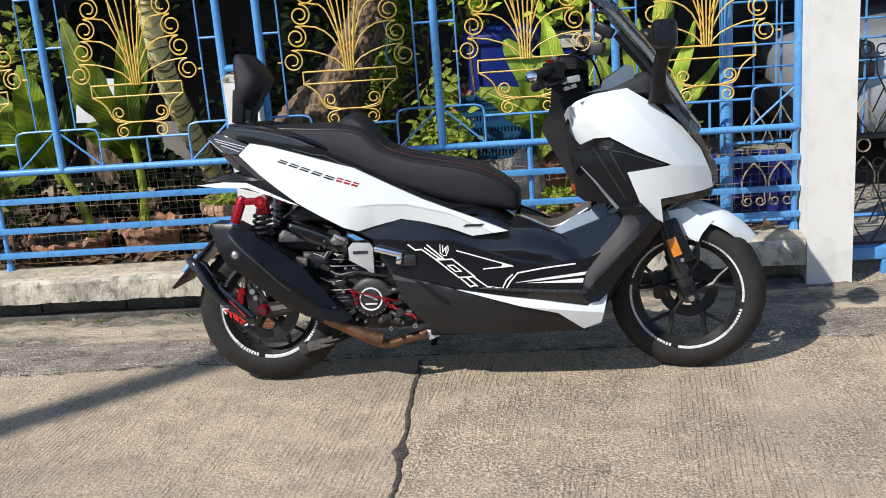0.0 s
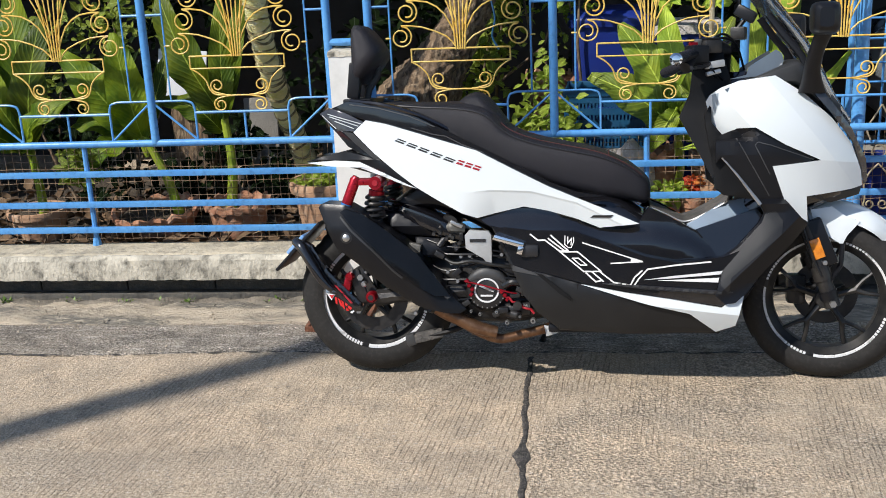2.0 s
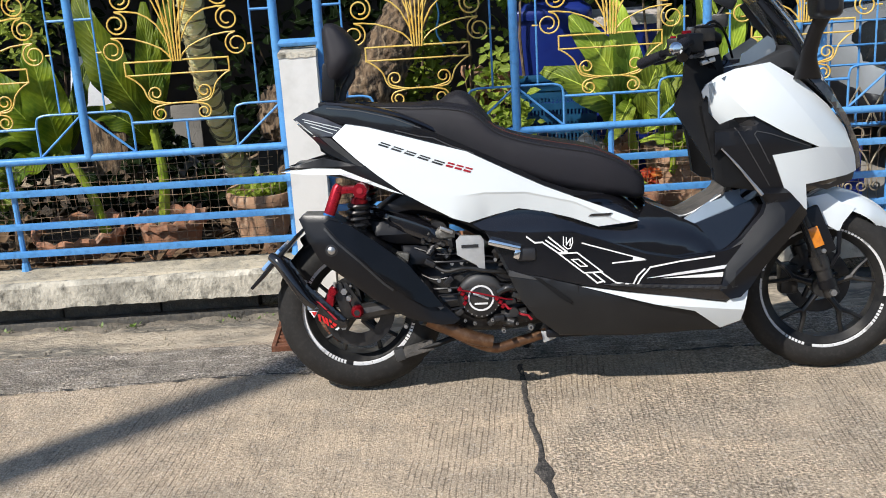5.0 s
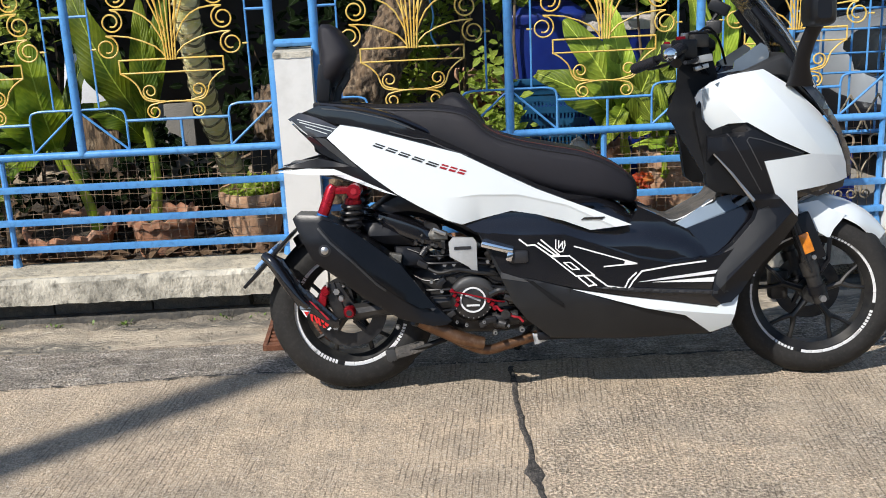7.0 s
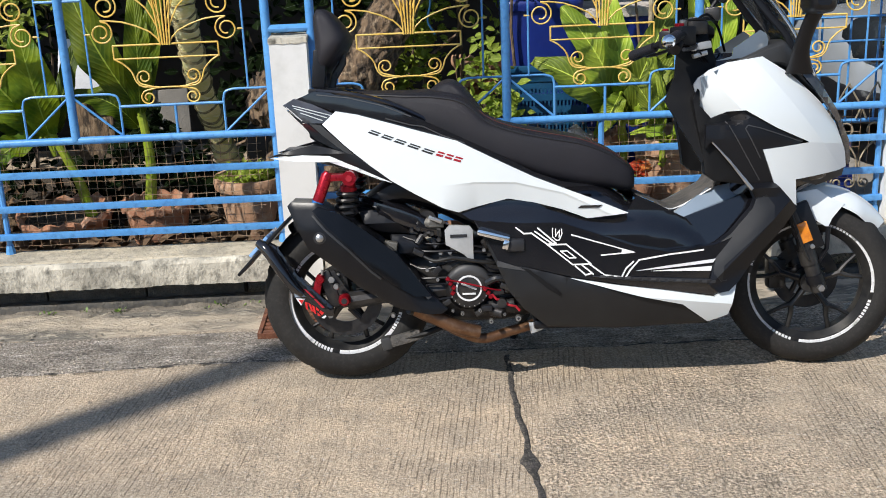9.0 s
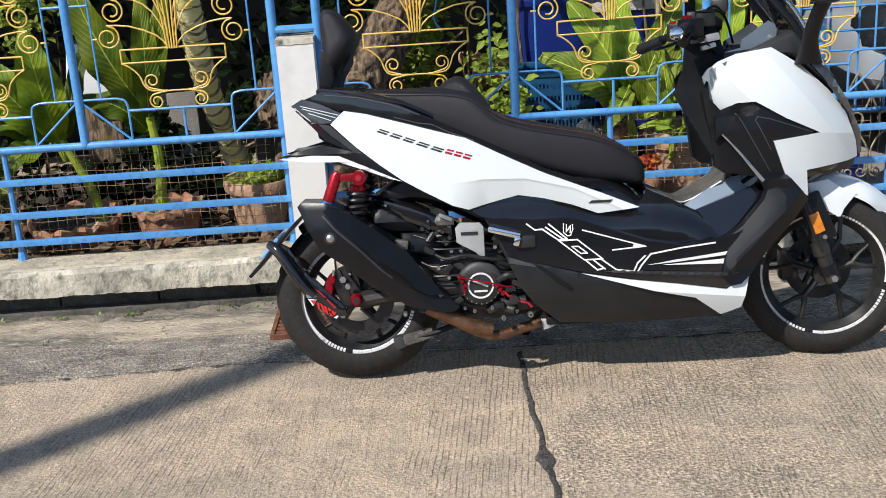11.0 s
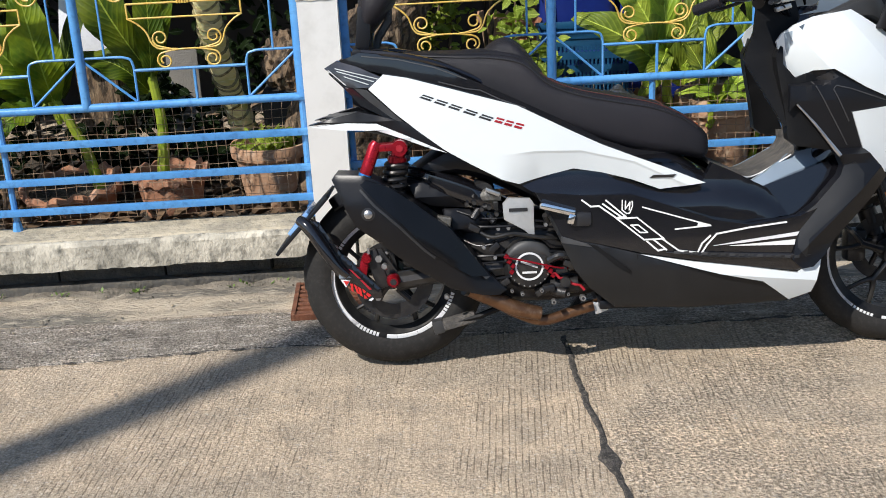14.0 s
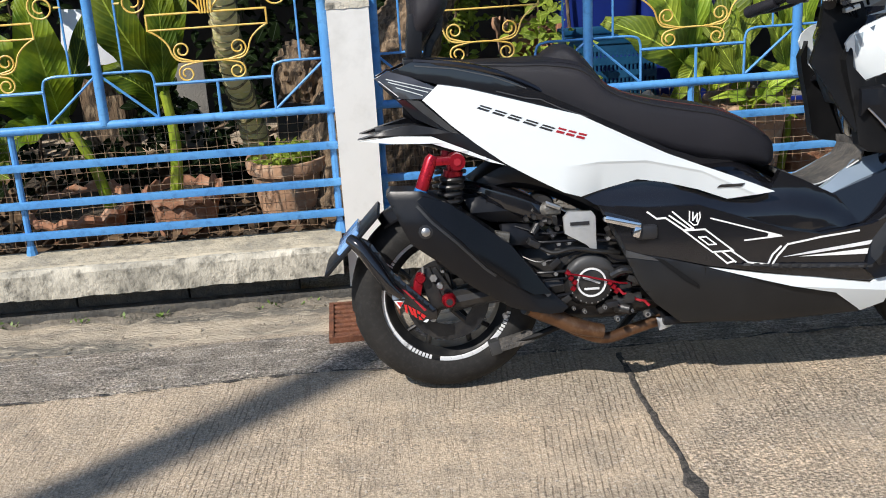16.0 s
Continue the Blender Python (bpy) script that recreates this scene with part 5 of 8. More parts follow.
def riser_w(x, z):
    """The leg shield riser: below, a ledge that faces the sky, a narrow band and a front facet that turns away."""
    w = table([(0.25, 0.25), (0.45, 0.246), (0.62, 0.236), (0.8, 0.214)], z) - 1.6 * max(0.0, x - 1.27) ** 2
    q = 0.703 * (x - 1.308) - 0.711 * (z - 0.483)
    low = max(0.0, min(1.0, (0.60 - z) / 0.06)) * max(0.0, min(1.0, (z - 0.25) / 0.08))
    w += low * (-0.008 + 0.36 * min(q, 0.0) + 0.30 * min(max(q, 0.0), 0.022) - 0.55 * max(0.0, q - 0.022))
    ridge = abs(x - 1.181 - (0.789 - z) * 0.583)
    w += 0.010 * max(0.0, 1 - ridge / 0.02) if z > 0.6 else 0.0
    return min(w, front_w(x, z) - 0.007) if z > 0.58 else w


RISER_FOLDS = [((1.308, 0.483), (1.225, 0.401)), ((1.3235, 0.4674), (1.2405, 0.3854))]
FRONT_FOLDS = [((1.16, 0.90), (1.227, 0.827)), ((1.317, 0.929), (1.470, 0.745)), ((1.457, 0.706), (1.60, 0.690))]


def front_w(x, z):
    """The front fairing: a facet round the marker lens, a ridge down to the notch, a lower facet that turns under."""
    crest = table([(1.1, 0.90), (1.3, 0.86), (1.5, 0.75), (1.62, 0.66)], x)
    w = body_w(x, z) + 0.006 - 1.3 * max(0.0, z - crest + 0.04) ** 2
    if z > 0.775 and x < 1.27:
        w -= 0.75 * max(0.0, 0.737 * (1.16 - x) + 0.676 * (0.90 - z))
    w -= 0.16 * max(0.0, 0.770 * (x - 1.317) + 0.640 * (z - 0.929))
    w -= 0.16 * max(0.0, 0.706 - 0.112 * (x - 1.457) - z)
    return w


riser = both("leg_riser", [(1.133, 0.788), (1.181, 0.815), (1.224, 0.822), (1.258, 0.822), (1.442, 0.713), (1.420, 0.701), (1.309, 0.690), (1.345, 0.59), (1.420, 0.503), (1.371, 0.445), (1.293, 0.368), (1.231, 0.291), (1.196, 0.262), (1.165, 0.258), (1.135, 0.285), (1.157, 0.369), (1.162, 0.404), (1.206, 0.437), (1.275, 0.514), (1.286, 0.54), (1.268, 0.575), (1.151, 0.725), (1.132, 0.70)], riser_w, M_MATT, "matt black leg shield riser", thick=0.04, cell=0.014, bevel=0.0, folds=RISER_FOLDS, sharp=0.2)
# ledge overlaid in a lighter charcoal, painting in the light it catches
part("foot_lane", plate([(1.162, 0.404), (1.206, 0.437), (1.275, 0.514), (1.286, 0.540), (1.318, 0.552), (1.340, 0.520), (1.336, 0.480), (1.232, 0.387), (1.182, 0.342), (1.176, 0.290), (1.150, 0.320), (1.157, 0.369)], riser_w, 0.004, -1, 0.014, 0.0, 0.0025, 0, RISER_FOLDS), M_BELLY, riser, "foot rest lane in lighter charcoal for its sheen", sharp=0.2)
part("riser_edge", bar(smooth_path([(1.152, -0.216, 0.720), (1.200, -0.226, 0.664), (1.234, -0.231, 0.619), (1.270, -0.233, 0.573)], 4), [0.003, 0.003, 0.003, 0.0035, 0.004, 0.004, 0.0045, 0.005, 0.005, 0.0055, 0.006, 0.006, 0.006], 6), M_STEEL, SC, "bright edge trim")
part("riser_slot", plate([(1.192, 0.780), (1.248, 0.808), (1.268, 0.790), (1.223, 0.767)], riser_w, 0.003, -1, 0.03, 0.0, 0.002), M_INK, riser)
for pts in ([(1.300, 0.665), (1.252, 0.757), (1.260, 0.767), (1.300, 0.757), (1.435, 0.708)], [(1.192, 0.786), (1.300, 0.597)]):
    part("riser_ridge", ribbon(pts, riser_w, 0.0028, 0.0022, thick=0.005), M_RIDGE, riser)
for k in range(4):
    part("foot_slot", plate([(1.252 + 0.014 * k, 0.428 + 0.012 * k), (1.262 + 0.014 * k, 0.437 + 0.012 * k), (1.274 + 0.014 * k, 0.437 + 0.012 * k), (1.264 + 0.014 * k, 0.428 + 0.012 * k)], riser_w, 0.003, -1, 0.05, 0.0, 0.0015), M_INK, riser)
FRONTP = [(1.103, 0.893), (1.115, 0.915), (1.147, 0.937), (1.204, 0.957), (1.317, 0.971), (1.408, 0.912), (1.498, 0.832), (1.562, 0.753), (1.596, 0.666), (1.602, 0.618), (1.566, 0.609), (1.416, 0.593), (1.423, 0.511), (1.358, 0.554), (1.306, 0.691), (1.457, 0.706), (1.346, 0.757), (1.251, 0.813), (1.198, 0.810), (1.154, 0.786), (1.123, 0.824)]


fp_white = both("front_fairing", FRONTP, front_w, M_WHITE, "pearl white front fairing", cell=0.018, bevel=0.0, folds=FRONT_FOLDS, sharp=0.10)
part("marker_lens", plate([(1.120, 0.915), (1.139, 0.921), (1.138, 0.890), (1.132, 0.856), (1.125, 0.872)], front_w, 0.003, -1, 0.02, 0.001, 0.0025), M_CLEARLENS, fp_white, "narrow glossy marker lens")
part("marker_slot", plate([(1.158, 0.931), (1.174, 0.938), (1.166, 0.923)], front_w, 0.003, -1, 0.02, 0.0, 0.002), M_VISOR, fp_white)
part("nose_vent", plate([(1.43, 0.588), (1.566, 0.604), (1.61, 0.612), (1.60, 0.585), (1.50, 0.565)], lambda x, z: front_w(x, z) - 0.03, 0.03, -1, 0.03), M_INK, SC)
both("headlight", [(1.43, 0.915), (1.465, 0.915), (1.56, 0.80), (1.615, 0.70), (1.622, 0.63), (1.607, 0.62), (1.598, 0.668), (1.566, 0.755), (1.50, 0.838)], lambda x, z: body_w(x, z) + 0.008 - 0.15 * max(0.0, x - 1.5), M_LENS, "smoked wraparound headlight", thick=0.02, cell=0.02)

# screen, cowl and mirrors
cowl = part("dash_cowl", loft([(1.22, 0, 0.950, 0.12, 0.010), (1.27, 0, 0.958, 0.15, 0.018), (1.34, 0, 0.972, 0.155, 0.034), (1.385, 0, 0.976, 0.155, 0.046), (1.41, 0, 0.958, 0.145, 0.050), (1.46, 0, 0.912, 0.12, 0.045), (1.53, 0, 0.85, 0.09, 0.03)], 24, 4.5), M_GREY, SC, "charcoal dashboard cowl")


def screen_sheet():
    bm = bmesh.new()
    prof = smooth_path([(1.578, 0, 0.825), (1.53, 0, 0.90), (1.487, 0, 0.985), (1.43, 0, 1.09), (1.36, 0, 1.185), (1.295, 0, 1.265), (1.25, 0, 1.315)], 3)
    rows = []
    for i, p in enumerate(prof):
        v = i / (len(prof) - 1)
        hw = table([(0, 0.085), (0.3, 0.155), (0.6, 0.18), (0.85, 0.165), (1, 0.11)], v)
        rows.append([bm.verts.new((p.x - 0.035 * (k / 6) ** 2 * (0.6 + 0.4 * v), 0.8 * hw * k / 6, p.z - 0.03 * (k / 6) ** 2)) for k in range(-6, 7)])
    for a, b in zip(rows, rows[1:]):
        for k in range(12):
            bm.faces.new((a[k], a[k + 1], b[k + 1], b[k]))
    ext = bmesh.ops.extrude_face_region(bm, geom=bm.faces[:])
    for v in [g for g in ext["geom"] if isinstance(g, bmesh.types.BMVert)]:
        v.co += Vector((-0.004, 0, -0.002))
    return bm


part("windscreen", screen_sheet(), M_SCREEN, SC, "smoked plastic windscreen")
part("screen_arm", bar(smooth_path([(1.43, -0.135, 0.95), (1.40, -0.13, 1.03), (1.345, -0.12, 1.10), (1.30, -0.11, 1.16)], 3), 0.012, 8, 0.6), M_MATT, SC)
part("screen_arm", bar(smooth_path([(1.43, 0.135, 0.95), (1.40, 0.13, 1.03), (1.345, 0.12, 1.10), (1.30, 0.11, 1.16)], 3), 0.012, 8, 0.6), M_MATT, SC)
for s in (-1, 1):
    mir = part("mirror", loft([(s * 0.25, 0, 0, 0.018, 0.025), (s * 0.27, 0.0, 0.0, 0.038, 0.042), (s * 0.33, -0.004, 0.0, 0.042, 0.048), (s * 0.39, -0.008, 0.0, 0.038, 0.044), (s * 0.415, -0.012, 0, 0.02, 0.028)], 22, 4.5), M_MATT, SC, "black fairing mirror")
    turn_m = Matrix(((0, 1, 0, 1.437), (1, 0, 0, 0), (0, 0, 1, 1.135), (0, 0, 0, 1)))
    mir.matrix_basis = turn_m
    part("mirror_glass", turn_about(block((-0.001, -0.10, -0.033), (0.003, 0.0, 0.033), 0.001), Matrix.Translation((1.398, s * 0.385 if s > 0 else -0.285, 1.135))), M_CHROME, SC)
    part("mirror_arm", loft([(0.915, 1.428, s * 0.165, 0.044, 0.030), (0.945, 1.424, s * 0.185, 0.034, 0.026), (0.985, 1.418, s * 0.215, 0.026, 0.020), (1.04, 1.424, s * 0.25, 0.024, 0.017), (1.085, 1.436, s * 0.28, 0.026, 0.017), (1.115, 1.447, s * 0.30, 0.030, 0.018)], 16, 2.0, "z"), M_MATT, SC, "broad black mirror arm")

# handlebar, turned a little to the near side
hb = part("handlebar", bar(smooth_path([(1.015, -0.30, 1.028), (1.075, -0.18, 1.045), (1.12, -0.08, 1.05), (1.14, 0, 1.05), (1.125, 0.09, 1.055), (1.085, 0.19, 1.030), (1.020, 0.31, 0.992)], 4), 0.0125, 10), M_MATT, SC, "black handlebar")
part("grip", bar([(1.01, -0.305, 1.026), (1.05, -0.215, 1.042)], [0.018, 0.0175], 12), M_SEAT, hb, "black rubber grip")
part("grip", bar([(0.994, 0.327, 0.986), (1.000, 0.319, 0.988), (1.058, 0.235, 1.013)], [0.016, 0.019, 0.0175], 12), M_SEAT, hb, "black rubber grip")
part("bar_end", lathe([(0, -0.020), (0.012, -0.018), (0.0195, -0.008), (0.0195, 0.008), (0.014, 0.016), (0, 0.016)], 16, "y"), M_CHROME, hb, "chrome bar end").location = (1.003, -0.317, 1.026)
part("throttle_tube", bar([(1.035, -0.245, 1.0), (1.05, -0.20, 1.02)], [0.017, 0.02], 12), M_MATT, hb)
part("switch_box", turn_about(block((-0.028, -0.03, -0.034), (0.030, 0.032, 0.026), 0.009), Matrix.Translation((1.075, -0.165, 1.045)) @ pose(0, 0, 0, 0, 0, 26)), M_MATT, hb)
part("switch_button", turn_about(block((-0.011, -0.012, 0), (0.011, 0.012, 0.014), 0.004), Matrix.Translation((1.064, -0.168, 1.066)) @ pose(0, 0, 0, 0, 0, 26)), M_RED, hb, "red stop switch")
part("switch_button", turn_about(block((-0.010, -0.008, 0), (0.010, 0.008, 0.022), 0.003), Matrix.Translation((1.078, -0.150, 1.068)) @ pose(0, 0, 0, 10, 0, 26)), M_STEEL, hb, "grey rocker switch")
part("switch_button", turn_about(block((-0.009, -0.009, -0.008), (0.009, 0.009, 0.008), 0.003), Matrix.Translation((1.058, -0.172, 1.03)) @ pose(0, 0, 0, 0, 0, 26)), M_INK, hb)
part("brake_reservoir", turn_about(block((-0.028, -0.026, -0.018), (0.030, 0.026, 0.024), 0.008), Matrix.Translation((1.118, -0.14, 1.062)) @ pose(0, 0, 0, 0, 0, 26)), M_ENGINE, hb)
part("reservoir_lid", turn_about(block((-0.026, -0.024, 0.024), (0.028, 0.024, 0.031), 0.003), Matrix.Translation((1.118, -0.14, 1.062)) @ pose(0, 0, 0, 0, 0, 26)), M_MATT, hb)
part("lever_bracket", turn_about(block((-0.034, -0.012, -0.011), (0.028, 0.012, 0.011), 0.004), Matrix.Translation((1.134, -0.155, 1.010)) @ pose(0, 0, 0, 0, -8, 10)), M_ALLOY, hb, "bare metal lever bracket")
part("lever_bracket", turn_about(block((-0.026, -0.010, -0.007), (0.020, 0.010, 0.007), 0.003), Matrix.Translation((1.130, -0.158, 0.985)) @ pose(0, 0, 0, 0, -14, 10)), M_STEEL, hb)
part("brake_lever", bar(smooth_path([(1.115, -0.165, 1.012), (1.10, -0.21, 1.005), (1.065, -0.27, 1.0), (1.05, -0.305, 1.0)], 4), 0.0062, 8), M_MATT, hb, "black brake lever")
part("brake_lever", bar(smooth_path([(1.125, 0.18, 1.02), (1.110, 0.23, 1.005), (1.075, 0.29, 0.990), (1.045, 0.33, 0.985)], 4), 0.0062, 8), M_MATT, hb, "black brake lever")
part("switch_box", turn_about(block((-0.03, -0.03, -0.03), (0.03, 0.032, 0.030), 0.009), Matrix.Translation((1.098, 0.170, 1.036)) @ pose(0, 0, 0, 0, 0, -28)), M_MATT, hb)
part("brake_reservoir", turn_about(block((-0.024, -0.024, -0.018), (0.026, 0.024, 0.026), 0.008), Matrix.Translation((1.235, 0.15, 1.11)) @ pose(0, 0, 0, 0, 0, -18)), M_ENGINE, hb)
part("switch_button", block((1.075, 0.17, 1.058), (1.095, 0.19, 1.073), 0.004), M_RED, hb, "red horn switch")
part("mount_arm", bar(smooth_path([(1.150, 0.10, 1.06), (1.205, 0.165, 1.09), (1.235, 0.18, 1.13), (1.262, 0.19, 1.165)], 3), 0.008, 8), M_MATT, hb)
part("mount_head", turn_about(block((-0.035, -0.02, -0.018), (0.035, 0.02, 0.022), 0.008), Matrix.Translation((1.262, 0.19, 1.178)) @ pose(0, 0, 0, 0, 30, -18)), M_MATT, hb, "black accessory mount")
part("mount_stalk", bar([(1.245, 0.19, 1.19), (1.232, 0.195, 1.265)], 0.004, 6), M_MATT, hb)
part("mount_knob", lathe([(0, -0.010), (0.009, -0.006), (0.010, 0.004), (0.004, 0.011), (0, 0.011)], 12), M_RED, hb, "small red knob").location = (1.232, 0.195, 1.27)
part("clamp", block((1.10, -0.05, 1.015), (1.18, 0.05, 1.075), 0.012), M_ENGINE, hb)
part("clamp_cover", loft([(1.075, 0, 1.035, 0.06, 0.02), (1.11, 0, 1.055, 0.10, 0.034), (1.15, 0, 1.06, 0.11, 0.034), (1.19, 0, 1.05, 0.08, 0.02)], 18, 3), M_MATT, hb)
for y in (-0.03, 0.03):
    part("clamp_bolt", lathe([(0, 1.09), (0.007, 1.09), (0.008, 1.10), (0, 1.102)], 10), M_STEEL, hb).location = (1.14, y, 0)
for k in range(4):
    part("cable", bar(smooth_path([(1.09, -0.15 + 0.01 * k, 1.03), (1.13, -0.165 + 0.03 * k, 0.985 - 0.01 * k), (1.17, -0.10 + 0.02 * k, 0.95), (1.20, -0.05, 0.92)], 5), 0.0042, 6), M_MATT, hb)
for k in range(2):
    part("cable", bar(smooth_path([(1.11, -0.13 + 0.02 * k, 1.075), (1.16, -0.10, 1.105 - 0.012 * k), (1.21, -0.03, 1.07), (1.24, 0.0, 0.99)], 5), 0.0042, 6), M_MATT, hb)

# front fork and fender
for s in (-1, 1):
    fk = part("fork_leg", bar([(1.520, s * 0.098, 0.225), (1.475, s * 0.105, 0.35), (1.425, s * 0.108, 0.50), (1.40, s * 0.11, 0.58)], [0.026, 0.024, 0.017, 0.017], 12), M_ENGINE, SC, "black fork leg")
    part("axle_nut", lathe([(0, -0.012), (0.011, -0.012), (0.011, 0.012), (0, 0.012)], 6, "y"), M_STEEL, fk).location = (1.514, s * 0.128, 0.238)
    part("fork_collar", bar([(1.487, s * 0.103, 0.315), (1.471, s * 0.105, 0.36)], 0.029, 14), M_ENGINE, fk)
    part("fork_collar", bar([(1.509, s * 0.100, 0.252), (1.500, s * 0.101, 0.278)], 0.030, 14), M_MATT, fk)
    part("brake_hose", bar(smooth_path([(1.40, s * 0.135, 0.53), (1.43, s * 0.14, 0.44), (1.455, s * 0.138, 0.37), (1.475, s * 0.135, 0.33)], 4), 0.0045, 7), M_RIM, fk, "braided brake hose")
    part("guard_bolt", lathe([(0, -0.006), (0.007, -0.005), (0.008, 0.004), (0, 0.004)], 12, "y"), M_STEEL, fk).location = (1.487, s * 0.126, 0.372)
    part("fork_guard", turn_about(block((-0.032, -0.012, -0.085), (0.045, 0.012, 0.075), 0.01), Matrix.Translation((1.458, s * 0.112, 0.435)) @ pose(0, 0, 0, 0, -22, 0)), M_MATT, SC)
    part("reflector", turn_about(block((-0.017, -0.005, -0.033), (0.017, 0.005, 0.033), 0.003), Matrix.Translation((1.461, s * 0.128, 0.418)) @ pose(0, 0, 0, 0, -20, 0)), M_AMBER, SC, "amber side reflector")


def fender_shell(center, r, a0, a1, half, drop, thick, droop=0.0):
    """A mudguard: an arch over the wheel, curved across."""
    bm = bmesh.new()
    rows = []
    n = 22
    for i in range(n + 1):
        t = i / n
        a = radians(lerp(a0, a1, t))
        taper = min(1.0, 0.35 + 2.2 * min(t + 0.12, 1 - t + 0.05))
        row = []
        for k in range(-5, 6):
            u = k / 5
            rr = r - drop * abs(u) ** 2.4 + droop * (t - 0.5)
            row.append(bm.verts.new((center.x + rr * math.cos(a), half * u * taper, center.z + rr * math.sin(a))))
        rows.append(row)
    for a, b in zip(rows, rows[1:]):
        for k in range(10):
            bm.faces.new((a[k], a[k + 1], b[k + 1], b[k]))
    ext = bmesh.ops.extrude_face_region(bm, geom=bm.faces[:])
    for v in [g for g in ext["geom"] if isinstance(g, bmesh.types.BMVert)]:
        d = Vector((v.co.x - center.x, 0, v.co.z - center.z)).normalized()
        v.co -= d * thick
    return bm


fm = part("front_fender", fender_shell(Vector((1.512, 0, 0.24)), 0.325, 128, 38, 0.085, 0.055, 0.006, -0.03), M_WHITE, SC, "white front fender")
part("fender_side", plate([(1.445, 0.54), (1.51, 0.55), (1.56, 0.515), (1.60, 0.50), (1.56, 0.455), (1.545, 0.425), (1.46, 0.48)], lambda x, z: 0.09 + 0.1 * max(0, 0.5 - z), 0.008, -1, 0.03, 0.003), M_WHITE, fm)
part("fender_side", plate([(1.445, 0.54), (1.51, 0.55), (1.56, 0.515), (1.60, 0.50), (1.56, 0.455), (1.545, 0.425), (1.46, 0.48)], lambda x, z: 0.09 + 0.1 * max(0, 0.5 - z), 0.008, 1, 0.03, 0.003), M_WHITE, fm)
part("fender_stay", bar([(1.545, -0.10, 0.43), (1.54, -0.102, 0.36), (1.51, -0.10, 0.31)], 0.008, 6), M_MATT, SC)
part("wheel_liner", fender_shell(Vector((1.49, 0, 0.24)), 0.36, 195, 100, 0.12, 0.01, 0.01), M_MATT, SC)
part("brake_caliper", block((1.40, 0.06, 0.20), (1.46, 0.12, 0.30), 0.012), M_ENGINE, SC, "worn metal front brake caliper")

# rear end
def muffler_w(x, z):
    top = table([(-0.15, 0.590), (-0.058, 0.585), (0.009, 0.545), (0.076, 0.495), (0.176, 0.412), (0.283, 0.27), (0.33, 0.22)], x)
    d = top - z
    return 0.255 - 0.20 * max(0.0, x - 0.02) - 0.20 * max(0.0, 0.085 - d) - 2.2 * max(0.0, d - 0.085) ** 2 - 0.25 * max(0.0, -0.06 - x)


MUFFLER = [(-0.152, 0.572), (-0.141, 0.584), (-0.058, 0.582), (0.009, 0.545), (0.076, 0.495), (0.176, 0.412), (0.283, 0.270), (0.33, 0.222), (0.31, 0.21), (0.272, 0.213), (0.168, 0.24), (0.066, 0.307), (-0.017, 0.381), (-0.092, 0.44), (-0.118, 0.494)]
muffler = part("muffler", plate(MUFFLER, muffler_w, 0.115, -1, 0.014, 0.003), M_MATT, SC, "matt black muffler")
part("muffler_shield", plate([(-0.071, 0.559), (-0.055, 0.571), (0.009, 0.548), (0.076, 0.498), (0.176, 0.415), (0.281, 0.271), (0.231, 0.276), (0.155, 0.326), (0.113, 0.363), (0.039, 0.446), (-0.027, 0.509)], muffler_w, 0.02, -1, 0.014, 0.0, 0.013), M_SHIELD, SC, "smooth black muffler heat shield")
part("muffler_rib", ribbon([(-0.072, 0.545), (-0.036, 0.501), (0.030, 0.438), (0.100, 0.362), (0.128, 0.338)], muffler_w, 0.007, 0.006, thick=0.012), M_GREY, SC)
part("muffler_tip", plate([(0.225, 0.350), (0.262, 0.292), (0.281, 0.268), (0.270, 0.262), (0.248, 0.285)], muffler_w, 0.01, -1, 0.02, 0.001, 0.012), M_RIDGE, SC)
part("muffler_bolt", lathe([(0, -0.008), (0.006, -0.008), (0.012, -0.004), (0.013, 0.006), (0, 0.006)], 16, "y"), M_STEEL, SC).location = (-0.053, -muffler_w(-0.053, 0.475), 0.475)
part("bolt_recess", lathe([(0.012, -0.002), (0.019, -0.001), (0.019, 0.006), (0.012, 0.006)], 18, "y", closed=True), M_INK, SC).location = (-0.053, -muffler_w(-0.053, 0.475), 0.475)
part("exhaust_pipe", bar(smooth_path([(0.235, -0.125, 0.215), (0.30, -0.13, 0.175), (0.37, -0.13, 0.135), (0.44, -0.125, 0.112), (0.52, -0.11, 0.128), (0.62, -0.09, 0.150), (0.74, -0.05, 0.18)], 5), 0.0165, 14), M_BRONZE, SC, "heat-tinted bronze exhaust pipe")
part("pipe_shield", bar(smooth_path([(0.228, -0.138, 0.222), (0.29, -0.142, 0.190), (0.36, -0.142, 0.155), (0.428, -0.138, 0.136)], 4), [0.030, 0.031, 0.031, 0.030, 0.029, 0.028, 0.028, 0.027, 0.027, 0.026, 0.026, 0.025, 0.024], 14, 0.85), M_BRONZE, SC, "bronze exhaust pipe shield")
part("frame_tab", plate([(0.585, 0.160), (0.655, 0.152), (0.625, 0.132), (0.592, 0.122)], lambda x, z: 0.13, 0.006, -1, 0.05), M_ALLOY, SC)

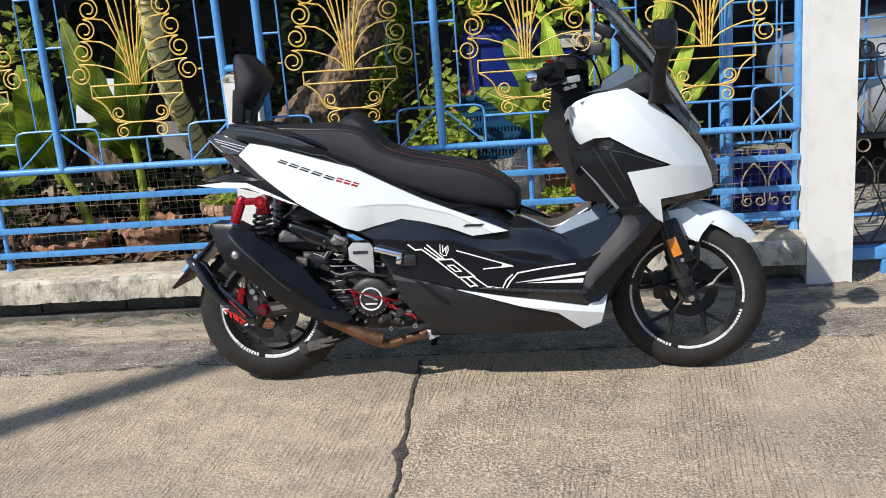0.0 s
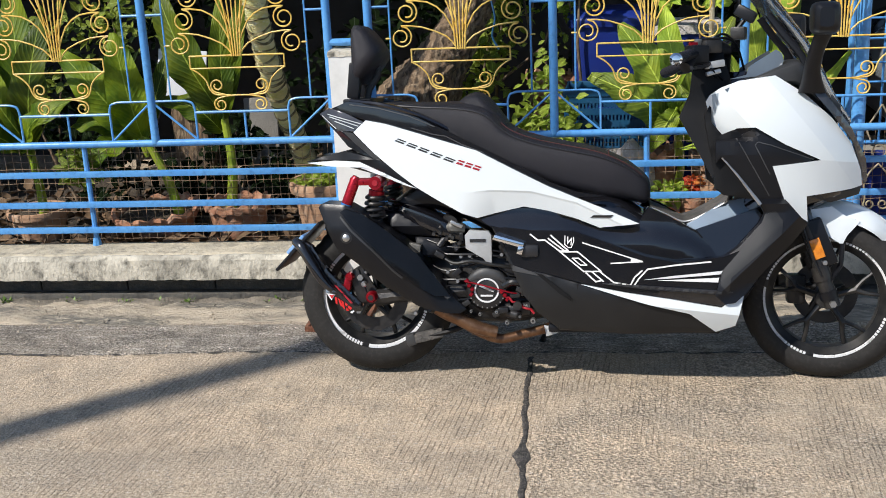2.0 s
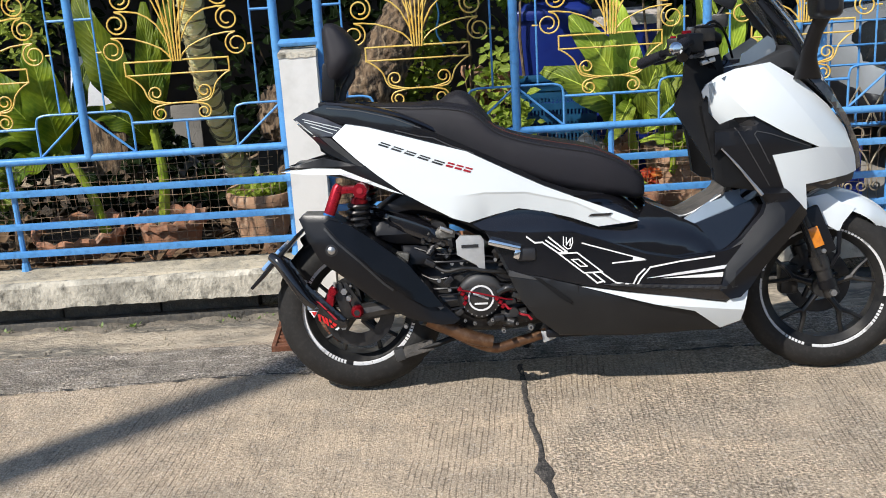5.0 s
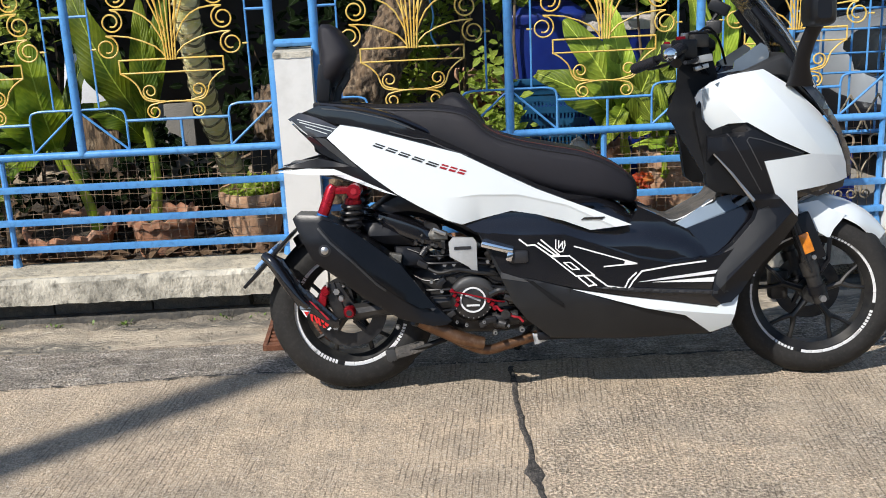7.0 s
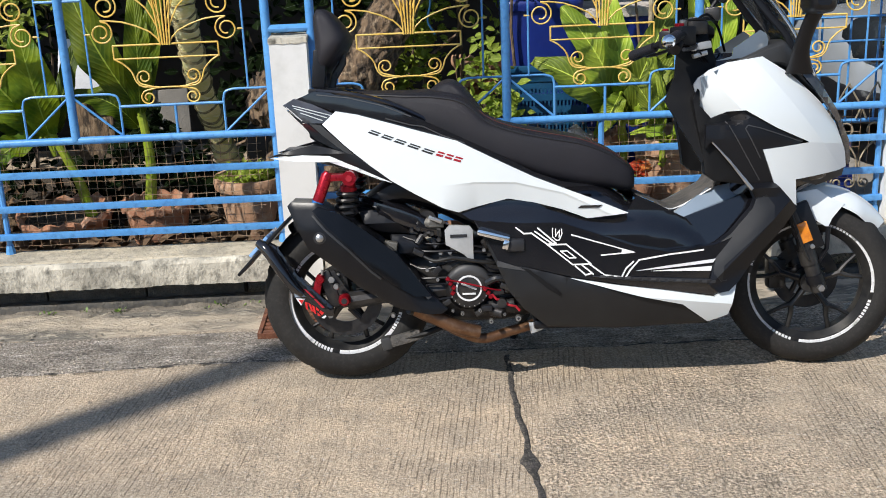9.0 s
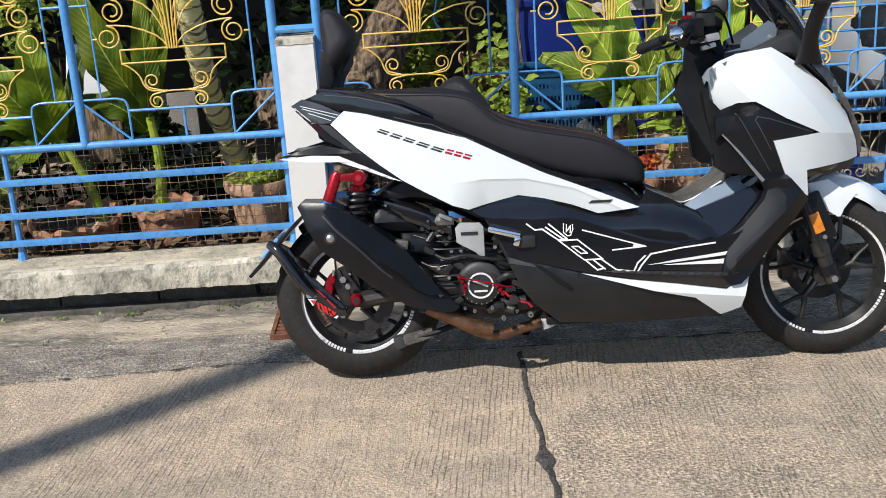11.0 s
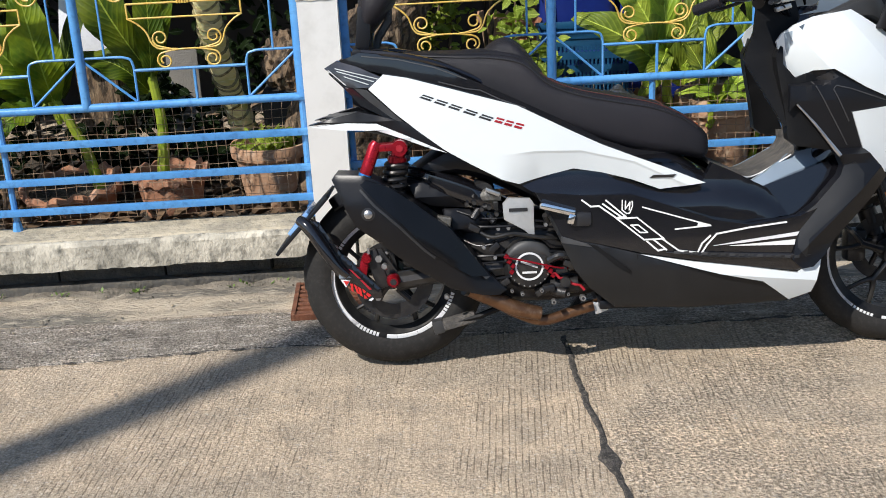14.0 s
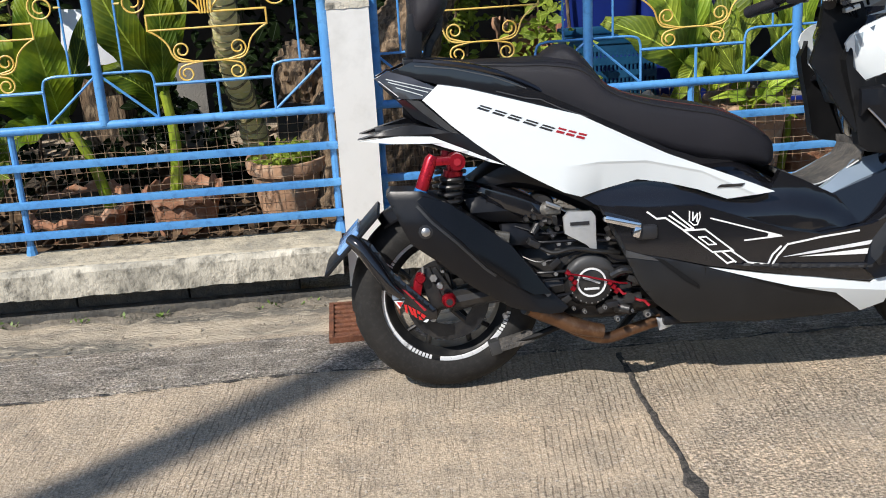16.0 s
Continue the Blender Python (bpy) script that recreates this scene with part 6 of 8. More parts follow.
shock_top, shock_low = Vector((0.040, -0.155, 0.652)), Vector((0.005, -0.15, 0.46))
for s in (-1, 1):
    mm = Matrix.Diagonal((1, -s, 1, 1))
    sh = part("rear_shock", turn_about(bar([shock_top + Vector((0, 0, 0.0)), shock_top + (shock_low - shock_top) * 0.22], 0.021, 14), mm), M_RED, SC, "red rear shock absorber")
    coil = []
    for k in range(121):
        t = k / 120
        a = 2 * math.pi * 7.5 * t
        c = shock_top.lerp(shock_low, 0.2 + 0.78 * t)
        coil.append(c + Vector((0.031 * math.cos(a), 0.031 * math.sin(a), 0.004 * math.cos(a))))
    part("spring", turn_about(bar(coil, 0.0068, 7), mm), M_ENGINE, sh, "black coil spring")
    part("damper_rod", turn_about(bar([shock_top, shock_low], 0.013, 10), mm), M_ENGINE, sh)
    if s < 0:
        part("reservoir_bridge", turn_about(block((-0.022, -0.226, 0.644), (0.040, -0.172, 0.666), 0.008), mm), M_RED, sh)
        part("bridge_head", turn_about(bar([(0.043, -0.228, 0.652), (0.043, -0.132, 0.652)], [0.022, 0.022], 18), mm), M_RED, sh, "round red shock head")
        part("head_bolt", turn_about(bar([(0.043, -0.231, 0.652), (0.043, -0.224, 0.652)], 0.010, 10), mm), M_DARKRED, sh)
        part("reservoir", turn_about(bar([(-0.019, -0.215, 0.672), (-0.025, -0.215, 0.662), (-0.056, -0.215, 0.584)], [0.013, 0.0178, 0.0178], 16), mm), M_RED, sh, "red gas reservoir")
        part("reservoir_cap", turn_about(bar([(-0.056, -0.215, 0.584), (-0.063, -0.215, 0.566)], 0.0186, 16), mm), M_BLUEANO, sh, "blue reservoir cap")
    part("collar", turn_about(bar([shock_top + (shock_low - shock_top) * 0.16, shock_top + (shock_low - shock_top) * 0.25], 0.027, 18), mm), M_RED, sh)
    part("preload_ring", turn_about(bar([shock_top + (shock_low - shock_top) * 0.27, shock_top + (shock_low - shock_top) * 0.31], 0.032, 18), mm), M_ENGINE, sh)

part("swing_arm", bar(smooth_path([(0.01, -0.11, 0.248), (0.12, -0.115, 0.262), (0.24, -0.11, 0.27), (0.34, -0.10, 0.28)], 3), [0.03, 0.028, 0.026, 0.026, 0.028, 0.03, 0.032, 0.034, 0.036, 0.036], 10), M_ENGINE, SC)
part("swing_arm", bar(smooth_path([(0.0, 0.11, 0.248), (0.12, 0.125, 0.262), (0.24, 0.13, 0.28), (0.34, 0.12, 0.30)], 3), 0.05, 12), M_ENGINE, SC, "drive case on the far side")
nut = part("axle_nut", lathe([(0, -0.030), (0.014, -0.030), (0.019, -0.022), (0.021, 0.0), (0, 0.0)], 20, "y"), M_RED, SC, "red anodised axle nut")
nut.location = (0.002, -0.13, 0.257)
part("nut_socket", lathe([(0, -0.032), (0.010, -0.032), (0.010, -0.028), (0, -0.028)], 6, "y"), M_INK, SC).location = (0.002, -0.13, 0.257)
cal = part("rear_caliper", turn_about(block((-0.013, -0.025, -0.034), (0.012, 0.02, 0.010), 0.006), Matrix.Translation((-0.080, -0.115, 0.310)) @ pose(0, 0, 0, 0, 12, 0)), M_RED, SC, "red rear brake caliper")
part("piston_housing", lathe([(0, -0.034), (0.012, -0.034), (0.015, -0.028), (0.015, 0.0), (0, 0.0)], 16, "y"), M_RED, cal).location = (-0.073, -0.115, 0.326)
part("bleed_screw", lathe([(0, -0.006), (0.004, -0.005), (0.004, 0.012), (0, 0.012)], 8, "z"), M_STEEL, cal).location = (-0.066, -0.135, 0.344)
for x, z, r in ((-0.021, 0.303, 0.010), (0.155, 0.204, 0.008), (-0.012, 0.345, 0.006)):
    part("axle_bolt", lathe([(0, -0.010), (r * 0.7, -0.010), (r, -0.006), (r, 0.006), (0, 0.006)], 12, "y"), M_STEEL, SC, "bright bolt head").location = (x, -0.150, z)
part("caliper_arm", plate([(-0.055, 0.345), (-0.030, 0.350), (-0.015, 0.325), (0.010, 0.285), (0.030, 0.250), (0.010, 0.228), (-0.030, 0.225), (-0.045, 0.262), (-0.060, 0.300)], lambda x, z: 0.120, 0.012, -1, 0.03, 0.003), M_ENGINE, SC, "black caliper carrier")
part("caliper_bracket", turn_about(block((-0.02, -0.012, -0.06), (0.02, 0.012, 0.06), 0.008), Matrix.Translation((-0.045, -0.115, 0.29)) @ pose(0, 0, 0, 0, -18, 0)), M_ENGINE, SC)
part("bracket_bolt", lathe([(0, -0.01), (0.011, -0.01), (0.011, 0.0), (0, 0.0)], 6, "y"), M_STEEL, SC).location = (-0.038, -0.125, 0.322)
part("bracket_bolt", lathe([(0, -0.01), (0.010, -0.01), (0.010, 0.0), (0, 0.0)], 6, "y"), M_STEEL, SC).location = (-0.046, -0.13, 0.208)
arm = part("plate_arm", plate([(-0.262, 0.425), (-0.235, 0.450), (-0.20, 0.432), (-0.145, 0.345), (-0.095, 0.295), (-0.035, 0.235), (-0.035, 0.208), (-0.085, 0.205), (-0.165, 0.285), (-0.215, 0.365)], lambda x, z: 0.148 - 0.2 * max(0.0, -0.17 - x), 0.026, -1, 0.015, 0.002), M_GLOSS, SC, "gloss black number plate arm")
part("plate_tube", bar(smooth_path([(-0.262, -0.125, 0.448), (-0.232, -0.146, 0.425), (-0.195, -0.160, 0.370), (-0.160, -0.164, 0.315), (-0.128, -0.160, 0.283)], 4), [0.015, 0.017, 0.018, 0.019, 0.019, 0.019, 0.019, 0.019, 0.019, 0.019, 0.018, 0.017, 0.016, 0.014, 0.013, 0.012, 0.010], 14), M_GLOSS, arm, "shiny black tubular arm")
ARM = lambda x, z: 0.148
for outline, ink in (([(-0.157, 0.310), (-0.119, 0.274), (-0.155, 0.273)], M_FOOTWELL), ([(-0.152, 0.270), (-0.122, 0.268), (-0.137, 0.246)], M_PLATE), ([(-0.144, 0.266), (-0.126, 0.264), (-0.135, 0.251)], M_REDPRINT),
                     ([(-0.126, 0.300), (-0.116, 0.296), (-0.092, 0.270), (-0.100, 0.271)], M_DARKRED), ([(-0.096, 0.267), (-0.088, 0.265), (-0.062, 0.237), (-0.070, 0.235)], M_DARKRED),
                     ([(-0.124, 0.257), (-0.116, 0.256), (-0.116, 0.231), (-0.122, 0.236)], M_REDPRINT), ([(-0.114, 0.255), (-0.106, 0.249), (-0.098, 0.224), (-0.106, 0.228)], M_REDPRINT), ([(-0.103, 0.248), (-0.094, 0.241), (-0.090, 0.216), (-0.097, 0.220)], M_REDPRINT),
                     ([(-0.090, 0.240), (-0.080, 0.232), (-0.083, 0.226), (-0.089, 0.230)], M_REDPRINT), ([(-0.077, 0.229), (-0.065, 0.220), (-0.072, 0.213), (-0.080, 0.221)], M_REDPRINT), ([(-0.086, 0.222), (-0.080, 0.217), (-0.076, 0.210), (-0.086, 0.211)], M_REDPRINT),
                     ([(-0.074, 0.205), (-0.061, 0.212), (-0.058, 0.208), (-0.066, 0.201)], M_PLATE)):
    part("print_bar", plate(outline, ARM, 0.002, -1, 0.05, 0, 0.003 + (0.0008 if ink is M_REDPRINT else 0.0)), ink, arm)
holder = part("plate_holder", turn_about(block((-0.004, -0.12, -0.122), (0.007, 0.12, 0.108), 0.004), Matrix.Translation((-0.253, 0.0, 0.432)) @ pose(0, 0, 0, 0, 44, 0)), M_MATT, SC, "black number plate holder")
part("number_plate", turn_about(block((-0.016, -0.112, -0.040), (-0.0045, 0.100, 0.045), 0.003), Matrix.Translation((-0.262, 0.0, 0.424)) @ pose(0, 0, 0, 0, 44, 0)), M_PLATESKY, holder, "number plate with the blue sky reflection in its colour")
part("rear_hugger", fender_shell(Vector((0, 0, 0.248)), 0.300, 128, 60, 0.085, 0.03, 0.006), M_MATT, SC, "black rear hugger")
part("stand_foot", turn_about(block((-0.058, -0.02, -0.015), (0.055, 0.02, 0.016), 0.005), Matrix.Translation((0.185, -0.085, 0.112)) @ pose(0, 0, 0, 0, -14, 0)), M_RUBBER, SC, "worn grey stand foot")
part("stand_foot", turn_about(block((-0.020, -0.022, -0.020), (0.012, 0.022, 0.020), 0.005), Matrix.Translation((0.130, -0.085, 0.100)) @ pose(0, 0, 0, 0, -14, 0)), M_GREY, SC)
part("centre_stand", bar([(0.12, -0.09, 0.10), (0.25, -0.10, 0.128), (0.34, -0.10, 0.16)], 0.010, 8), M_BLACK, SC)
part("centre_stand", bar([(0.12, 0.12, 0.10), (0.25, 0.13, 0.13), (0.34, 0.12, 0.16)], 0.013, 8), M_ENGINE, SC)
part("side_stand", bar([(0.62, 0.14, 0.16), (0.56, 0.27, 0.03), (0.545, 0.31, -0.015)], [0.013, 0.011, 0.016], 8), M_ENGINE, SC, "black side stand")

# engine
eng = part("engine", loft([(0.16, 0, 0.34, 0.07, 0.04), (0.26, -0.01, 0.34, 0.09, 0.08), (0.36, -0.01, 0.32, 0.105, 0.11), (0.46, -0.01, 0.31, 0.11, 0.12), (0.55, 0, 0.31, 0.10, 0.11), (0.64, 0, 0.32, 0.08, 0.09)], 18, 3.2), M_ENGINE, SC, "grimy black engine block")
cov = part("clutch_cover", lathe([(0, -0.038), (0.045, -0.038), (0.062, -0.032), (0.075, -0.012), (0.08, 0.02), (0, 0.02)], 36, "y"), M_ENGINE, SC, "round black engine cover")
cov.location = (0.398, -0.125, 0.285)
part("cover_ring", lathe([(0.036, -0.041), (0.0415, -0.041), (0.0415, -0.034), (0.036, -0.034)], 40, "y", closed=True), M_TAPE, cov, "bright machined ring")
part("cover_band", block((-0.021, -0.041, -0.021), (0.021, -0.036, -0.015), 0.001), M_TAPE, cov)
part("cover_dome", loft([(-0.07, -0.012, 0.022, 0.02, 0.012), (-0.04, -0.018, 0.045, 0.022, 0.022), (0.0, -0.02, 0.056, 0.022, 0.024), (0.04, -0.018, 0.045, 0.022, 0.022), (0.07, -0.012, 0.022, 0.02, 0.012)], 14, 2.4), M_RIDGE, cov, "dull grey cover edge")
part("cover_band", turn_about(block((-0.026, -0.041, -0.003), (0.026, -0.036, 0.003), 0.001), pose(0, 0, 0.006, 0, 22, 0)), M_TAPE, cov)
for k in range(9):
    a = math.pi * (1.15 + 0.7 * k / 8)
    part("cover_stud", block((0.060 * math.cos(a) - 0.0018, -0.036, 0.060 * math.sin(a) - 0.0018), (0.060 * math.cos(a) + 0.0018, -0.028, 0.060 * math.sin(a) + 0.0018)), M_STEEL, cov)
for p in ((0.332, -0.168, 0.318), (0.340, -0.170, 0.303), (0.350, -0.170, 0.290), (0.346, -0.168, 0.272), (0.448, -0.168, 0.282), (0.458, -0.168, 0.270), (0.466, -0.166, 0.256)):
    part("red_clamp", turn_about(bar([(-0.005, 0, 0.001), (0.005, 0, -0.001)], 0.0075, 14), Matrix.Translation(p) @ pose(0, 0, 0, 0, 25, 0)), M_RED, eng, "red hose clamp")
part("red_hose", bar([Vector((0.46 + 0.012 * k, -0.17 + 0.004 * (k % 2), 0.264 - 0.0065 * k + 0.004 * math.sin(k * 2.1))) for k in range(9)], 0.004, 8), M_DARKRED, eng, "dark red braided hose")
part("red_hose", bar(smooth_path([(0.325, -0.175, 0.318), (0.38, -0.178, 0.306), (0.44, -0.175, 0.29), (0.49, -0.165, 0.276), (0.55, -0.14, 0.268)], 4), 0.0027, 8), M_RED, eng, "thin red braided hose")
part("silver_guard", plate([(0.328, 0.470), (0.343, 0.487), (0.406, 0.484), (0.416, 0.470), (0.416, 0.376), (0.404, 0.374), (0.388, 0.392), (0.330, 0.426)], lambda x, z: 0.165, 0.02, -1, 0.05, 0.003), M_ALLOY, eng, "sandblasted silver guard plate")
part("guard_print", block((0.345, -0.1675, 0.448), (0.398, -0.165, 0.458)), M_INK, eng)
part("chrome_peg", turn_about(block((-0.052, -0.018, -0.010), (0.050, 0.02, 0.010), 0.007), Matrix.Translation((0.480, -0.212, 0.458)) @ pose(0, 0, 0, 0, 16, 0)), M_CHROME, SC, "folded chrome passenger peg")
part("peg_tab", turn_about(block((-0.010, -0.02, -0.022), (0.010, 0.012, 0.008), 0.006), Matrix.Translation((0.518, -0.212, 0.436)) @ pose(0, 0, 0, 0, 16, 0)), M_CHROME, SC)
part("peg_hinge", block((0.515, -0.222, 0.405), (0.575, -0.19, 0.445), 0.010), M_INK, SC)
part("air_box", loft([(0.06, -0.06, 0.565, 0.04, 0.02), (0.12, -0.08, 0.545, 0.06, 0.03), (0.20, -0.085, 0.515, 0.07, 0.036), (0.28, -0.085, 0.48, 0.065, 0.034), (0.36, -0.07, 0.445, 0.04, 0.02)], 18, 4.5), M_GLOSS, SC, "black air box")
part("throttle_body", lathe([(0, -0.05), (0.028, -0.05), (0.034, -0.03), (0.034, 0.03), (0, 0.03)], 18, "y"), M_ENGINE, SC).location = (0.275, -0.09, 0.505)
part("throttle_bracket", loft([(0.222, -0.125, 0.498, 0.020, 0.018), (0.24, -0.13, 0.497, 0.026, 0.022), (0.262, -0.13, 0.494, 0.022, 0.015), (0.285, -0.13, 0.495, 0.028, 0.021), (0.325, -0.12, 0.488, 0.020, 0.012)], 14, 3.0), M_CAST, SC, "dull cast aluminium throttle body")
part("throttle_lever", turn_about(block((-0.022, -0.006, -0.006), (0.022, 0.006, 0.006), 0.003), Matrix.Translation((0.30, -0.158, 0.507)) @ pose(0, 0, 0, 0, 24, 0)), M_STEEL, SC)
part("cast_bracket", turn_about(block((-0.021, -0.014, -0.015), (0.021, 0.014, 0.015), 0.005), Matrix.Translation((0.157, -0.15, 0.428)) @ pose(0, 0, 0, 0, 12, 0)), M_CAST, SC, "small cast bracket above the muffler")
both("air_cover", [(0.052, 0.552), (0.148, 0.537), (0.207, 0.504), (0.224, 0.463), (0.128, 0.470), (0.078, 0.494)], lambda x, z: 0.150 - 0.5 * max(0.0, z - 0.51) - 0.3 * max(0.0, 0.50 - z), M_MATT, "matt black air box cover", thick=0.03, cell=0.02, bevel=0.006)
part("belt_cover", plate([(0.150, 0.468), (0.247, 0.456), (0.292, 0.418), (0.262, 0.382), (0.168, 0.402)], lambda x, z: 0.140 - 0.4 * max(0.0, z - 0.43), 0.03, -1, 0.02, 0.006), M_MATT, SC, "matt black inner cover")
for x, y, z, r in ((0.375, -0.165, 0.205, 0.006), (0.431, -0.170, 0.214, 0.006), (0.465, -0.168, 0.178, 0.008), (0.551, -0.160, 0.183, 0.010), (0.345, -0.165, 0.215, 0.005), (0.508, -0.166, 0.198, 0.005)):
    b = part("case_bolt", lathe([(0, -0.010), (r * 0.8, -0.010), (r, -0.006), (r, 0.008), (0, 0.008)], 12, "y"), M_STEEL, SC, "bright case bolt")
    b.location = (x, y, z)
    part("bolt_socket", lathe([(0, -0.0108), (r * 0.45, -0.0108), (r * 0.45, -0.009), (0, -0.009)], 6, "y"), M_INK, b)
part("drain_boss", bar([(0.47, -0.14, 0.205), (0.505, -0.168, 0.200)], [0.018, 0.014], 14), M_ENGINE, SC)
part("coolant_hose", bar(smooth_path([(0.455, -0.16, 0.30), (0.485, -0.17, 0.315), (0.52, -0.165, 0.31), (0.56, -0.13, 0.30)], 4), 0.013, 10), M_SATIN, SC, "thick black coolant hose")
rng = random.Random(5)
for k in range(46):
    c = Vector((rng.uniform(0.2, 0.6), -0.13 - rng.uniform(0, 0.03), rng.uniform(0.19, 0.46)))
    if (Vector((c.x, c.z)) - Vector((0.398, 0.285))).length < 0.085:
        continue
    if k % 3 == 0:
        part("engine_bolt", lathe([(0, -0.012), (0.006, -0.012), (0.0065, 0.012), (0, 0.012)], 6, "y"), M_STEEL, eng).location = c
    elif k % 3 == 1:
        part("engine_boss", turn_about(block((-0.017, -0.02, -0.009), (0.017, 0.02, 0.009), 0.004), Matrix.Translation(c) @ pose(0, 0, 0, 0, rng.uniform(-40, 40), 0)), M_ENGINE, eng)
    else:
        part("engine_boss", bar([c, c + Vector((rng.uniform(-0.03, 0.03), -0.012, rng.uniform(-0.03, 0.03)))], rng.uniform(0.006, 0.011), 10), M_ENGINE if k % 2 else M_RIM, eng)
for k in range(6):
    z = 0.43 - 0.036 * k
    part("hose", bar(smooth_path([(0.17 + 0.02 * k, -0.12, z + 0.03 - 0.012 * k), (0.27, -0.15, z + 0.012 * math.sin(k * 2)), (0.36 + 0.02 * k, -0.155, z + 0.01 * (k % 3)), (0.48, -0.15, z - 0.02 + 0.02 * (k % 2)), (0.60, -0.11, z - 0.01 * k)], 4), 0.0032 + 0.0012 * (k % 2), 7), M_MATT, eng)
part("hose", bar(smooth_path([(0.24, -0.155, 0.405), (0.29, -0.17, 0.378), (0.35, -0.172, 0.385), (0.42, -0.168, 0.372), (0.48, -0.15, 0.36)], 4), 0.006, 8), M_RIM, eng, "dull metal-sheathed hose")
for k in range(5):
    part("throttle_fitting", lathe([(0, -0.012), (0.006, -0.012), (0.007, -0.004), (0.0075, 0.014), (0, 0.014)], 8, "y"), M_RIM if k % 2 else M_ENGINE, eng).location = (0.225 + 0.021 * k, -0.16, 0.475 - 0.008 * k + 0.012 * (k % 2))
part("crankcase", loft([(0.27, -0.03, 0.235, 0.06, 0.035), (0.34, -0.03, 0.225, 0.085, 0.06), (0.48, -0.03, 0.225, 0.095, 0.065), (0.60, -0.02, 0.235, 0.085, 0.06), (0.68, 0, 0.25, 0.06, 0.05)], 18, 3.6), M_ENGINE, eng, "finned lower crankcase")
part("starter_motor", bar([(0.46, -0.13, 0.215), (0.54, -0.13, 0.22)], 0.026, 14), M_ENGINE, eng)
part("oil_filter", bar([(0.50, -0.15, 0.235), (0.50, -0.175, 0.235)], 0.015, 14), M_ENGINE, eng)
part("inner_hugger", loft([(0.06, -0.02, 0.55, 0.08, 0.02), (0.2, -0.02, 0.60, 0.11, 0.05), (0.34, -0.01, 0.56, 0.12, 0.06), (0.5, 0, 0.48, 0.13, 0.08)], 16, 3), M_MATT, SC)


# ---- the yard behind the fence ----
def leaf_blade(base, tip, width, sag=0.06, face=(0, -1, 0.25), fold=0.12, wave=0.02, seed=0, nu=14, nv=8):
    """A broad leaf from base to tip, bent, folded along the midrib and rippled at its edges."""
    base, tip = Vector(base), Vector(tip)
    axis = tip - base
    face = Vector(face).normalized()
    side = axis.cross(face).normalized()
    up = side.cross(axis).normalized()
    bm = bmesh.new()
    uv = bm.loops.layers.uv.new("UVMap")
    spot = {}
    rows = []
    for i in range(nu + 1):
        t = i / nu
        c = base + axis * t + up * (sag * math.sin(math.pi * t) - sag * 0.8 * t * t)
        w = width * 0.5 * (math.sin(math.pi * min(1.0, t * 0.92 + 0.05)) ** 0.75) * (1 - 0.25 * t) + 0.003
        row = []
        for k in range(-nv // 2, nv // 2 + 1):
            u = k / (nv / 2)
            ripple = wave * abs(u) ** 1.5 * math.sin(t * 17 + seed * 2.3 + (1.4 if u > 0 else 0)) + 0.004 * math.sin(t * 60) * abs(u)
            v = bm.verts.new(c + side * (u * w) + up * (fold * w * abs(u) * 1.6 + ripple))
            spot[v] = (u, t)
            row.append(v)
        rows.append(row)
    for a, b in zip(rows, rows[1:]):
        for k in range(nv):
            f = bm.faces.new((a[k], a[k + 1], b[k + 1], b[k]))
            for lp in f.loops:
                lp[uv].uv = spot[lp.vert]
    ext = bmesh.ops.extrude_face_region(bm, geom=bm.faces[:])
    for v in [g for g in ext["geom"] if isinstance(g, bmesh.types.BMVert)]:
        v.co -= up * 0.0012
    return bm


def broad_plant(label, foot, crown, leaves, mat, stalk_r=0.022):
    p = thing("broad_leaf_plant", label, "plant", group="broad-leaf plants")
    foot, crown = Vector(foot), Vector(crown)
    mid = foot.lerp(crown, 0.5) + Vector((0.02, 0, 0))
    part("stalk", bar(smooth_path([foot, mid, crown], 4), [stalk_r * lerp(1.25, 0.8, i / 8) for i in range(9)], 10), M_STALK, p, "pale green fleshy stalk")
    for i, (b, t, w, sag, face) in enumerate(leaves):
        lf = part("leaf", leaf_blade(b, t, w, sag, face, seed=i + foot.x), mat, p, sharp=1.2)
        part("petiole", bar(smooth_path([crown - Vector((0, 0, 0.10)), crown.lerp(Vector(b), 0.6) + Vector((0, 0, 0.02)), Vector(b), Vector(b).lerp(Vector(t), 0.6) + Vector((0, -0.004, 0))], 3), [0.011, 0.010, 0.009, 0.009, 0.008, 0.007, 0.006, 0.005, 0.004, 0.003], 6), M_STALK, lf)
    return p


F = (0.1, -1, 0.3)
broad_plant("tall broad-leaved plant with big sunlit green leaves", (-2.23, 5.50, 0.10), (-2.35, 5.46, 0.52), [
    ((-2.36, 5.45, 0.52), (-2.40, 5.34, 1.02), 0.21, 0.05, (0.2, -1, 0.3)), ((-2.38, 5.46, 0.52), (-2.68, 5.38, 0.95), 0.21, 0.06, (0.1, -1, 0.5)), ((-2.39, 5.50, 0.50), (-2.76, 5.52, 0.60), 0.17, 0.08, (0.1, -0.8, 0.9)),
    ((-2.34, 5.5, 0.52), (-2.20, 5.56, 0.95), 0.09, 0.05, F), ((-2.40, 5.43, 0.50), (-2.60, 5.25, 0.42), 0.13, 0.06, (0, -1, 0.7))], M_BANANA)
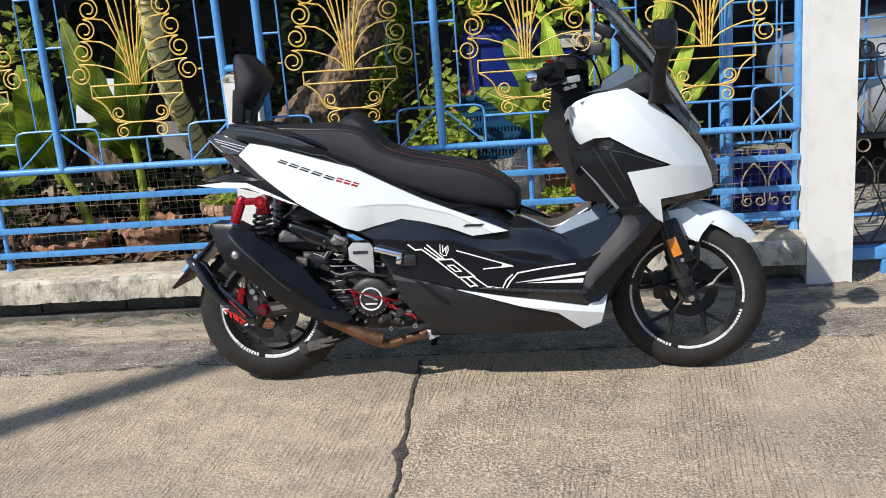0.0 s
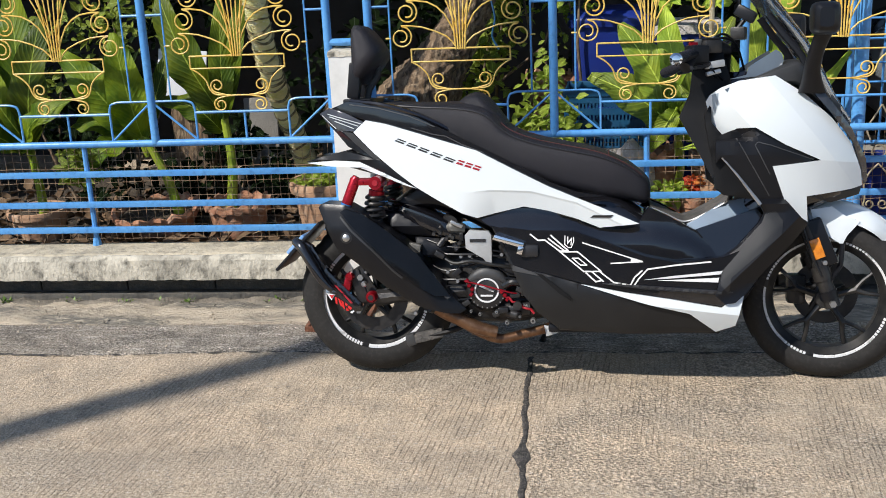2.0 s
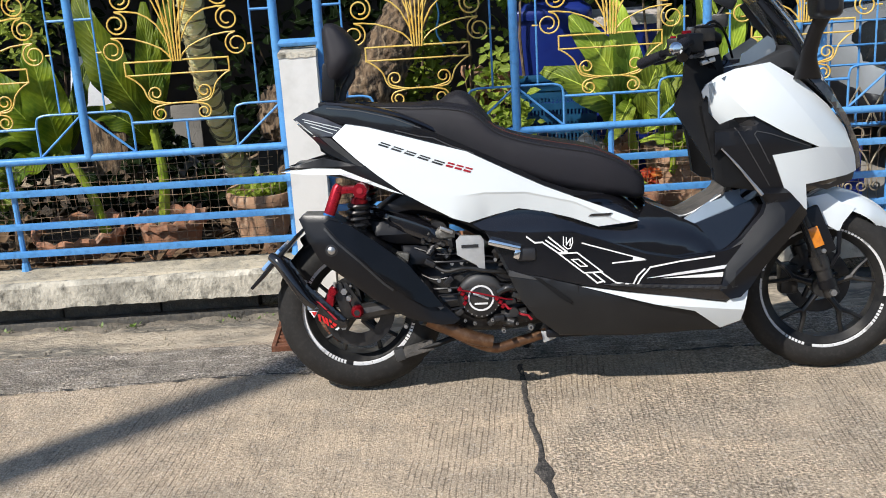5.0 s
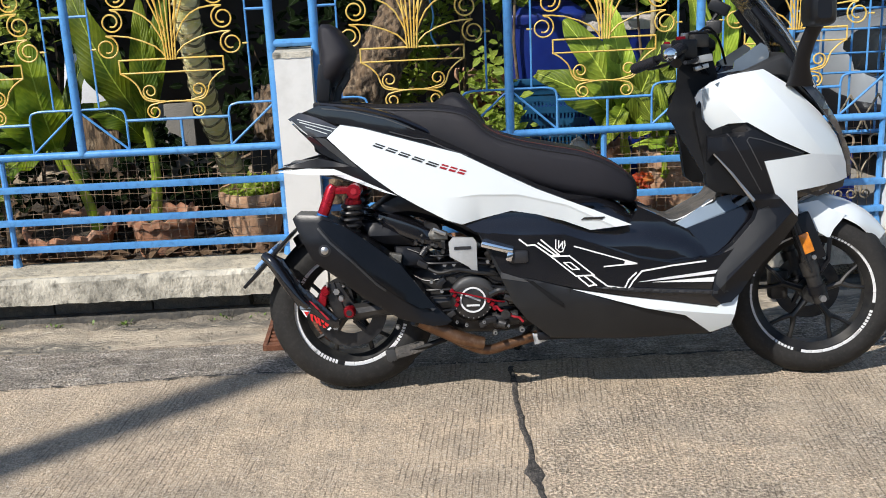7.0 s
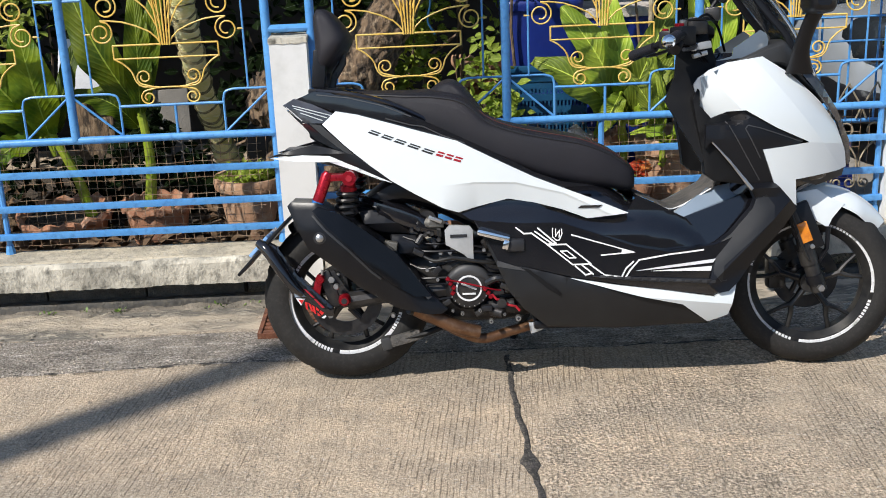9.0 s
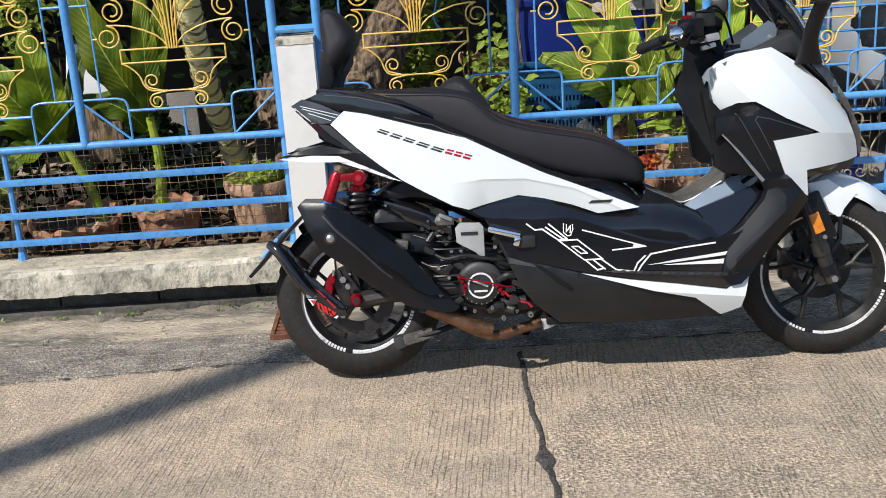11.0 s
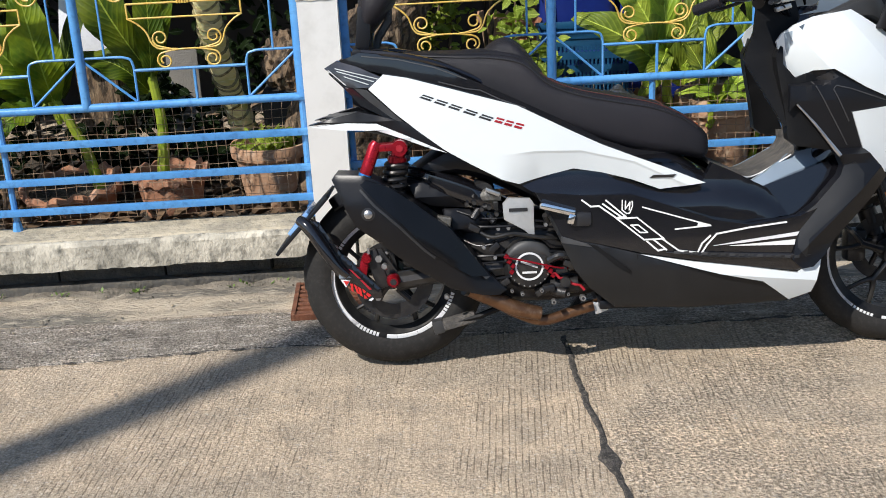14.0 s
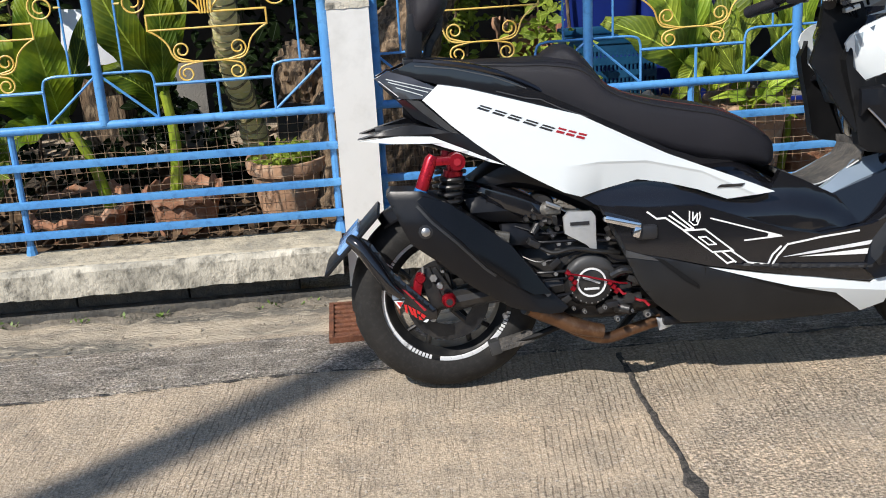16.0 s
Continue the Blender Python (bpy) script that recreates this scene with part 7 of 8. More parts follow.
broad_plant("broad-leaved plant in a pot with upright yellow-green leaves", (-1.955, 5.46, 0.15), (-1.945, 5.46, 0.60), [
    ((-1.945, 5.44, 0.60), (-1.905, 5.42, 1.15), 0.125, 0.05, (0.3, -1, 0.2)), ((-1.94, 5.45, 0.60), (-1.80, 5.46, 1.20), 0.10, 0.05, (0.2, -1, 0.1)), ((-1.96, 5.47, 0.62), (-2.22, 5.44, 1.20), 0.21, 0.06, (-0.2, -1, 0.2)),
    ((-1.97, 5.48, 0.53), (-2.24, 5.46, 0.72), 0.15, 0.08, (0, -0.7, 0.8))], M_BANANA)
broad_plant("broad-leaved plant with sunlit leaves at the fence end", (-2.95, 5.5, -0.05), (-2.95, 5.48, 0.5), [
    ((-2.95, 5.46, 0.5), (-3.2, 5.4, 1.05), 0.2, 0.05, F), ((-2.93, 5.46, 0.5), (-2.78, 5.4, 1.1), 0.2, 0.06, F), ((-2.95, 5.5, 0.5), (-2.98, 5.6, 1.3), 0.2, 0.05, F), ((-2.96, 5.42, 0.46), (-3.25, 5.2, 0.62), 0.18, 0.09, (0, -0.8, 0.9)), ((-2.92, 5.42, 0.46), (-2.66, 5.28, 0.75), 0.17, 0.08, (0, -0.8, 0.8))], M_BANANA)
broad_plant("yellow-green broad-leaved plant in sun beside crates", (0.17, 5.36, 0.25), (0.165, 5.34, 0.50), [
    ((0.15, 5.30, 0.53), (-0.20, 5.22, 0.80), 0.20, 0.06, (0.1, -1, 0.6)), ((0.16, 5.32, 0.54), (-0.075, 5.30, 1.0), 0.21, 0.06, (0.3, -1, 0.3)), ((0.17, 5.32, 0.55), (0.10, 5.34, 1.08), 0.14, 0.05, F),
    ((0.18, 5.32, 0.52), (0.385, 5.30, 1.01), 0.15, 0.06, (-0.2, -1, 0.3)), ((0.19, 5.30, 0.50), (0.44, 5.24, 0.83), 0.11, 0.07, (-0.2, -1, 0.5)), ((0.15, 5.27, 0.62), (0.04, 5.18, 0.47), 0.10, 0.05, (0, -1, 0.4)),
    ((0.2, 5.30, 0.48), (0.36, 5.2, 0.60), 0.08, 0.05, (0, -1, 0.6))], M_CANNA, 0.016)
broad_plant("clump of narrow yellow-green blades by the blue post", (0.55, 5.38, 0.1), (0.55, 5.36, 0.45), [
    ((0.53, 5.32, 0.5), (0.44, 5.32, 1.18), 0.09, 0.05, F), ((0.56, 5.32, 0.5), (0.63, 5.32, 1.22), 0.09, 0.05, F), ((0.57, 5.3, 0.5), (0.78, 5.3, 1.02), 0.08, 0.06, F), ((0.57, 5.28, 0.46), (0.76, 5.2, 0.60), 0.07, 0.08, (0, -0.8, 0.7)),
    ((0.52, 5.28, 0.48), (0.34, 5.2, 0.90), 0.08, 0.06, F), ((0.54, 5.3, 0.5), (0.53, 5.35, 1.05), 0.08, 0.04, F), ((0.52, 5.26, 0.45), (0.36, 5.15, 0.62), 0.06, 0.06, (0, -1, 0.6)), ((0.56, 5.34, 0.55), (0.70, 5.45, 1.3), 0.09, 0.05, F), ((0.58, 5.3, 0.5), (0.88, 5.25, 0.85), 0.06, 0.06, F)], M_CANNA, 0.014)


broad_plant("low clump of bright narrow leaves beside a pale pot", (0.33, 5.26, 0.30), (0.33, 5.24, 0.42), [
    ((0.32, 5.22, 0.44), (0.17, 5.16, 0.74), 0.075, 0.05, F), ((0.35, 5.22, 0.42), (0.58, 5.14, 0.60), 0.07, 0.06, (0, -0.8, 0.6)), ((0.32, 5.20, 0.42), (0.20, 5.10, 0.50), 0.06, 0.05, (0, -0.8, 0.7)),
    ((0.34, 5.2, 0.42), (0.50, 5.10, 0.42), 0.055, 0.07, (0, -0.7, 0.9)), ((0.31, 5.22, 0.44), (0.26, 5.18, 0.84), 0.06, 0.05, F)], M_CANNA, 0.012)


def leaf_cloud(name, label, category, centres, count, size, mat, seed, trunk=None, shell=0.5, kind="", stems=0):
    """A bush: stems and many single leaves scattered through several clumps."""
    rng = random.Random(seed)
    top = thing(name, label, category, kind=kind)
    bm = bmesh.new()
    uv = bm.loops.layers.uv.new("UVMap")
    for i in range(count):
        c, r = centres[rng.randrange(len(centres))]
        d = Vector((rng.gauss(0, 1), rng.gauss(0, 1), rng.gauss(0, 1))).normalized() * (rng.random() ** shell)
        p = Vector((c[0] + d.x * r[0], c[1] + d.y * r[1], c[2] + d.z * r[2]))
        a = Vector((rng.uniform(-1, 1), rng.uniform(-1, 0.4), rng.uniform(-0.7, 0.6))).normalized()
        n = Vector((rng.uniform(-0.7, 0.7), rng.uniform(-1, 0.1), rng.uniform(0.0, 1.0)))
        s = a.cross(n).normalized()
        u = s.cross(a)
        l = size * rng.uniform(0.6, 1.25)
        w = l * rng.uniform(0.24, 0.36)
        shape = ((0, 0, 0), (0.35, 0.9, 0.06), (0.7, 0.75, 0.03), (1, 0, -0.1), (0.7, -0.75, 0.03), (0.35, -0.9, 0.06), (0.5, 0, 0))
        vs = [bm.verts.new(p + a * (l * t) + s * (w * k) + u * (b * l)) for t, k, b in shape]
        spot = {v: (k, t) for v, (t, k, b) in zip(vs, shape)}
        for k in range(6):
            f = bm.faces.new((vs[k], vs[(k + 1) % 6], vs[6]))
            for lp in f.loops:
                lp[uv].uv = spot[lp.vert]
    ob = part("foliage", bm, mat, top, sharp=3.0)
    ob["kind"] = "stuff"
    for k in range(stems):
        c, r = centres[k % len(centres)]
        x = c[0] + rng.uniform(-0.1, 0.1)
        part("stem", bar(smooth_path([(x * 0.5 + centres[0][0][0] * 0.5, c[1], -0.06), (x, c[1] + 0.02, c[2] * 0.5), (c[0], c[1], c[2] + r[2] * 0.5)], 3), [0.012, 0.011, 0.01, 0.008, 0.007, 0.005, 0.004], 6), M_BARK, top)
    return top


leaf_cloud("shrub", "bushy shrub with small bright green leaves beside the trunk", "shrub", [((-0.80, 5.85, 0.62), (0.18, 0.16, 0.14)), ((-0.70, 5.9, 0.82), (0.16, 0.15, 0.16)), ((-0.62, 5.95, 1.05), (0.11, 0.13, 0.18)), ((-0.88, 5.8, 0.48), (0.16, 0.15, 0.12)), ((-0.58, 5.9, 1.3), (0.12, 0.13, 0.18))], 900, 0.052, M_SHRUB, 3, stems=5)
leaf_cloud("shrub", "dark leggy shrub in half shade", "shrub", [((-0.42, 5.6, 0.70), (0.13, 0.16, 0.2)), ((-0.32, 5.9, 1.0), (0.18, 0.15, 0.25)), ((-0.50, 5.55, 0.5), (0.12, 0.12, 0.15)), ((-0.45, 6.0, 1.3), (0.2, 0.2, 0.2)), ((-0.34, 5.34, 0.56), (0.10, 0.06, 0.14))], 520, 0.055, M_SHRUB, 8, stems=4)
leaf_cloud("hedge", "hedge deep in the yard, its shade put into the leaf colour", "hedge", [((-3.3 + 0.55 * i, 6.75 + 0.15 * (i % 2), 0.5 + 0.45 * (i % 3)), (0.45, 0.22, 0.5)) for i in range(8)], 2000, 0.085, M_SHADELEAF, 21, stems=8)
leaf_cloud("shrub", "sunlit small-leaved bush at the yard corner", "shrub", [((-2.65, 5.95, 1.05), (0.3, 0.15, 0.2)), ((-3.1, 5.9, 0.9), (0.3, 0.2, 0.3)), ((-2.62, 5.3, 0.42), (0.1, 0.08, 0.09))], 520, 0.06, M_SHRUB, 33, stems=3)
leaf_cloud("shrub", "low foliage behind the pots with shade put into its colour", "shrub", [((-2.30, 5.9, 0.18), (0.25, 0.1, 0.2)), ((-1.80, 5.95, 0.15), (0.22, 0.1, 0.2)), ((-2.75, 5.9, 0.25), (0.25, 0.15, 0.3)), ((-2.05, 5.95, 0.38), (0.14, 0.08, 0.14))], 620, 0.07, M_SHADELEAF, 61, stems=4)
leaf_cloud("hanging_leaves", "thin leafy twigs above the crates", "shrub", [((0.25, 5.6, 1.15), (0.35, 0.15, 0.15)), ((-0.25, 5.75, 1.25), (0.25, 0.15, 0.15))], 160, 0.08, M_CANNA, 41, stems=2)


def build_tree():
    t = thing("tree", "thick leaning tree trunk with rough brown bark", "tree")
    path = smooth_path([(-1.20, 5.72, -0.1), (-1.17, 5.70, 0.25), (-1.05, 5.66, 0.62), (-0.87, 5.62, 0.88), (-0.745, 5.6, 1.10), (-0.68, 5.6, 1.32), (-0.60, 5.65, 1.75), (-0.5, 5.7, 2.4)], 22)
    rad = smooth_path([(0.36, 0, 0), (0.29, 0, 0), (0.205, 0, 0), (0.125, 0, 0), (0.095, 0, 0), (0.088, 0, 0), (0.082, 0, 0), (0.07, 0, 0)], 22)
    bm = bmesh.new()
    rings = []
    n = 110
    for p, r in zip(path, rad):
        ring = []
        for k in range(n):
            a = 2 * math.pi * k / n
            d = Vector((math.cos(a), math.sin(a), 0.1))
            q = p + d * r.x
            ridge = 0.055 * r.x * noise.noise((a * 3.2, q.z * 5, 1)) + 0.034 * abs(noise.noise((q.x * 24 + q.z * 9, q.y * 24, q.z * 11))) + 0.012 * noise.noise(q * 55)
            ring.append(bm.verts.new(q + d * ridge))
        rings.append(ring)
    for a, b in zip(rings, rings[1:]):
        for k in range(n):
            bm.faces.new((a[k], a[(k + 1) % n], b[(k + 1) % n], b[k]))
    part("trunk", bm, M_BARK, t, sharp=1.4)
    for pts, r in (([(-0.5, 5.7, 2.35), (-0.2, 5.9, 2.9), (0.2, 6.3, 3.4)], 0.05), ([(-0.5, 5.7, 2.35), (-0.9, 6.0, 2.9), (-1.5, 6.3, 3.3)], 0.05), ([(-0.5, 5.7, 2.35), (-0.5, 6.1, 3.0), (-0.5, 6.6, 3.7)], 0.045)):
        part("limb", bar(smooth_path(pts, 4), [r * lerp(1, 0.4, i / 8) for i in range(9)], 8), M_BARK, t)
    rng = random.Random(77)
    # crown above the view, added to shade the yard behind; leaves coloured near black
    cr = bmesh.new()
    for i in range(1600):
        c = rng.choice([(0.2, 6.4, 3.5), (-0.5, 6.7, 3.8), (-1.5, 6.5, 3.4), (-0.9, 6.9, 3.2), (0.6, 6.9, 3.3)])
        p = Vector(c) + Vector((rng.gauss(0, 0.4), rng.gauss(0, 0.3), rng.gauss(0, 0.22)))
        a = Vector((rng.uniform(-1, 1), rng.uniform(-1, 1), rng.uniform(-0.8, 0.4))).normalized()
        s = a.cross(Vector((rng.uniform(-1, 1), rng.uniform(-1, 1), 1))).normalized()
        l = rng.uniform(0.08, 0.15)
        vs = [cr.verts.new(p + a * (l * u) + s * (l * 0.32 * v)) for u, v in ((0, 0), (0.4, 1), (1, 0), (0.4, -1))]
        cr.faces.new(vs)
    ob = part("crown", cr, M_SHADELEAF, t, sharp=3.0)
    ob["kind"] = "stuff"
    part("tie_string", bar(smooth_path([(-0.66, 5.50, 1.10), (-0.645, 5.49, 1.02), (-0.66, 5.495, 0.94), (-0.63, 5.49, 0.88)], 4), 0.005, 5), M_CRATE, t, "faded blue string tied to the trunk")


build_tree()


def build_palm():
    t = thing("palm", "slim ringed palm trunk leaning among the pots", "palm")
    path = smooth_path([(-1.56, 5.85, -0.08), (-1.61, 5.80, 0.15), (-1.645, 5.72, 0.38), (-1.672, 5.50, 0.666), (-1.658, 5.25, 0.923), (-1.646, 5.10, 1.16), (-1.64, 5.03, 1.5), (-1.62, 5.0, 2.3)], 10)
    part("trunk", bar(path, [0.058 if i < 20 else 0.05 for i in range(len(path))], 16), M_PALM, t)
    for i in range(2, len(path) - 8):
        if i % 2 == 0 or i % 5 == 0:
            d = (path[i + 1] - path[i]).normalized()
            wob = Vector((0.3 * math.sin(i * 1.7), 0.2 * math.cos(i * 2.3), 1)).normalized()
            ring = bmesh.new()
            side = d.cross(Vector((0, 1, 0))).normalized()
            f = d.cross(side)
            r = 0.0595 if i < 20 else 0.0515
            pts = [path[i] + (side * math.cos(a) + f * math.sin(a)) * r + d * (0.010 * math.sin(a * 2 + i)) for a in [2 * math.pi * k / 18 for k in range(19)]]
            tube(ring, pts, 0.0038 + 0.0022 * (i % 3), 4, False)
            part("leaf_scar", ring, M_PALMSCAR, t)
    for k in range(7):
        a = radians(-50 + 28 * k)
        tip = Vector((-1.2 + 0.9 * math.cos(a), 5.3 + 0.7 * math.sin(a), 2.5 + 0.25 * math.sin(k * 3)))
        part("frond", leaf_blade((-1.62, 5.0, 2.3), tip, 0.22, 0.25, (0.0, 0.1, 1), seed=k), M_BANANA, t, sharp=1.2)


build_palm()


def pot(x, y, z0, r, h, mat, label, wavy=False, fill=True, lean=0):
    p = thing("flower_pot", label, "flower pot", pose(x, y, z0, lean, lean * 0.6, 20 * x), group="flower pots")
    n = 40
    prof = [(r * 0.66, 0), (r * 0.72, h * 0.1), (r * 0.86, h * 0.5), (r * 0.95, h * 0.82), (r * 1.06, h * 0.84), (r * 1.09, h * 0.92), (r * 1.06, h), (r * 0.97, h), (r * 0.93, h * 0.88), (r * 0.6, h * 0.1)]
    bm = bmesh.new()
    rings = []
    for i, (rr, hh) in enumerate(prof):
        ring = []
        for k in range(n):
            a = 2 * math.pi * k / n
            q = rr
            zz = hh
            if wavy and 4 <= i <= 7:
                q *= 1 + 0.035 * math.sin(a * 14)
                zz += 0.012 * math.sin(a * 14 + 1) + 0.02 * noise.noise((a, x, 0))
            ring.append(bm.verts.new((q * math.cos(a), q * math.sin(a), zz)))
        rings.append(ring)
    for a, b in zip(rings, rings[1:]):
        for k in range(n):
            bm.faces.new((a[k], a[(k + 1) % n], b[(k + 1) % n], b[k]))
    bm.faces.new(rings[0][::-1])
    bm.faces.new(rings[-1])
    part("body", bm, mat, p)
    if fill:
        s = lathe([(0, h * 0.86), (r * 0.5, h * 0.865), (r * 0.935, h * 0.855), (r * 0.93, h * 0.82), (0, h * 0.82)], 24)
        part("potting_soil", s, M_SOIL, p)
    return p


pot(-1.495, 5.52, -0.045, 0.160, 0.325, M_TERRA2, "round terracotta pot planted with small green herbs")
leaf_cloud("pot_herb", "low bright green herb filling a terracotta pot", "plant", [((-1.495, 5.52, 0.285), (0.15, 0.14, 0.045)), ((-1.45, 5.48, 0.31), (0.08, 0.08, 0.035))], 520, 0.032, M_SHRUB, 51, stems=3)
pot(-1.925, 5.47, -0.05, 0.150, 0.245, M_TERRA, "terracotta pot with a frilled rim", wavy=True)
pot(-2.35, 5.52, -0.05, 0.20, 0.205, M_TERRA, "low broken terracotta pot", wavy=True, lean=4)
pot(-2.95, 5.47, -0.05, 0.14, 0.22, M_TERRA2, "terracotta pot below broad leaves")
pot(0.40, 5.40, -0.03, 0.165, 0.44, M_TERRA2, "large pale terracotta pot dappled with shade")
pot(0.075, 5.42, 0.02, 0.105, 0.40, M_TERRA, "tall terracotta pot behind the seat gap", wavy=True)
pot(0.70, 5.45, -0.03, 0.14, 0.36, M_TERRA, "terracotta pot under narrow blades")
pot(-0.50, 5.55, -0.03, 0.15, 0.36, M_TERRA, "terracotta pot holding a leggy shrub")
pot(-0.42, 6.18, 0.42, 0.11, 0.24, M_TERRA2, "sunlit terracotta pot on a plinth", wavy=True)
solo("plinth", block((-0.56, 6.05, -0.04), (-0.28, 6.32, 0.42), 0.01), M_CEMENT, "rough cement plinth carrying a pot", "plinth")


def crate(x, y, z, w, d, h, mat, label):
    c = thing("plastic_crate", label, "crate", pose(x, y, z, 0, 0, -4))
    part("bottom", block((-w / 2, -d / 2, 0), (w / 2, d / 2, 0.01)), mat, c)
    for y0 in (-d / 2, d / 2 - 0.008):
        wall = part("rim", block((-w / 2 - 0.008, y0 - 0.006, h - 0.03), (w / 2 + 0.008, y0 + 0.014, h), 0.004), mat, c)
        for row in range(4):
            z0 = 0.02 + row * (h - 0.05) / 4
            part("band", block((-w / 2, y0, z0 + (h - 0.05) / 4 - 0.030), (w / 2, y0 + 0.006, z0 + (h - 0.05) / 4)), mat, c)
        n = 22
        for k in range(n + 1):
            xx = -w / 2 + w * k / n
            part("slat", block((xx - 0.004, y0 + 0.001, 0.01), (xx + 0.004, y0 + 0.007, h - 0.028)), mat, c)
    for s in (-1, 1):
        part("side", block((s * w / 2 - 0.004, -d / 2, 0), (s * w / 2 + 0.004, d / 2, h - 0.002), 0.002), mat, c)
    part("filling", block((-w / 2 + 0.012, -d / 2 + 0.06, 0.012), (w / 2 - 0.012, d / 2 - 0.012, h * 0.55), 0.02), M_BIN, c, "dark things inside")


crate(-0.145, 5.56, 0.42, 0.36, 0.26, 0.27, M_CRATE, "perforated blue plastic crate full of things")
crate(1.12, 5.62, -0.01, 0.30, 0.24, 0.165, M_BIN, "dark blue plastic crate at the bottom of a stack")
crate(1.11, 5.63, 0.157, 0.30, 0.24, 0.155, M_BIN, "dark blue plastic crate on top of another")
crate(0.80, 5.72, -0.01, 0.26, 0.24, 0.30, M_BIN, "dark blue plastic crate beside the stack")
solo("bench", block((-0.42, 5.38, -0.05), (0.06, 5.78, 0.418), 0.01), M_CEMENT, "low cement bench under the blue crate", "bench")
bn = thing("plastic_bin", "tall dark blue plastic bin", "bin", pose(-0.12, 5.98, -0.05))
part("body", loft([(0.0, 0, 0, 0.15, 0.15), (0.5, 0, 0, 0.17, 0.17), (0.98, 0, 0, 0.185, 0.185)], 24, 6, "z"), M_BIN, bn)
part("lid", loft([(0.98, 0, 0, 0.2, 0.2), (1.02, 0, 0, 0.2, 0.2), (1.05, 0, 0, 0.16, 0.16)], 24, 6, "z"), M_BIN, bn)
bn2 = thing("plastic_bin", "dark blue plastic bin beside the plants", "bin", pose(0.24, 6.0, -0.05))
part("body", loft([(0.0, 0, 0, 0.15, 0.15), (0.5, 0, 0, 0.17, 0.17), (0.93, 0, 0, 0.18, 0.18)], 24, 6, "z"), M_BIN, bn2)
part("lid", loft([(0.93, 0, 0, 0.19, 0.19), (0.97, 0, 0, 0.19, 0.19)], 24, 6, "z"), M_SACK, bn2, "pale lid")


def sack(x, y, z, sx, sy, sz, seed, label, mat):
    bm = bmesh.new()
    bmesh.ops.create_icosphere(bm, subdivisions=4, radius=1)
    for v in bm.verts:
        n = v.co.copy()
        v.co = Vector((x + n.x * sx, y + n.y * sy, z + n.z * sz)) + n * (0.25 * min(sx, sz) * noise.noise(n * 2.6 + Vector((seed, 0, 0))) + 0.08 * min(sx, sz) * noise.noise(n * 8 + Vector((0, seed, 0))))
    solo("sack", bm, mat, label, "sack", sharp=1.2)


sack(-0.045, 5.28, 0.225, 0.115, 0.075, 0.245, 2, "upright pale woven sack standing by the bench", M_SACK)
pot(0.215, 5.20, -0.02, 0.058, 0.27, M_TERRA, "small terracotta pot with a red-leaved plant")
leaf_cloud("red_plant", "small plant with narrow red and yellow leaves", "plant", [((0.215, 5.20, 0.285), (0.04, 0.04, 0.035)), ((0.225, 5.19, 0.315), (0.025, 0.025, 0.03))], 70, 0.042, M_REDLEAF, 71, stems=2)
pot(0.10, 5.18, -0.02, 0.062, 0.24, M_TERRA2, "small pale pot with a low green plant")
leaf_cloud("pot_plant", "low green plant in a small pale pot", "plant", [((0.10, 5.18, 0.265), (0.075, 0.06, 0.04)), ((0.145, 5.16, 0.285), (0.03, 0.03, 0.03))], 110, 0.05, M_SHRUB, 72, stems=2)
leaf_cloud("dry_leaves", "dry pinkish brown leaves caught in the shrub", "dry leaves", [((-0.33, 5.86, 0.67), (0.10, 0.06, 0.06)), ((-0.40, 5.84, 0.60), (0.06, 0.05, 0.05)), ((-0.25, 5.86, 0.60), (0.06, 0.05, 0.05))], 80, 0.075, M_PINKLEAF, 73, stems=2)
solo("sheet", turn_about(block((-0.13, -0.01, -0.11), (0.12, 0.01, 0.13), 0.004), Matrix.Translation((-2.30, 5.96, 0.735)) @ pose(0, 0, 0, -14, 6, 6)), M_PLATE, "sunlit white sheet leaning on a stand", "sheet")
solo("stand", block((-2.41, 6.02, -0.05), (-2.22, 6.3, 0.64), 0.01), M_BARK, "dark wooden stand carrying a white sheet", "stand")
solo("board", turn_about(block((-0.085, -0.02, -0.16), (0.09, 0.02, 0.22), 0.006), Matrix.Translation((-1.955, 6.12, 0.36)) @ pose(0, 0, 0, -10, 0, 8)), M_CEMENT, "grey cement slab leaning in the shade", "slab")
# support added below the slab; its dark colour stands for shade
solo("ledge", block((-2.08, 6.06, -0.05), (-1.80, 6.28, 0.205), 0.01), M_WALLSHADE, "added block under the cement slab, coloured dark as shade", "block")
solo("bamboo_pole", bar(smooth_path([(0.33, 5.45, -0.05), (0.32, 5.47, 0.8), (0.335, 5.5, 1.7)], 4), 0.012, 8), M_PALMRING, "dry straight bamboo pole standing in the bed", "pole")
for i, (x, s) in enumerate(((-1.42, 0.14), (-1.33, 0.1), (-0.98, 0.1))):
    bm = bmesh.new()
    bmesh.ops.create_icosphere(bm, subdivisions=4, radius=1)
    for v in bm.verts:
        n = v.co.copy()
        v.co = Vector((x + n.x * s * 0.7, 5.78 + n.y * s, (0.56 if i == 0 else 0.05) + n.z * s)) + n * 0.03 * noise.noise(n * 5 + Vector((i, 0, 0))) + n * 0.012 * noise.noise(n * 22)
    if i:
        solo("stone", bm, M_BARK, "rough brown stone lying in the bed", "stone")
    else:
        solo("stump", bm, M_BARK, "shaggy brown root ball beside the pillar", "stump")
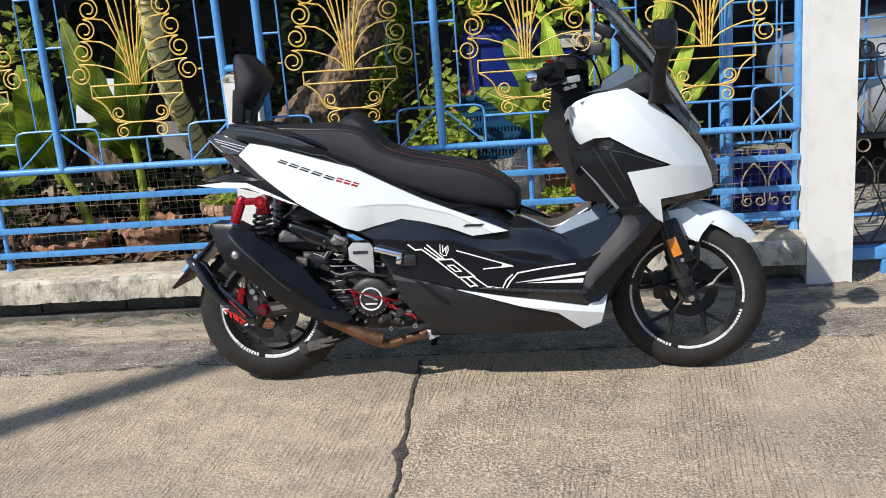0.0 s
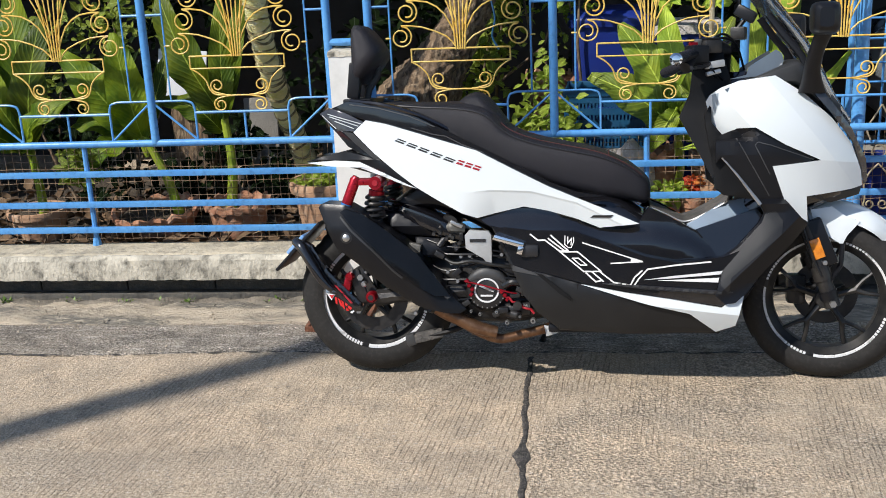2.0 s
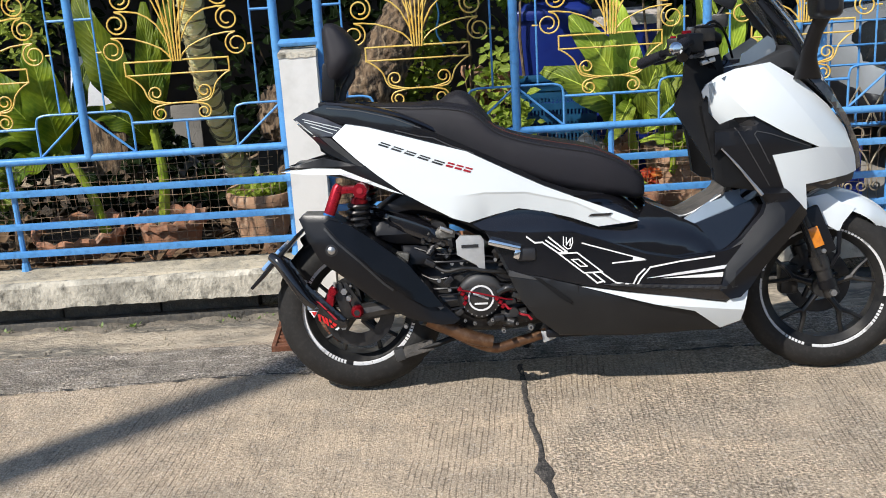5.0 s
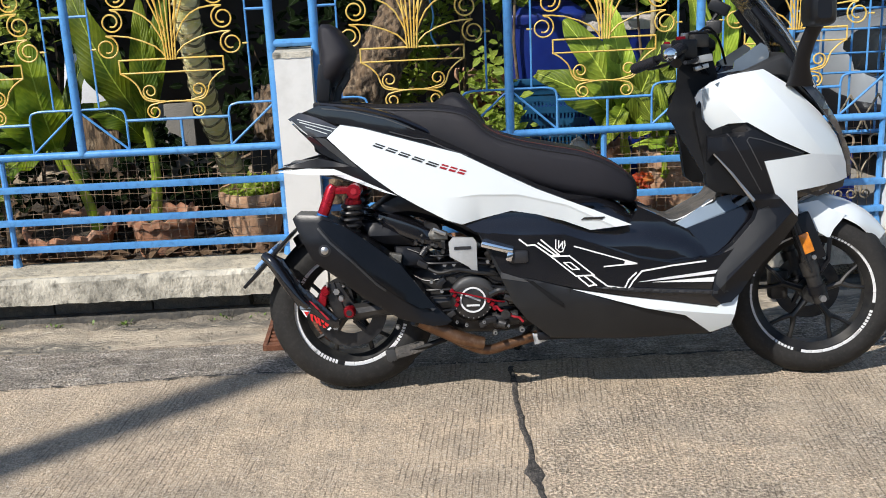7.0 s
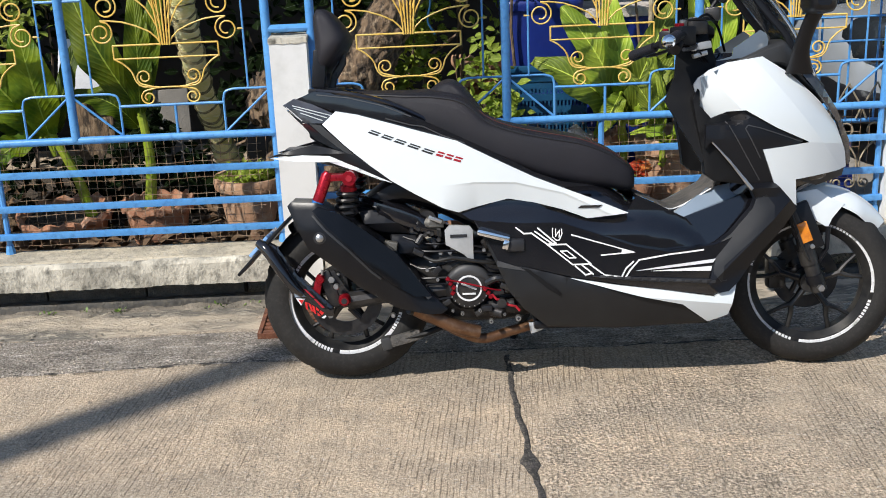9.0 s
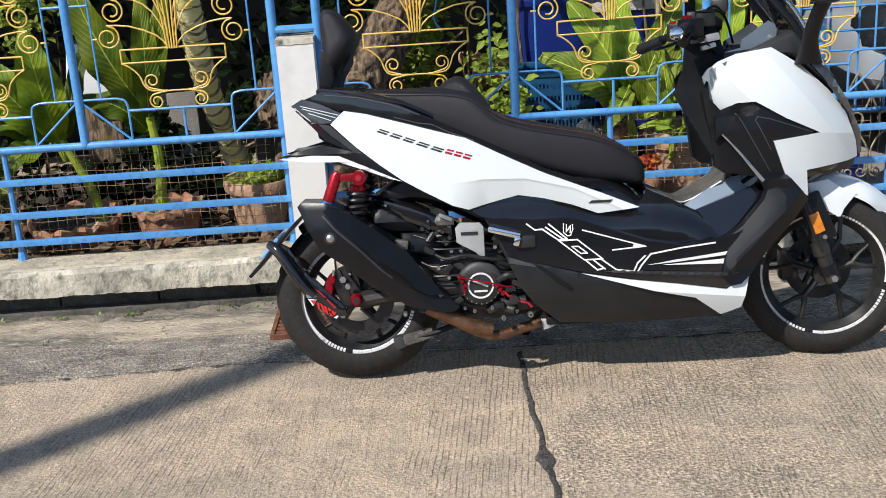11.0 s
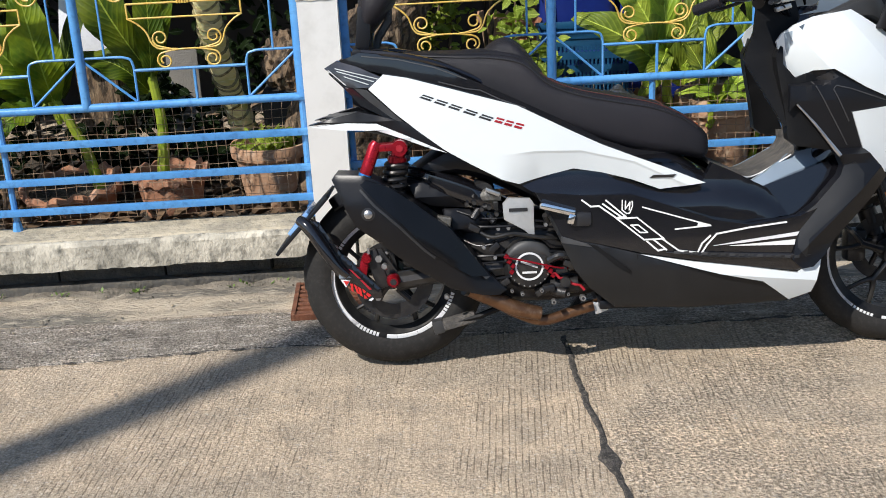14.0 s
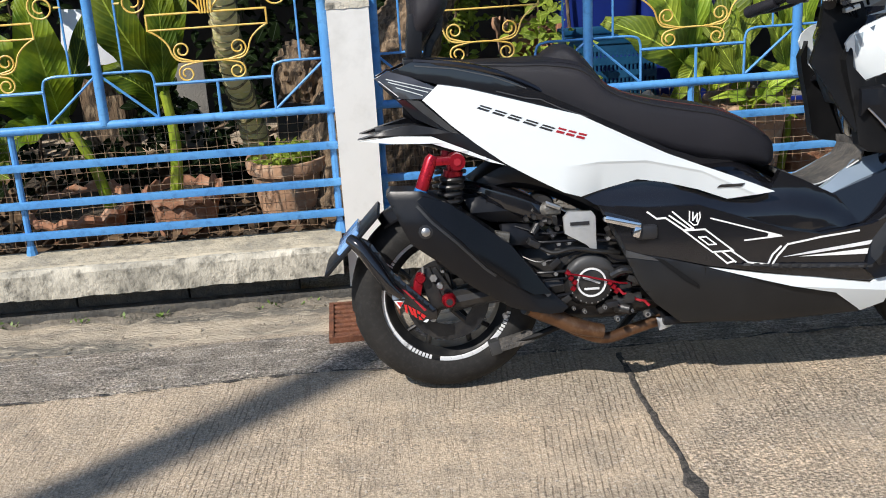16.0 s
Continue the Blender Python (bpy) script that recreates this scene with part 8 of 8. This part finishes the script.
# support added below the root ball, in the same shade-dark colour
solo("stump_block", block((-1.53, 5.66, -0.05), (-1.31, 5.9, 0.46), 0.02), M_WALLSHADE, "added block under the root ball, coloured dark as shade", "block")


def litter():
    rng = random.Random(9)
    bm = bmesh.new()
    for i in range(1300):
        x, y = rng.uniform(-3.6, 1.1), rng.uniform(4.97, 6.3)
        p = Vector((x, y, 0.01 + rng.random() * 0.05))
        a = Vector((rng.uniform(-1, 1), rng.uniform(-1, 1), rng.uniform(-0.3, 0.5))).normalized()
        s = a.cross(Vector((rng.uniform(-0.5, 0.5), rng.uniform(-0.5, 0.5), 1))).normalized()
        u = s.cross(a)
        l = rng.uniform(0.04, 0.13)
        vs = [bm.verts.new(p + a * (l * t) + s * (l * 0.3 * k) + u * (l * b)) for t, k, b in ((0, 0, 0), (0.4, 1, 0.2), (0.8, 0.6, 0.15), (1, 0, 0.0), (0.8, -0.6, 0.2), (0.4, -1, 0.12))]
        mid = bm.verts.new(p + a * (l * 0.5) - u * (l * 0.04))
        for k in range(6):
            bm.faces.new((vs[k], vs[(k + 1) % 6], mid))
    solo("leaf_litter", bm, M_DRYLEAF, "dry brown fallen leaves over the bed", "leaf litter", kind="stuff", sharp=3.0)
    tw = bmesh.new()
    for i in range(90):
        x, y = rng.uniform(-3.5, 1.0), rng.uniform(5.0, 5.9)
        a = rng.uniform(0, math.pi)
        l = rng.uniform(0.08, 0.3)
        tube(tw, [(x, y, 0.03), (x + l * 0.5 * math.cos(a), y + l * 0.3 * math.sin(a), 0.05 + rng.random() * 0.06), (x + l * math.cos(a), y + l * 0.6 * math.sin(a), 0.03 + rng.random() * 0.12)], 0.0035, 4)
    solo("twigs", tw, M_BARK, "dry twigs and roots over the bed", "twigs", kind="stuff")


litter()
bed = bmesh.new()
rows = []
for i in range(61):
    x = -4.6 + 5.75 * i / 60
    rows.append([bed.verts.new((x, 4.93 + 1.9 * j / 24, 0.0 + 0.03 * noise.noise((x * 3, j * 0.4, 2)) + 0.012 * noise.noise((x * 14, j * 2.0, 5)))) for j in range(25)])
for a, b in zip(rows, rows[1:]):
    for j in range(24):
        bed.faces.new((a[j], b[j], b[j + 1], a[j + 1]))
solo("planting_bed", bed, M_SOIL, "dark damp soil of the planting bed", "soil", kind="structure", sharp=1.5)

# house wall coloured dark as its shade, yard walls and the far side of the street
solo("wall_back", block((-5.0, 7.6, -0.2), (5.5, 7.8, 3.0)), M_WALLSHADE, "plaster house wall behind the yard, coloured dark for its shade", "wall", kind="structure")
solo("wall_side", block((-5.2, 4.95, -0.2), (-5.0, 7.8, 2.4)), M_WALLSHADE, "plain yard side wall", "wall", kind="structure")
# unseen roof, added only to keep sun off the back of the yard
solo("porch_roof", block((-5.2, 5.95, 2.25), (5.6, 8.2, 2.35)), M_ROOF, "unseen sheet roof added to shade the house front", "roof", kind="structure")
# unseen closing wall; height and tone set for the fill light it leaves
solo("wall_far", block((-14, -8.2, -0.1), (14, -8.0, 2.3)), M_HOUSE, "unseen plain wall added across the street", "wall", kind="structure")
solo("yard_floor", block((1.15, 4.93, -0.06), (5.5, 7.6, -0.012)), M_CEMENT, "pale cement driveway", "driveway", kind="structure")

pole = thing("utility_pole", "plain concrete utility pole at the roadside", "utility pole", pose(-1.682 - 0.747 * 8.4, 3.77 - 0.665 * 8.4, 0))
part("shaft", bar([(0, 0, -0.2), (0, 0, 11.5)], [0.115, 0.09], 16), M_CEMENT, pole)


def scroll_gate(name, x0, x1, y, z0, z1, mat, rail_mat, label):
    g = thing(name, label, "gate")
    for x in (x0, x1):
        part("stile", bar([(x, y, z0), (x, y, z1)], 0.016, 8), rail_mat, g)
    for z in (z0 + 0.02, z0 + 0.5, z1):
        part("rail", bar([(x0, y, z), (x1, y, z)], 0.014, 8), rail_mat, g)
    n = max(1, int((x1 - x0) / 0.16))
    for i in range(n):
        cx = x0 + (i + 0.5) * (x1 - x0) / n
        w = (x1 - x0) / n * 0.5
        for zb in (z0 + 0.02, z0 + 0.5):
            for s in (-1, 1):
                part("scroll", bar(smooth_path([(cx, y, zb), (cx + s * w * 0.8, y, zb + 0.12), (cx + s * w * 0.2, y, zb + 0.26)] + [Vector((cx + s * p[0], y, p[2])) for p in spiral(0.03, zb + 0.36, 0.035, -120, 1.2, 1, 10)], 2), 0.0035, 5), mat, g)
            part("diamond", bar([(cx, y, zb + 0.10), (cx + w * 0.5, y, zb + 0.2), (cx, y, zb + 0.3), (cx - w * 0.5, y, zb + 0.2), (cx, y, zb + 0.10)], 0.0035, 5), mat, g)
        part("bar", bar([(cx - w, y, z0), (cx - w, y, z1)], 0.006, 6), mat, g)
    return g


scroll_gate("gate", 1.345, 2.6, 4.86, 0.05, 1.9, M_IRON, M_IRON, "black wrought-iron driveway gate with scrolls")
gr = thing("gate_rail", "thick blue steel rail along the gate foot", "gate rail")
part("rail", block((1.33, 4.80, 0.02), (2.7, 4.85, 0.075), 0.006), M_BLUE, gr)
part("rail", block((1.48, 4.80, -0.05), (1.54, 4.85, 0.018), 0.004), M_BLUE, gr)


def grid_gate():
    """A folded inner gate: a grid of thin pale blue bars above, wrought scrolls and rings below."""
    y, x0, x1 = 5.35, 0.90, 1.75
    g = thing("inner_gate", "folded inner gate with thin blue bars and cream scrolls", "gate")
    for x in (x0, x1):
        part("stile", bar([(x, y, 0.03), (x, y, 1.6)], 0.014, 8), M_BLUE, g)
    for z in (0.06, 0.44, 0.707, 0.792, 0.895, 0.982, 1.09, 1.2, 1.6):
        part("rail", bar([(x0, y, z), (x1, y, z)], 0.0052 if z > 0.5 else 0.010, 6), M_BLUE, g)
    for x in (1.043, 1.168, 1.293, 1.418, 1.543, 1.668):
        part("bar", bar([(x, y + 0.012, 0.44), (x, y + 0.012, 1.6)], 0.0052, 6), M_BLUE, g)
    for cx in (1.042, 1.167, 1.292, 1.417, 1.542, 1.667):
        for s in (-1, 1):
            part("scroll", bar(smooth_path([(cx, y - 0.014, 0.61), (cx + s * 0.024, y - 0.014, 0.565), (cx + s * 0.056, y - 0.014, 0.505), (cx + s * 0.04, y - 0.014, 0.452)], 4), 0.0042, 6), M_CREAM, g)
            part("scroll", bar(smooth_path([(cx, y - 0.014, 0.345), (cx + s * 0.035, y - 0.014, 0.305), (cx + s * 0.056, y - 0.014, 0.255), (cx + s * 0.05, y - 0.014, 0.20)] + [(cx + s * (0.030 + p[0]), y - 0.014, p[2]) for p in spiral(0.0, 0.16, 0.026, 40, 1.2, -1, 10)], 3), 0.0042, 6), M_CREAM, g)
        part("ring", bar([(cx + 0.030 * math.cos(a), y - 0.014, 0.40 + 0.030 * math.sin(a)) for a in [2 * math.pi * k / 20 for k in range(21)]], 0.0042, 6), M_CREAM, g)


grid_gate()


def build_car():
    c = thing("car", "silver car parked in the driveway", "car", pose(3.50, 6.80, -0.01))
    part("body", loft([(-2.05, 0, 0.50, 0.55, 0.12), (-1.95, 0, 0.50, 0.76, 0.24), (-1.4, 0, 0.53, 0.84, 0.30), (-0.6, 0, 0.55, 0.86, 0.34), (0.8, 0, 0.56, 0.86, 0.35), (1.7, 0, 0.56, 0.84, 0.34), (2.05, 0, 0.56, 0.7, 0.22)], 28, 4), M_CARPAINT, c)
    part("cabin", loft([(-1.0, 0, 0.88, 0.66, 0.05), (-0.5, 0, 1.05, 0.66, 0.26), (0.0, 0, 1.1, 0.66, 0.33), (0.9, 0, 1.1, 0.66, 0.33), (1.6, 0, 0.98, 0.64, 0.2), (1.85, 0, 0.9, 0.6, 0.06)], 24, 3.4), M_GLASS, c, "dark glass cabin")
    part("roof", loft([(-0.35, 0, 1.38, 0.5, 0.02), (0.1, 0, 1.42, 0.56, 0.03), (0.9, 0, 1.42, 0.56, 0.03), (1.4, 0, 1.32, 0.5, 0.02)], 20, 3), M_CARPAINT, c)
    for x in (-1.3, 1.25):
        for s in (-1, 1):
            w = part("wheel", lathe([(0.0, -0.10), (0.19, -0.10), (0.21, -0.085), (0.0, -0.07)], 28, "y"), M_STEEL, c)
            w.matrix_basis = pose(x, s * 0.79, 0.30, 0, 0, 0 if s < 0 else 180)
            part("tyre", lathe([(0.2, -0.10), (0.28, -0.105), (0.31, -0.08), (0.31, 0.07), (0.28, 0.1), (0.2, 0.1)], 36, "y", closed=True), M_TYRE, w)
    for s in (-1, 1):
        lamp = part("headlight", loft([(-2.02, s * 0.60, 0.66, 0.10, 0.07), (-1.96, s * 0.66, 0.68, 0.14, 0.11), (-1.86, s * 0.72, 0.69, 0.13, 0.12), (-1.74, s * 0.76, 0.70, 0.10, 0.09)], 18, 4), M_GLASS, c, "dark rounded headlight")
        part("reflector", turn_about(lathe([(0, -0.012), (0.03, -0.010), (0.055, 0.0), (0.058, 0.012), (0, 0.012)], 20, "y"), Matrix.Translation((-1.90, s * 0.862, 0.68)) @ pose(0, 0, 0, 0, 0, -24 if s < 0 else 204)), M_CHROME, lamp, "chrome headlight bowl")
    part("bumper", loft([(-2.10, 0, 0.36, 0.6, 0.06), (-2.02, 0, 0.36, 0.78, 0.11), (-1.8, 0, 0.34, 0.84, 0.11)], 24, 4), M_MATT, c)


build_car()
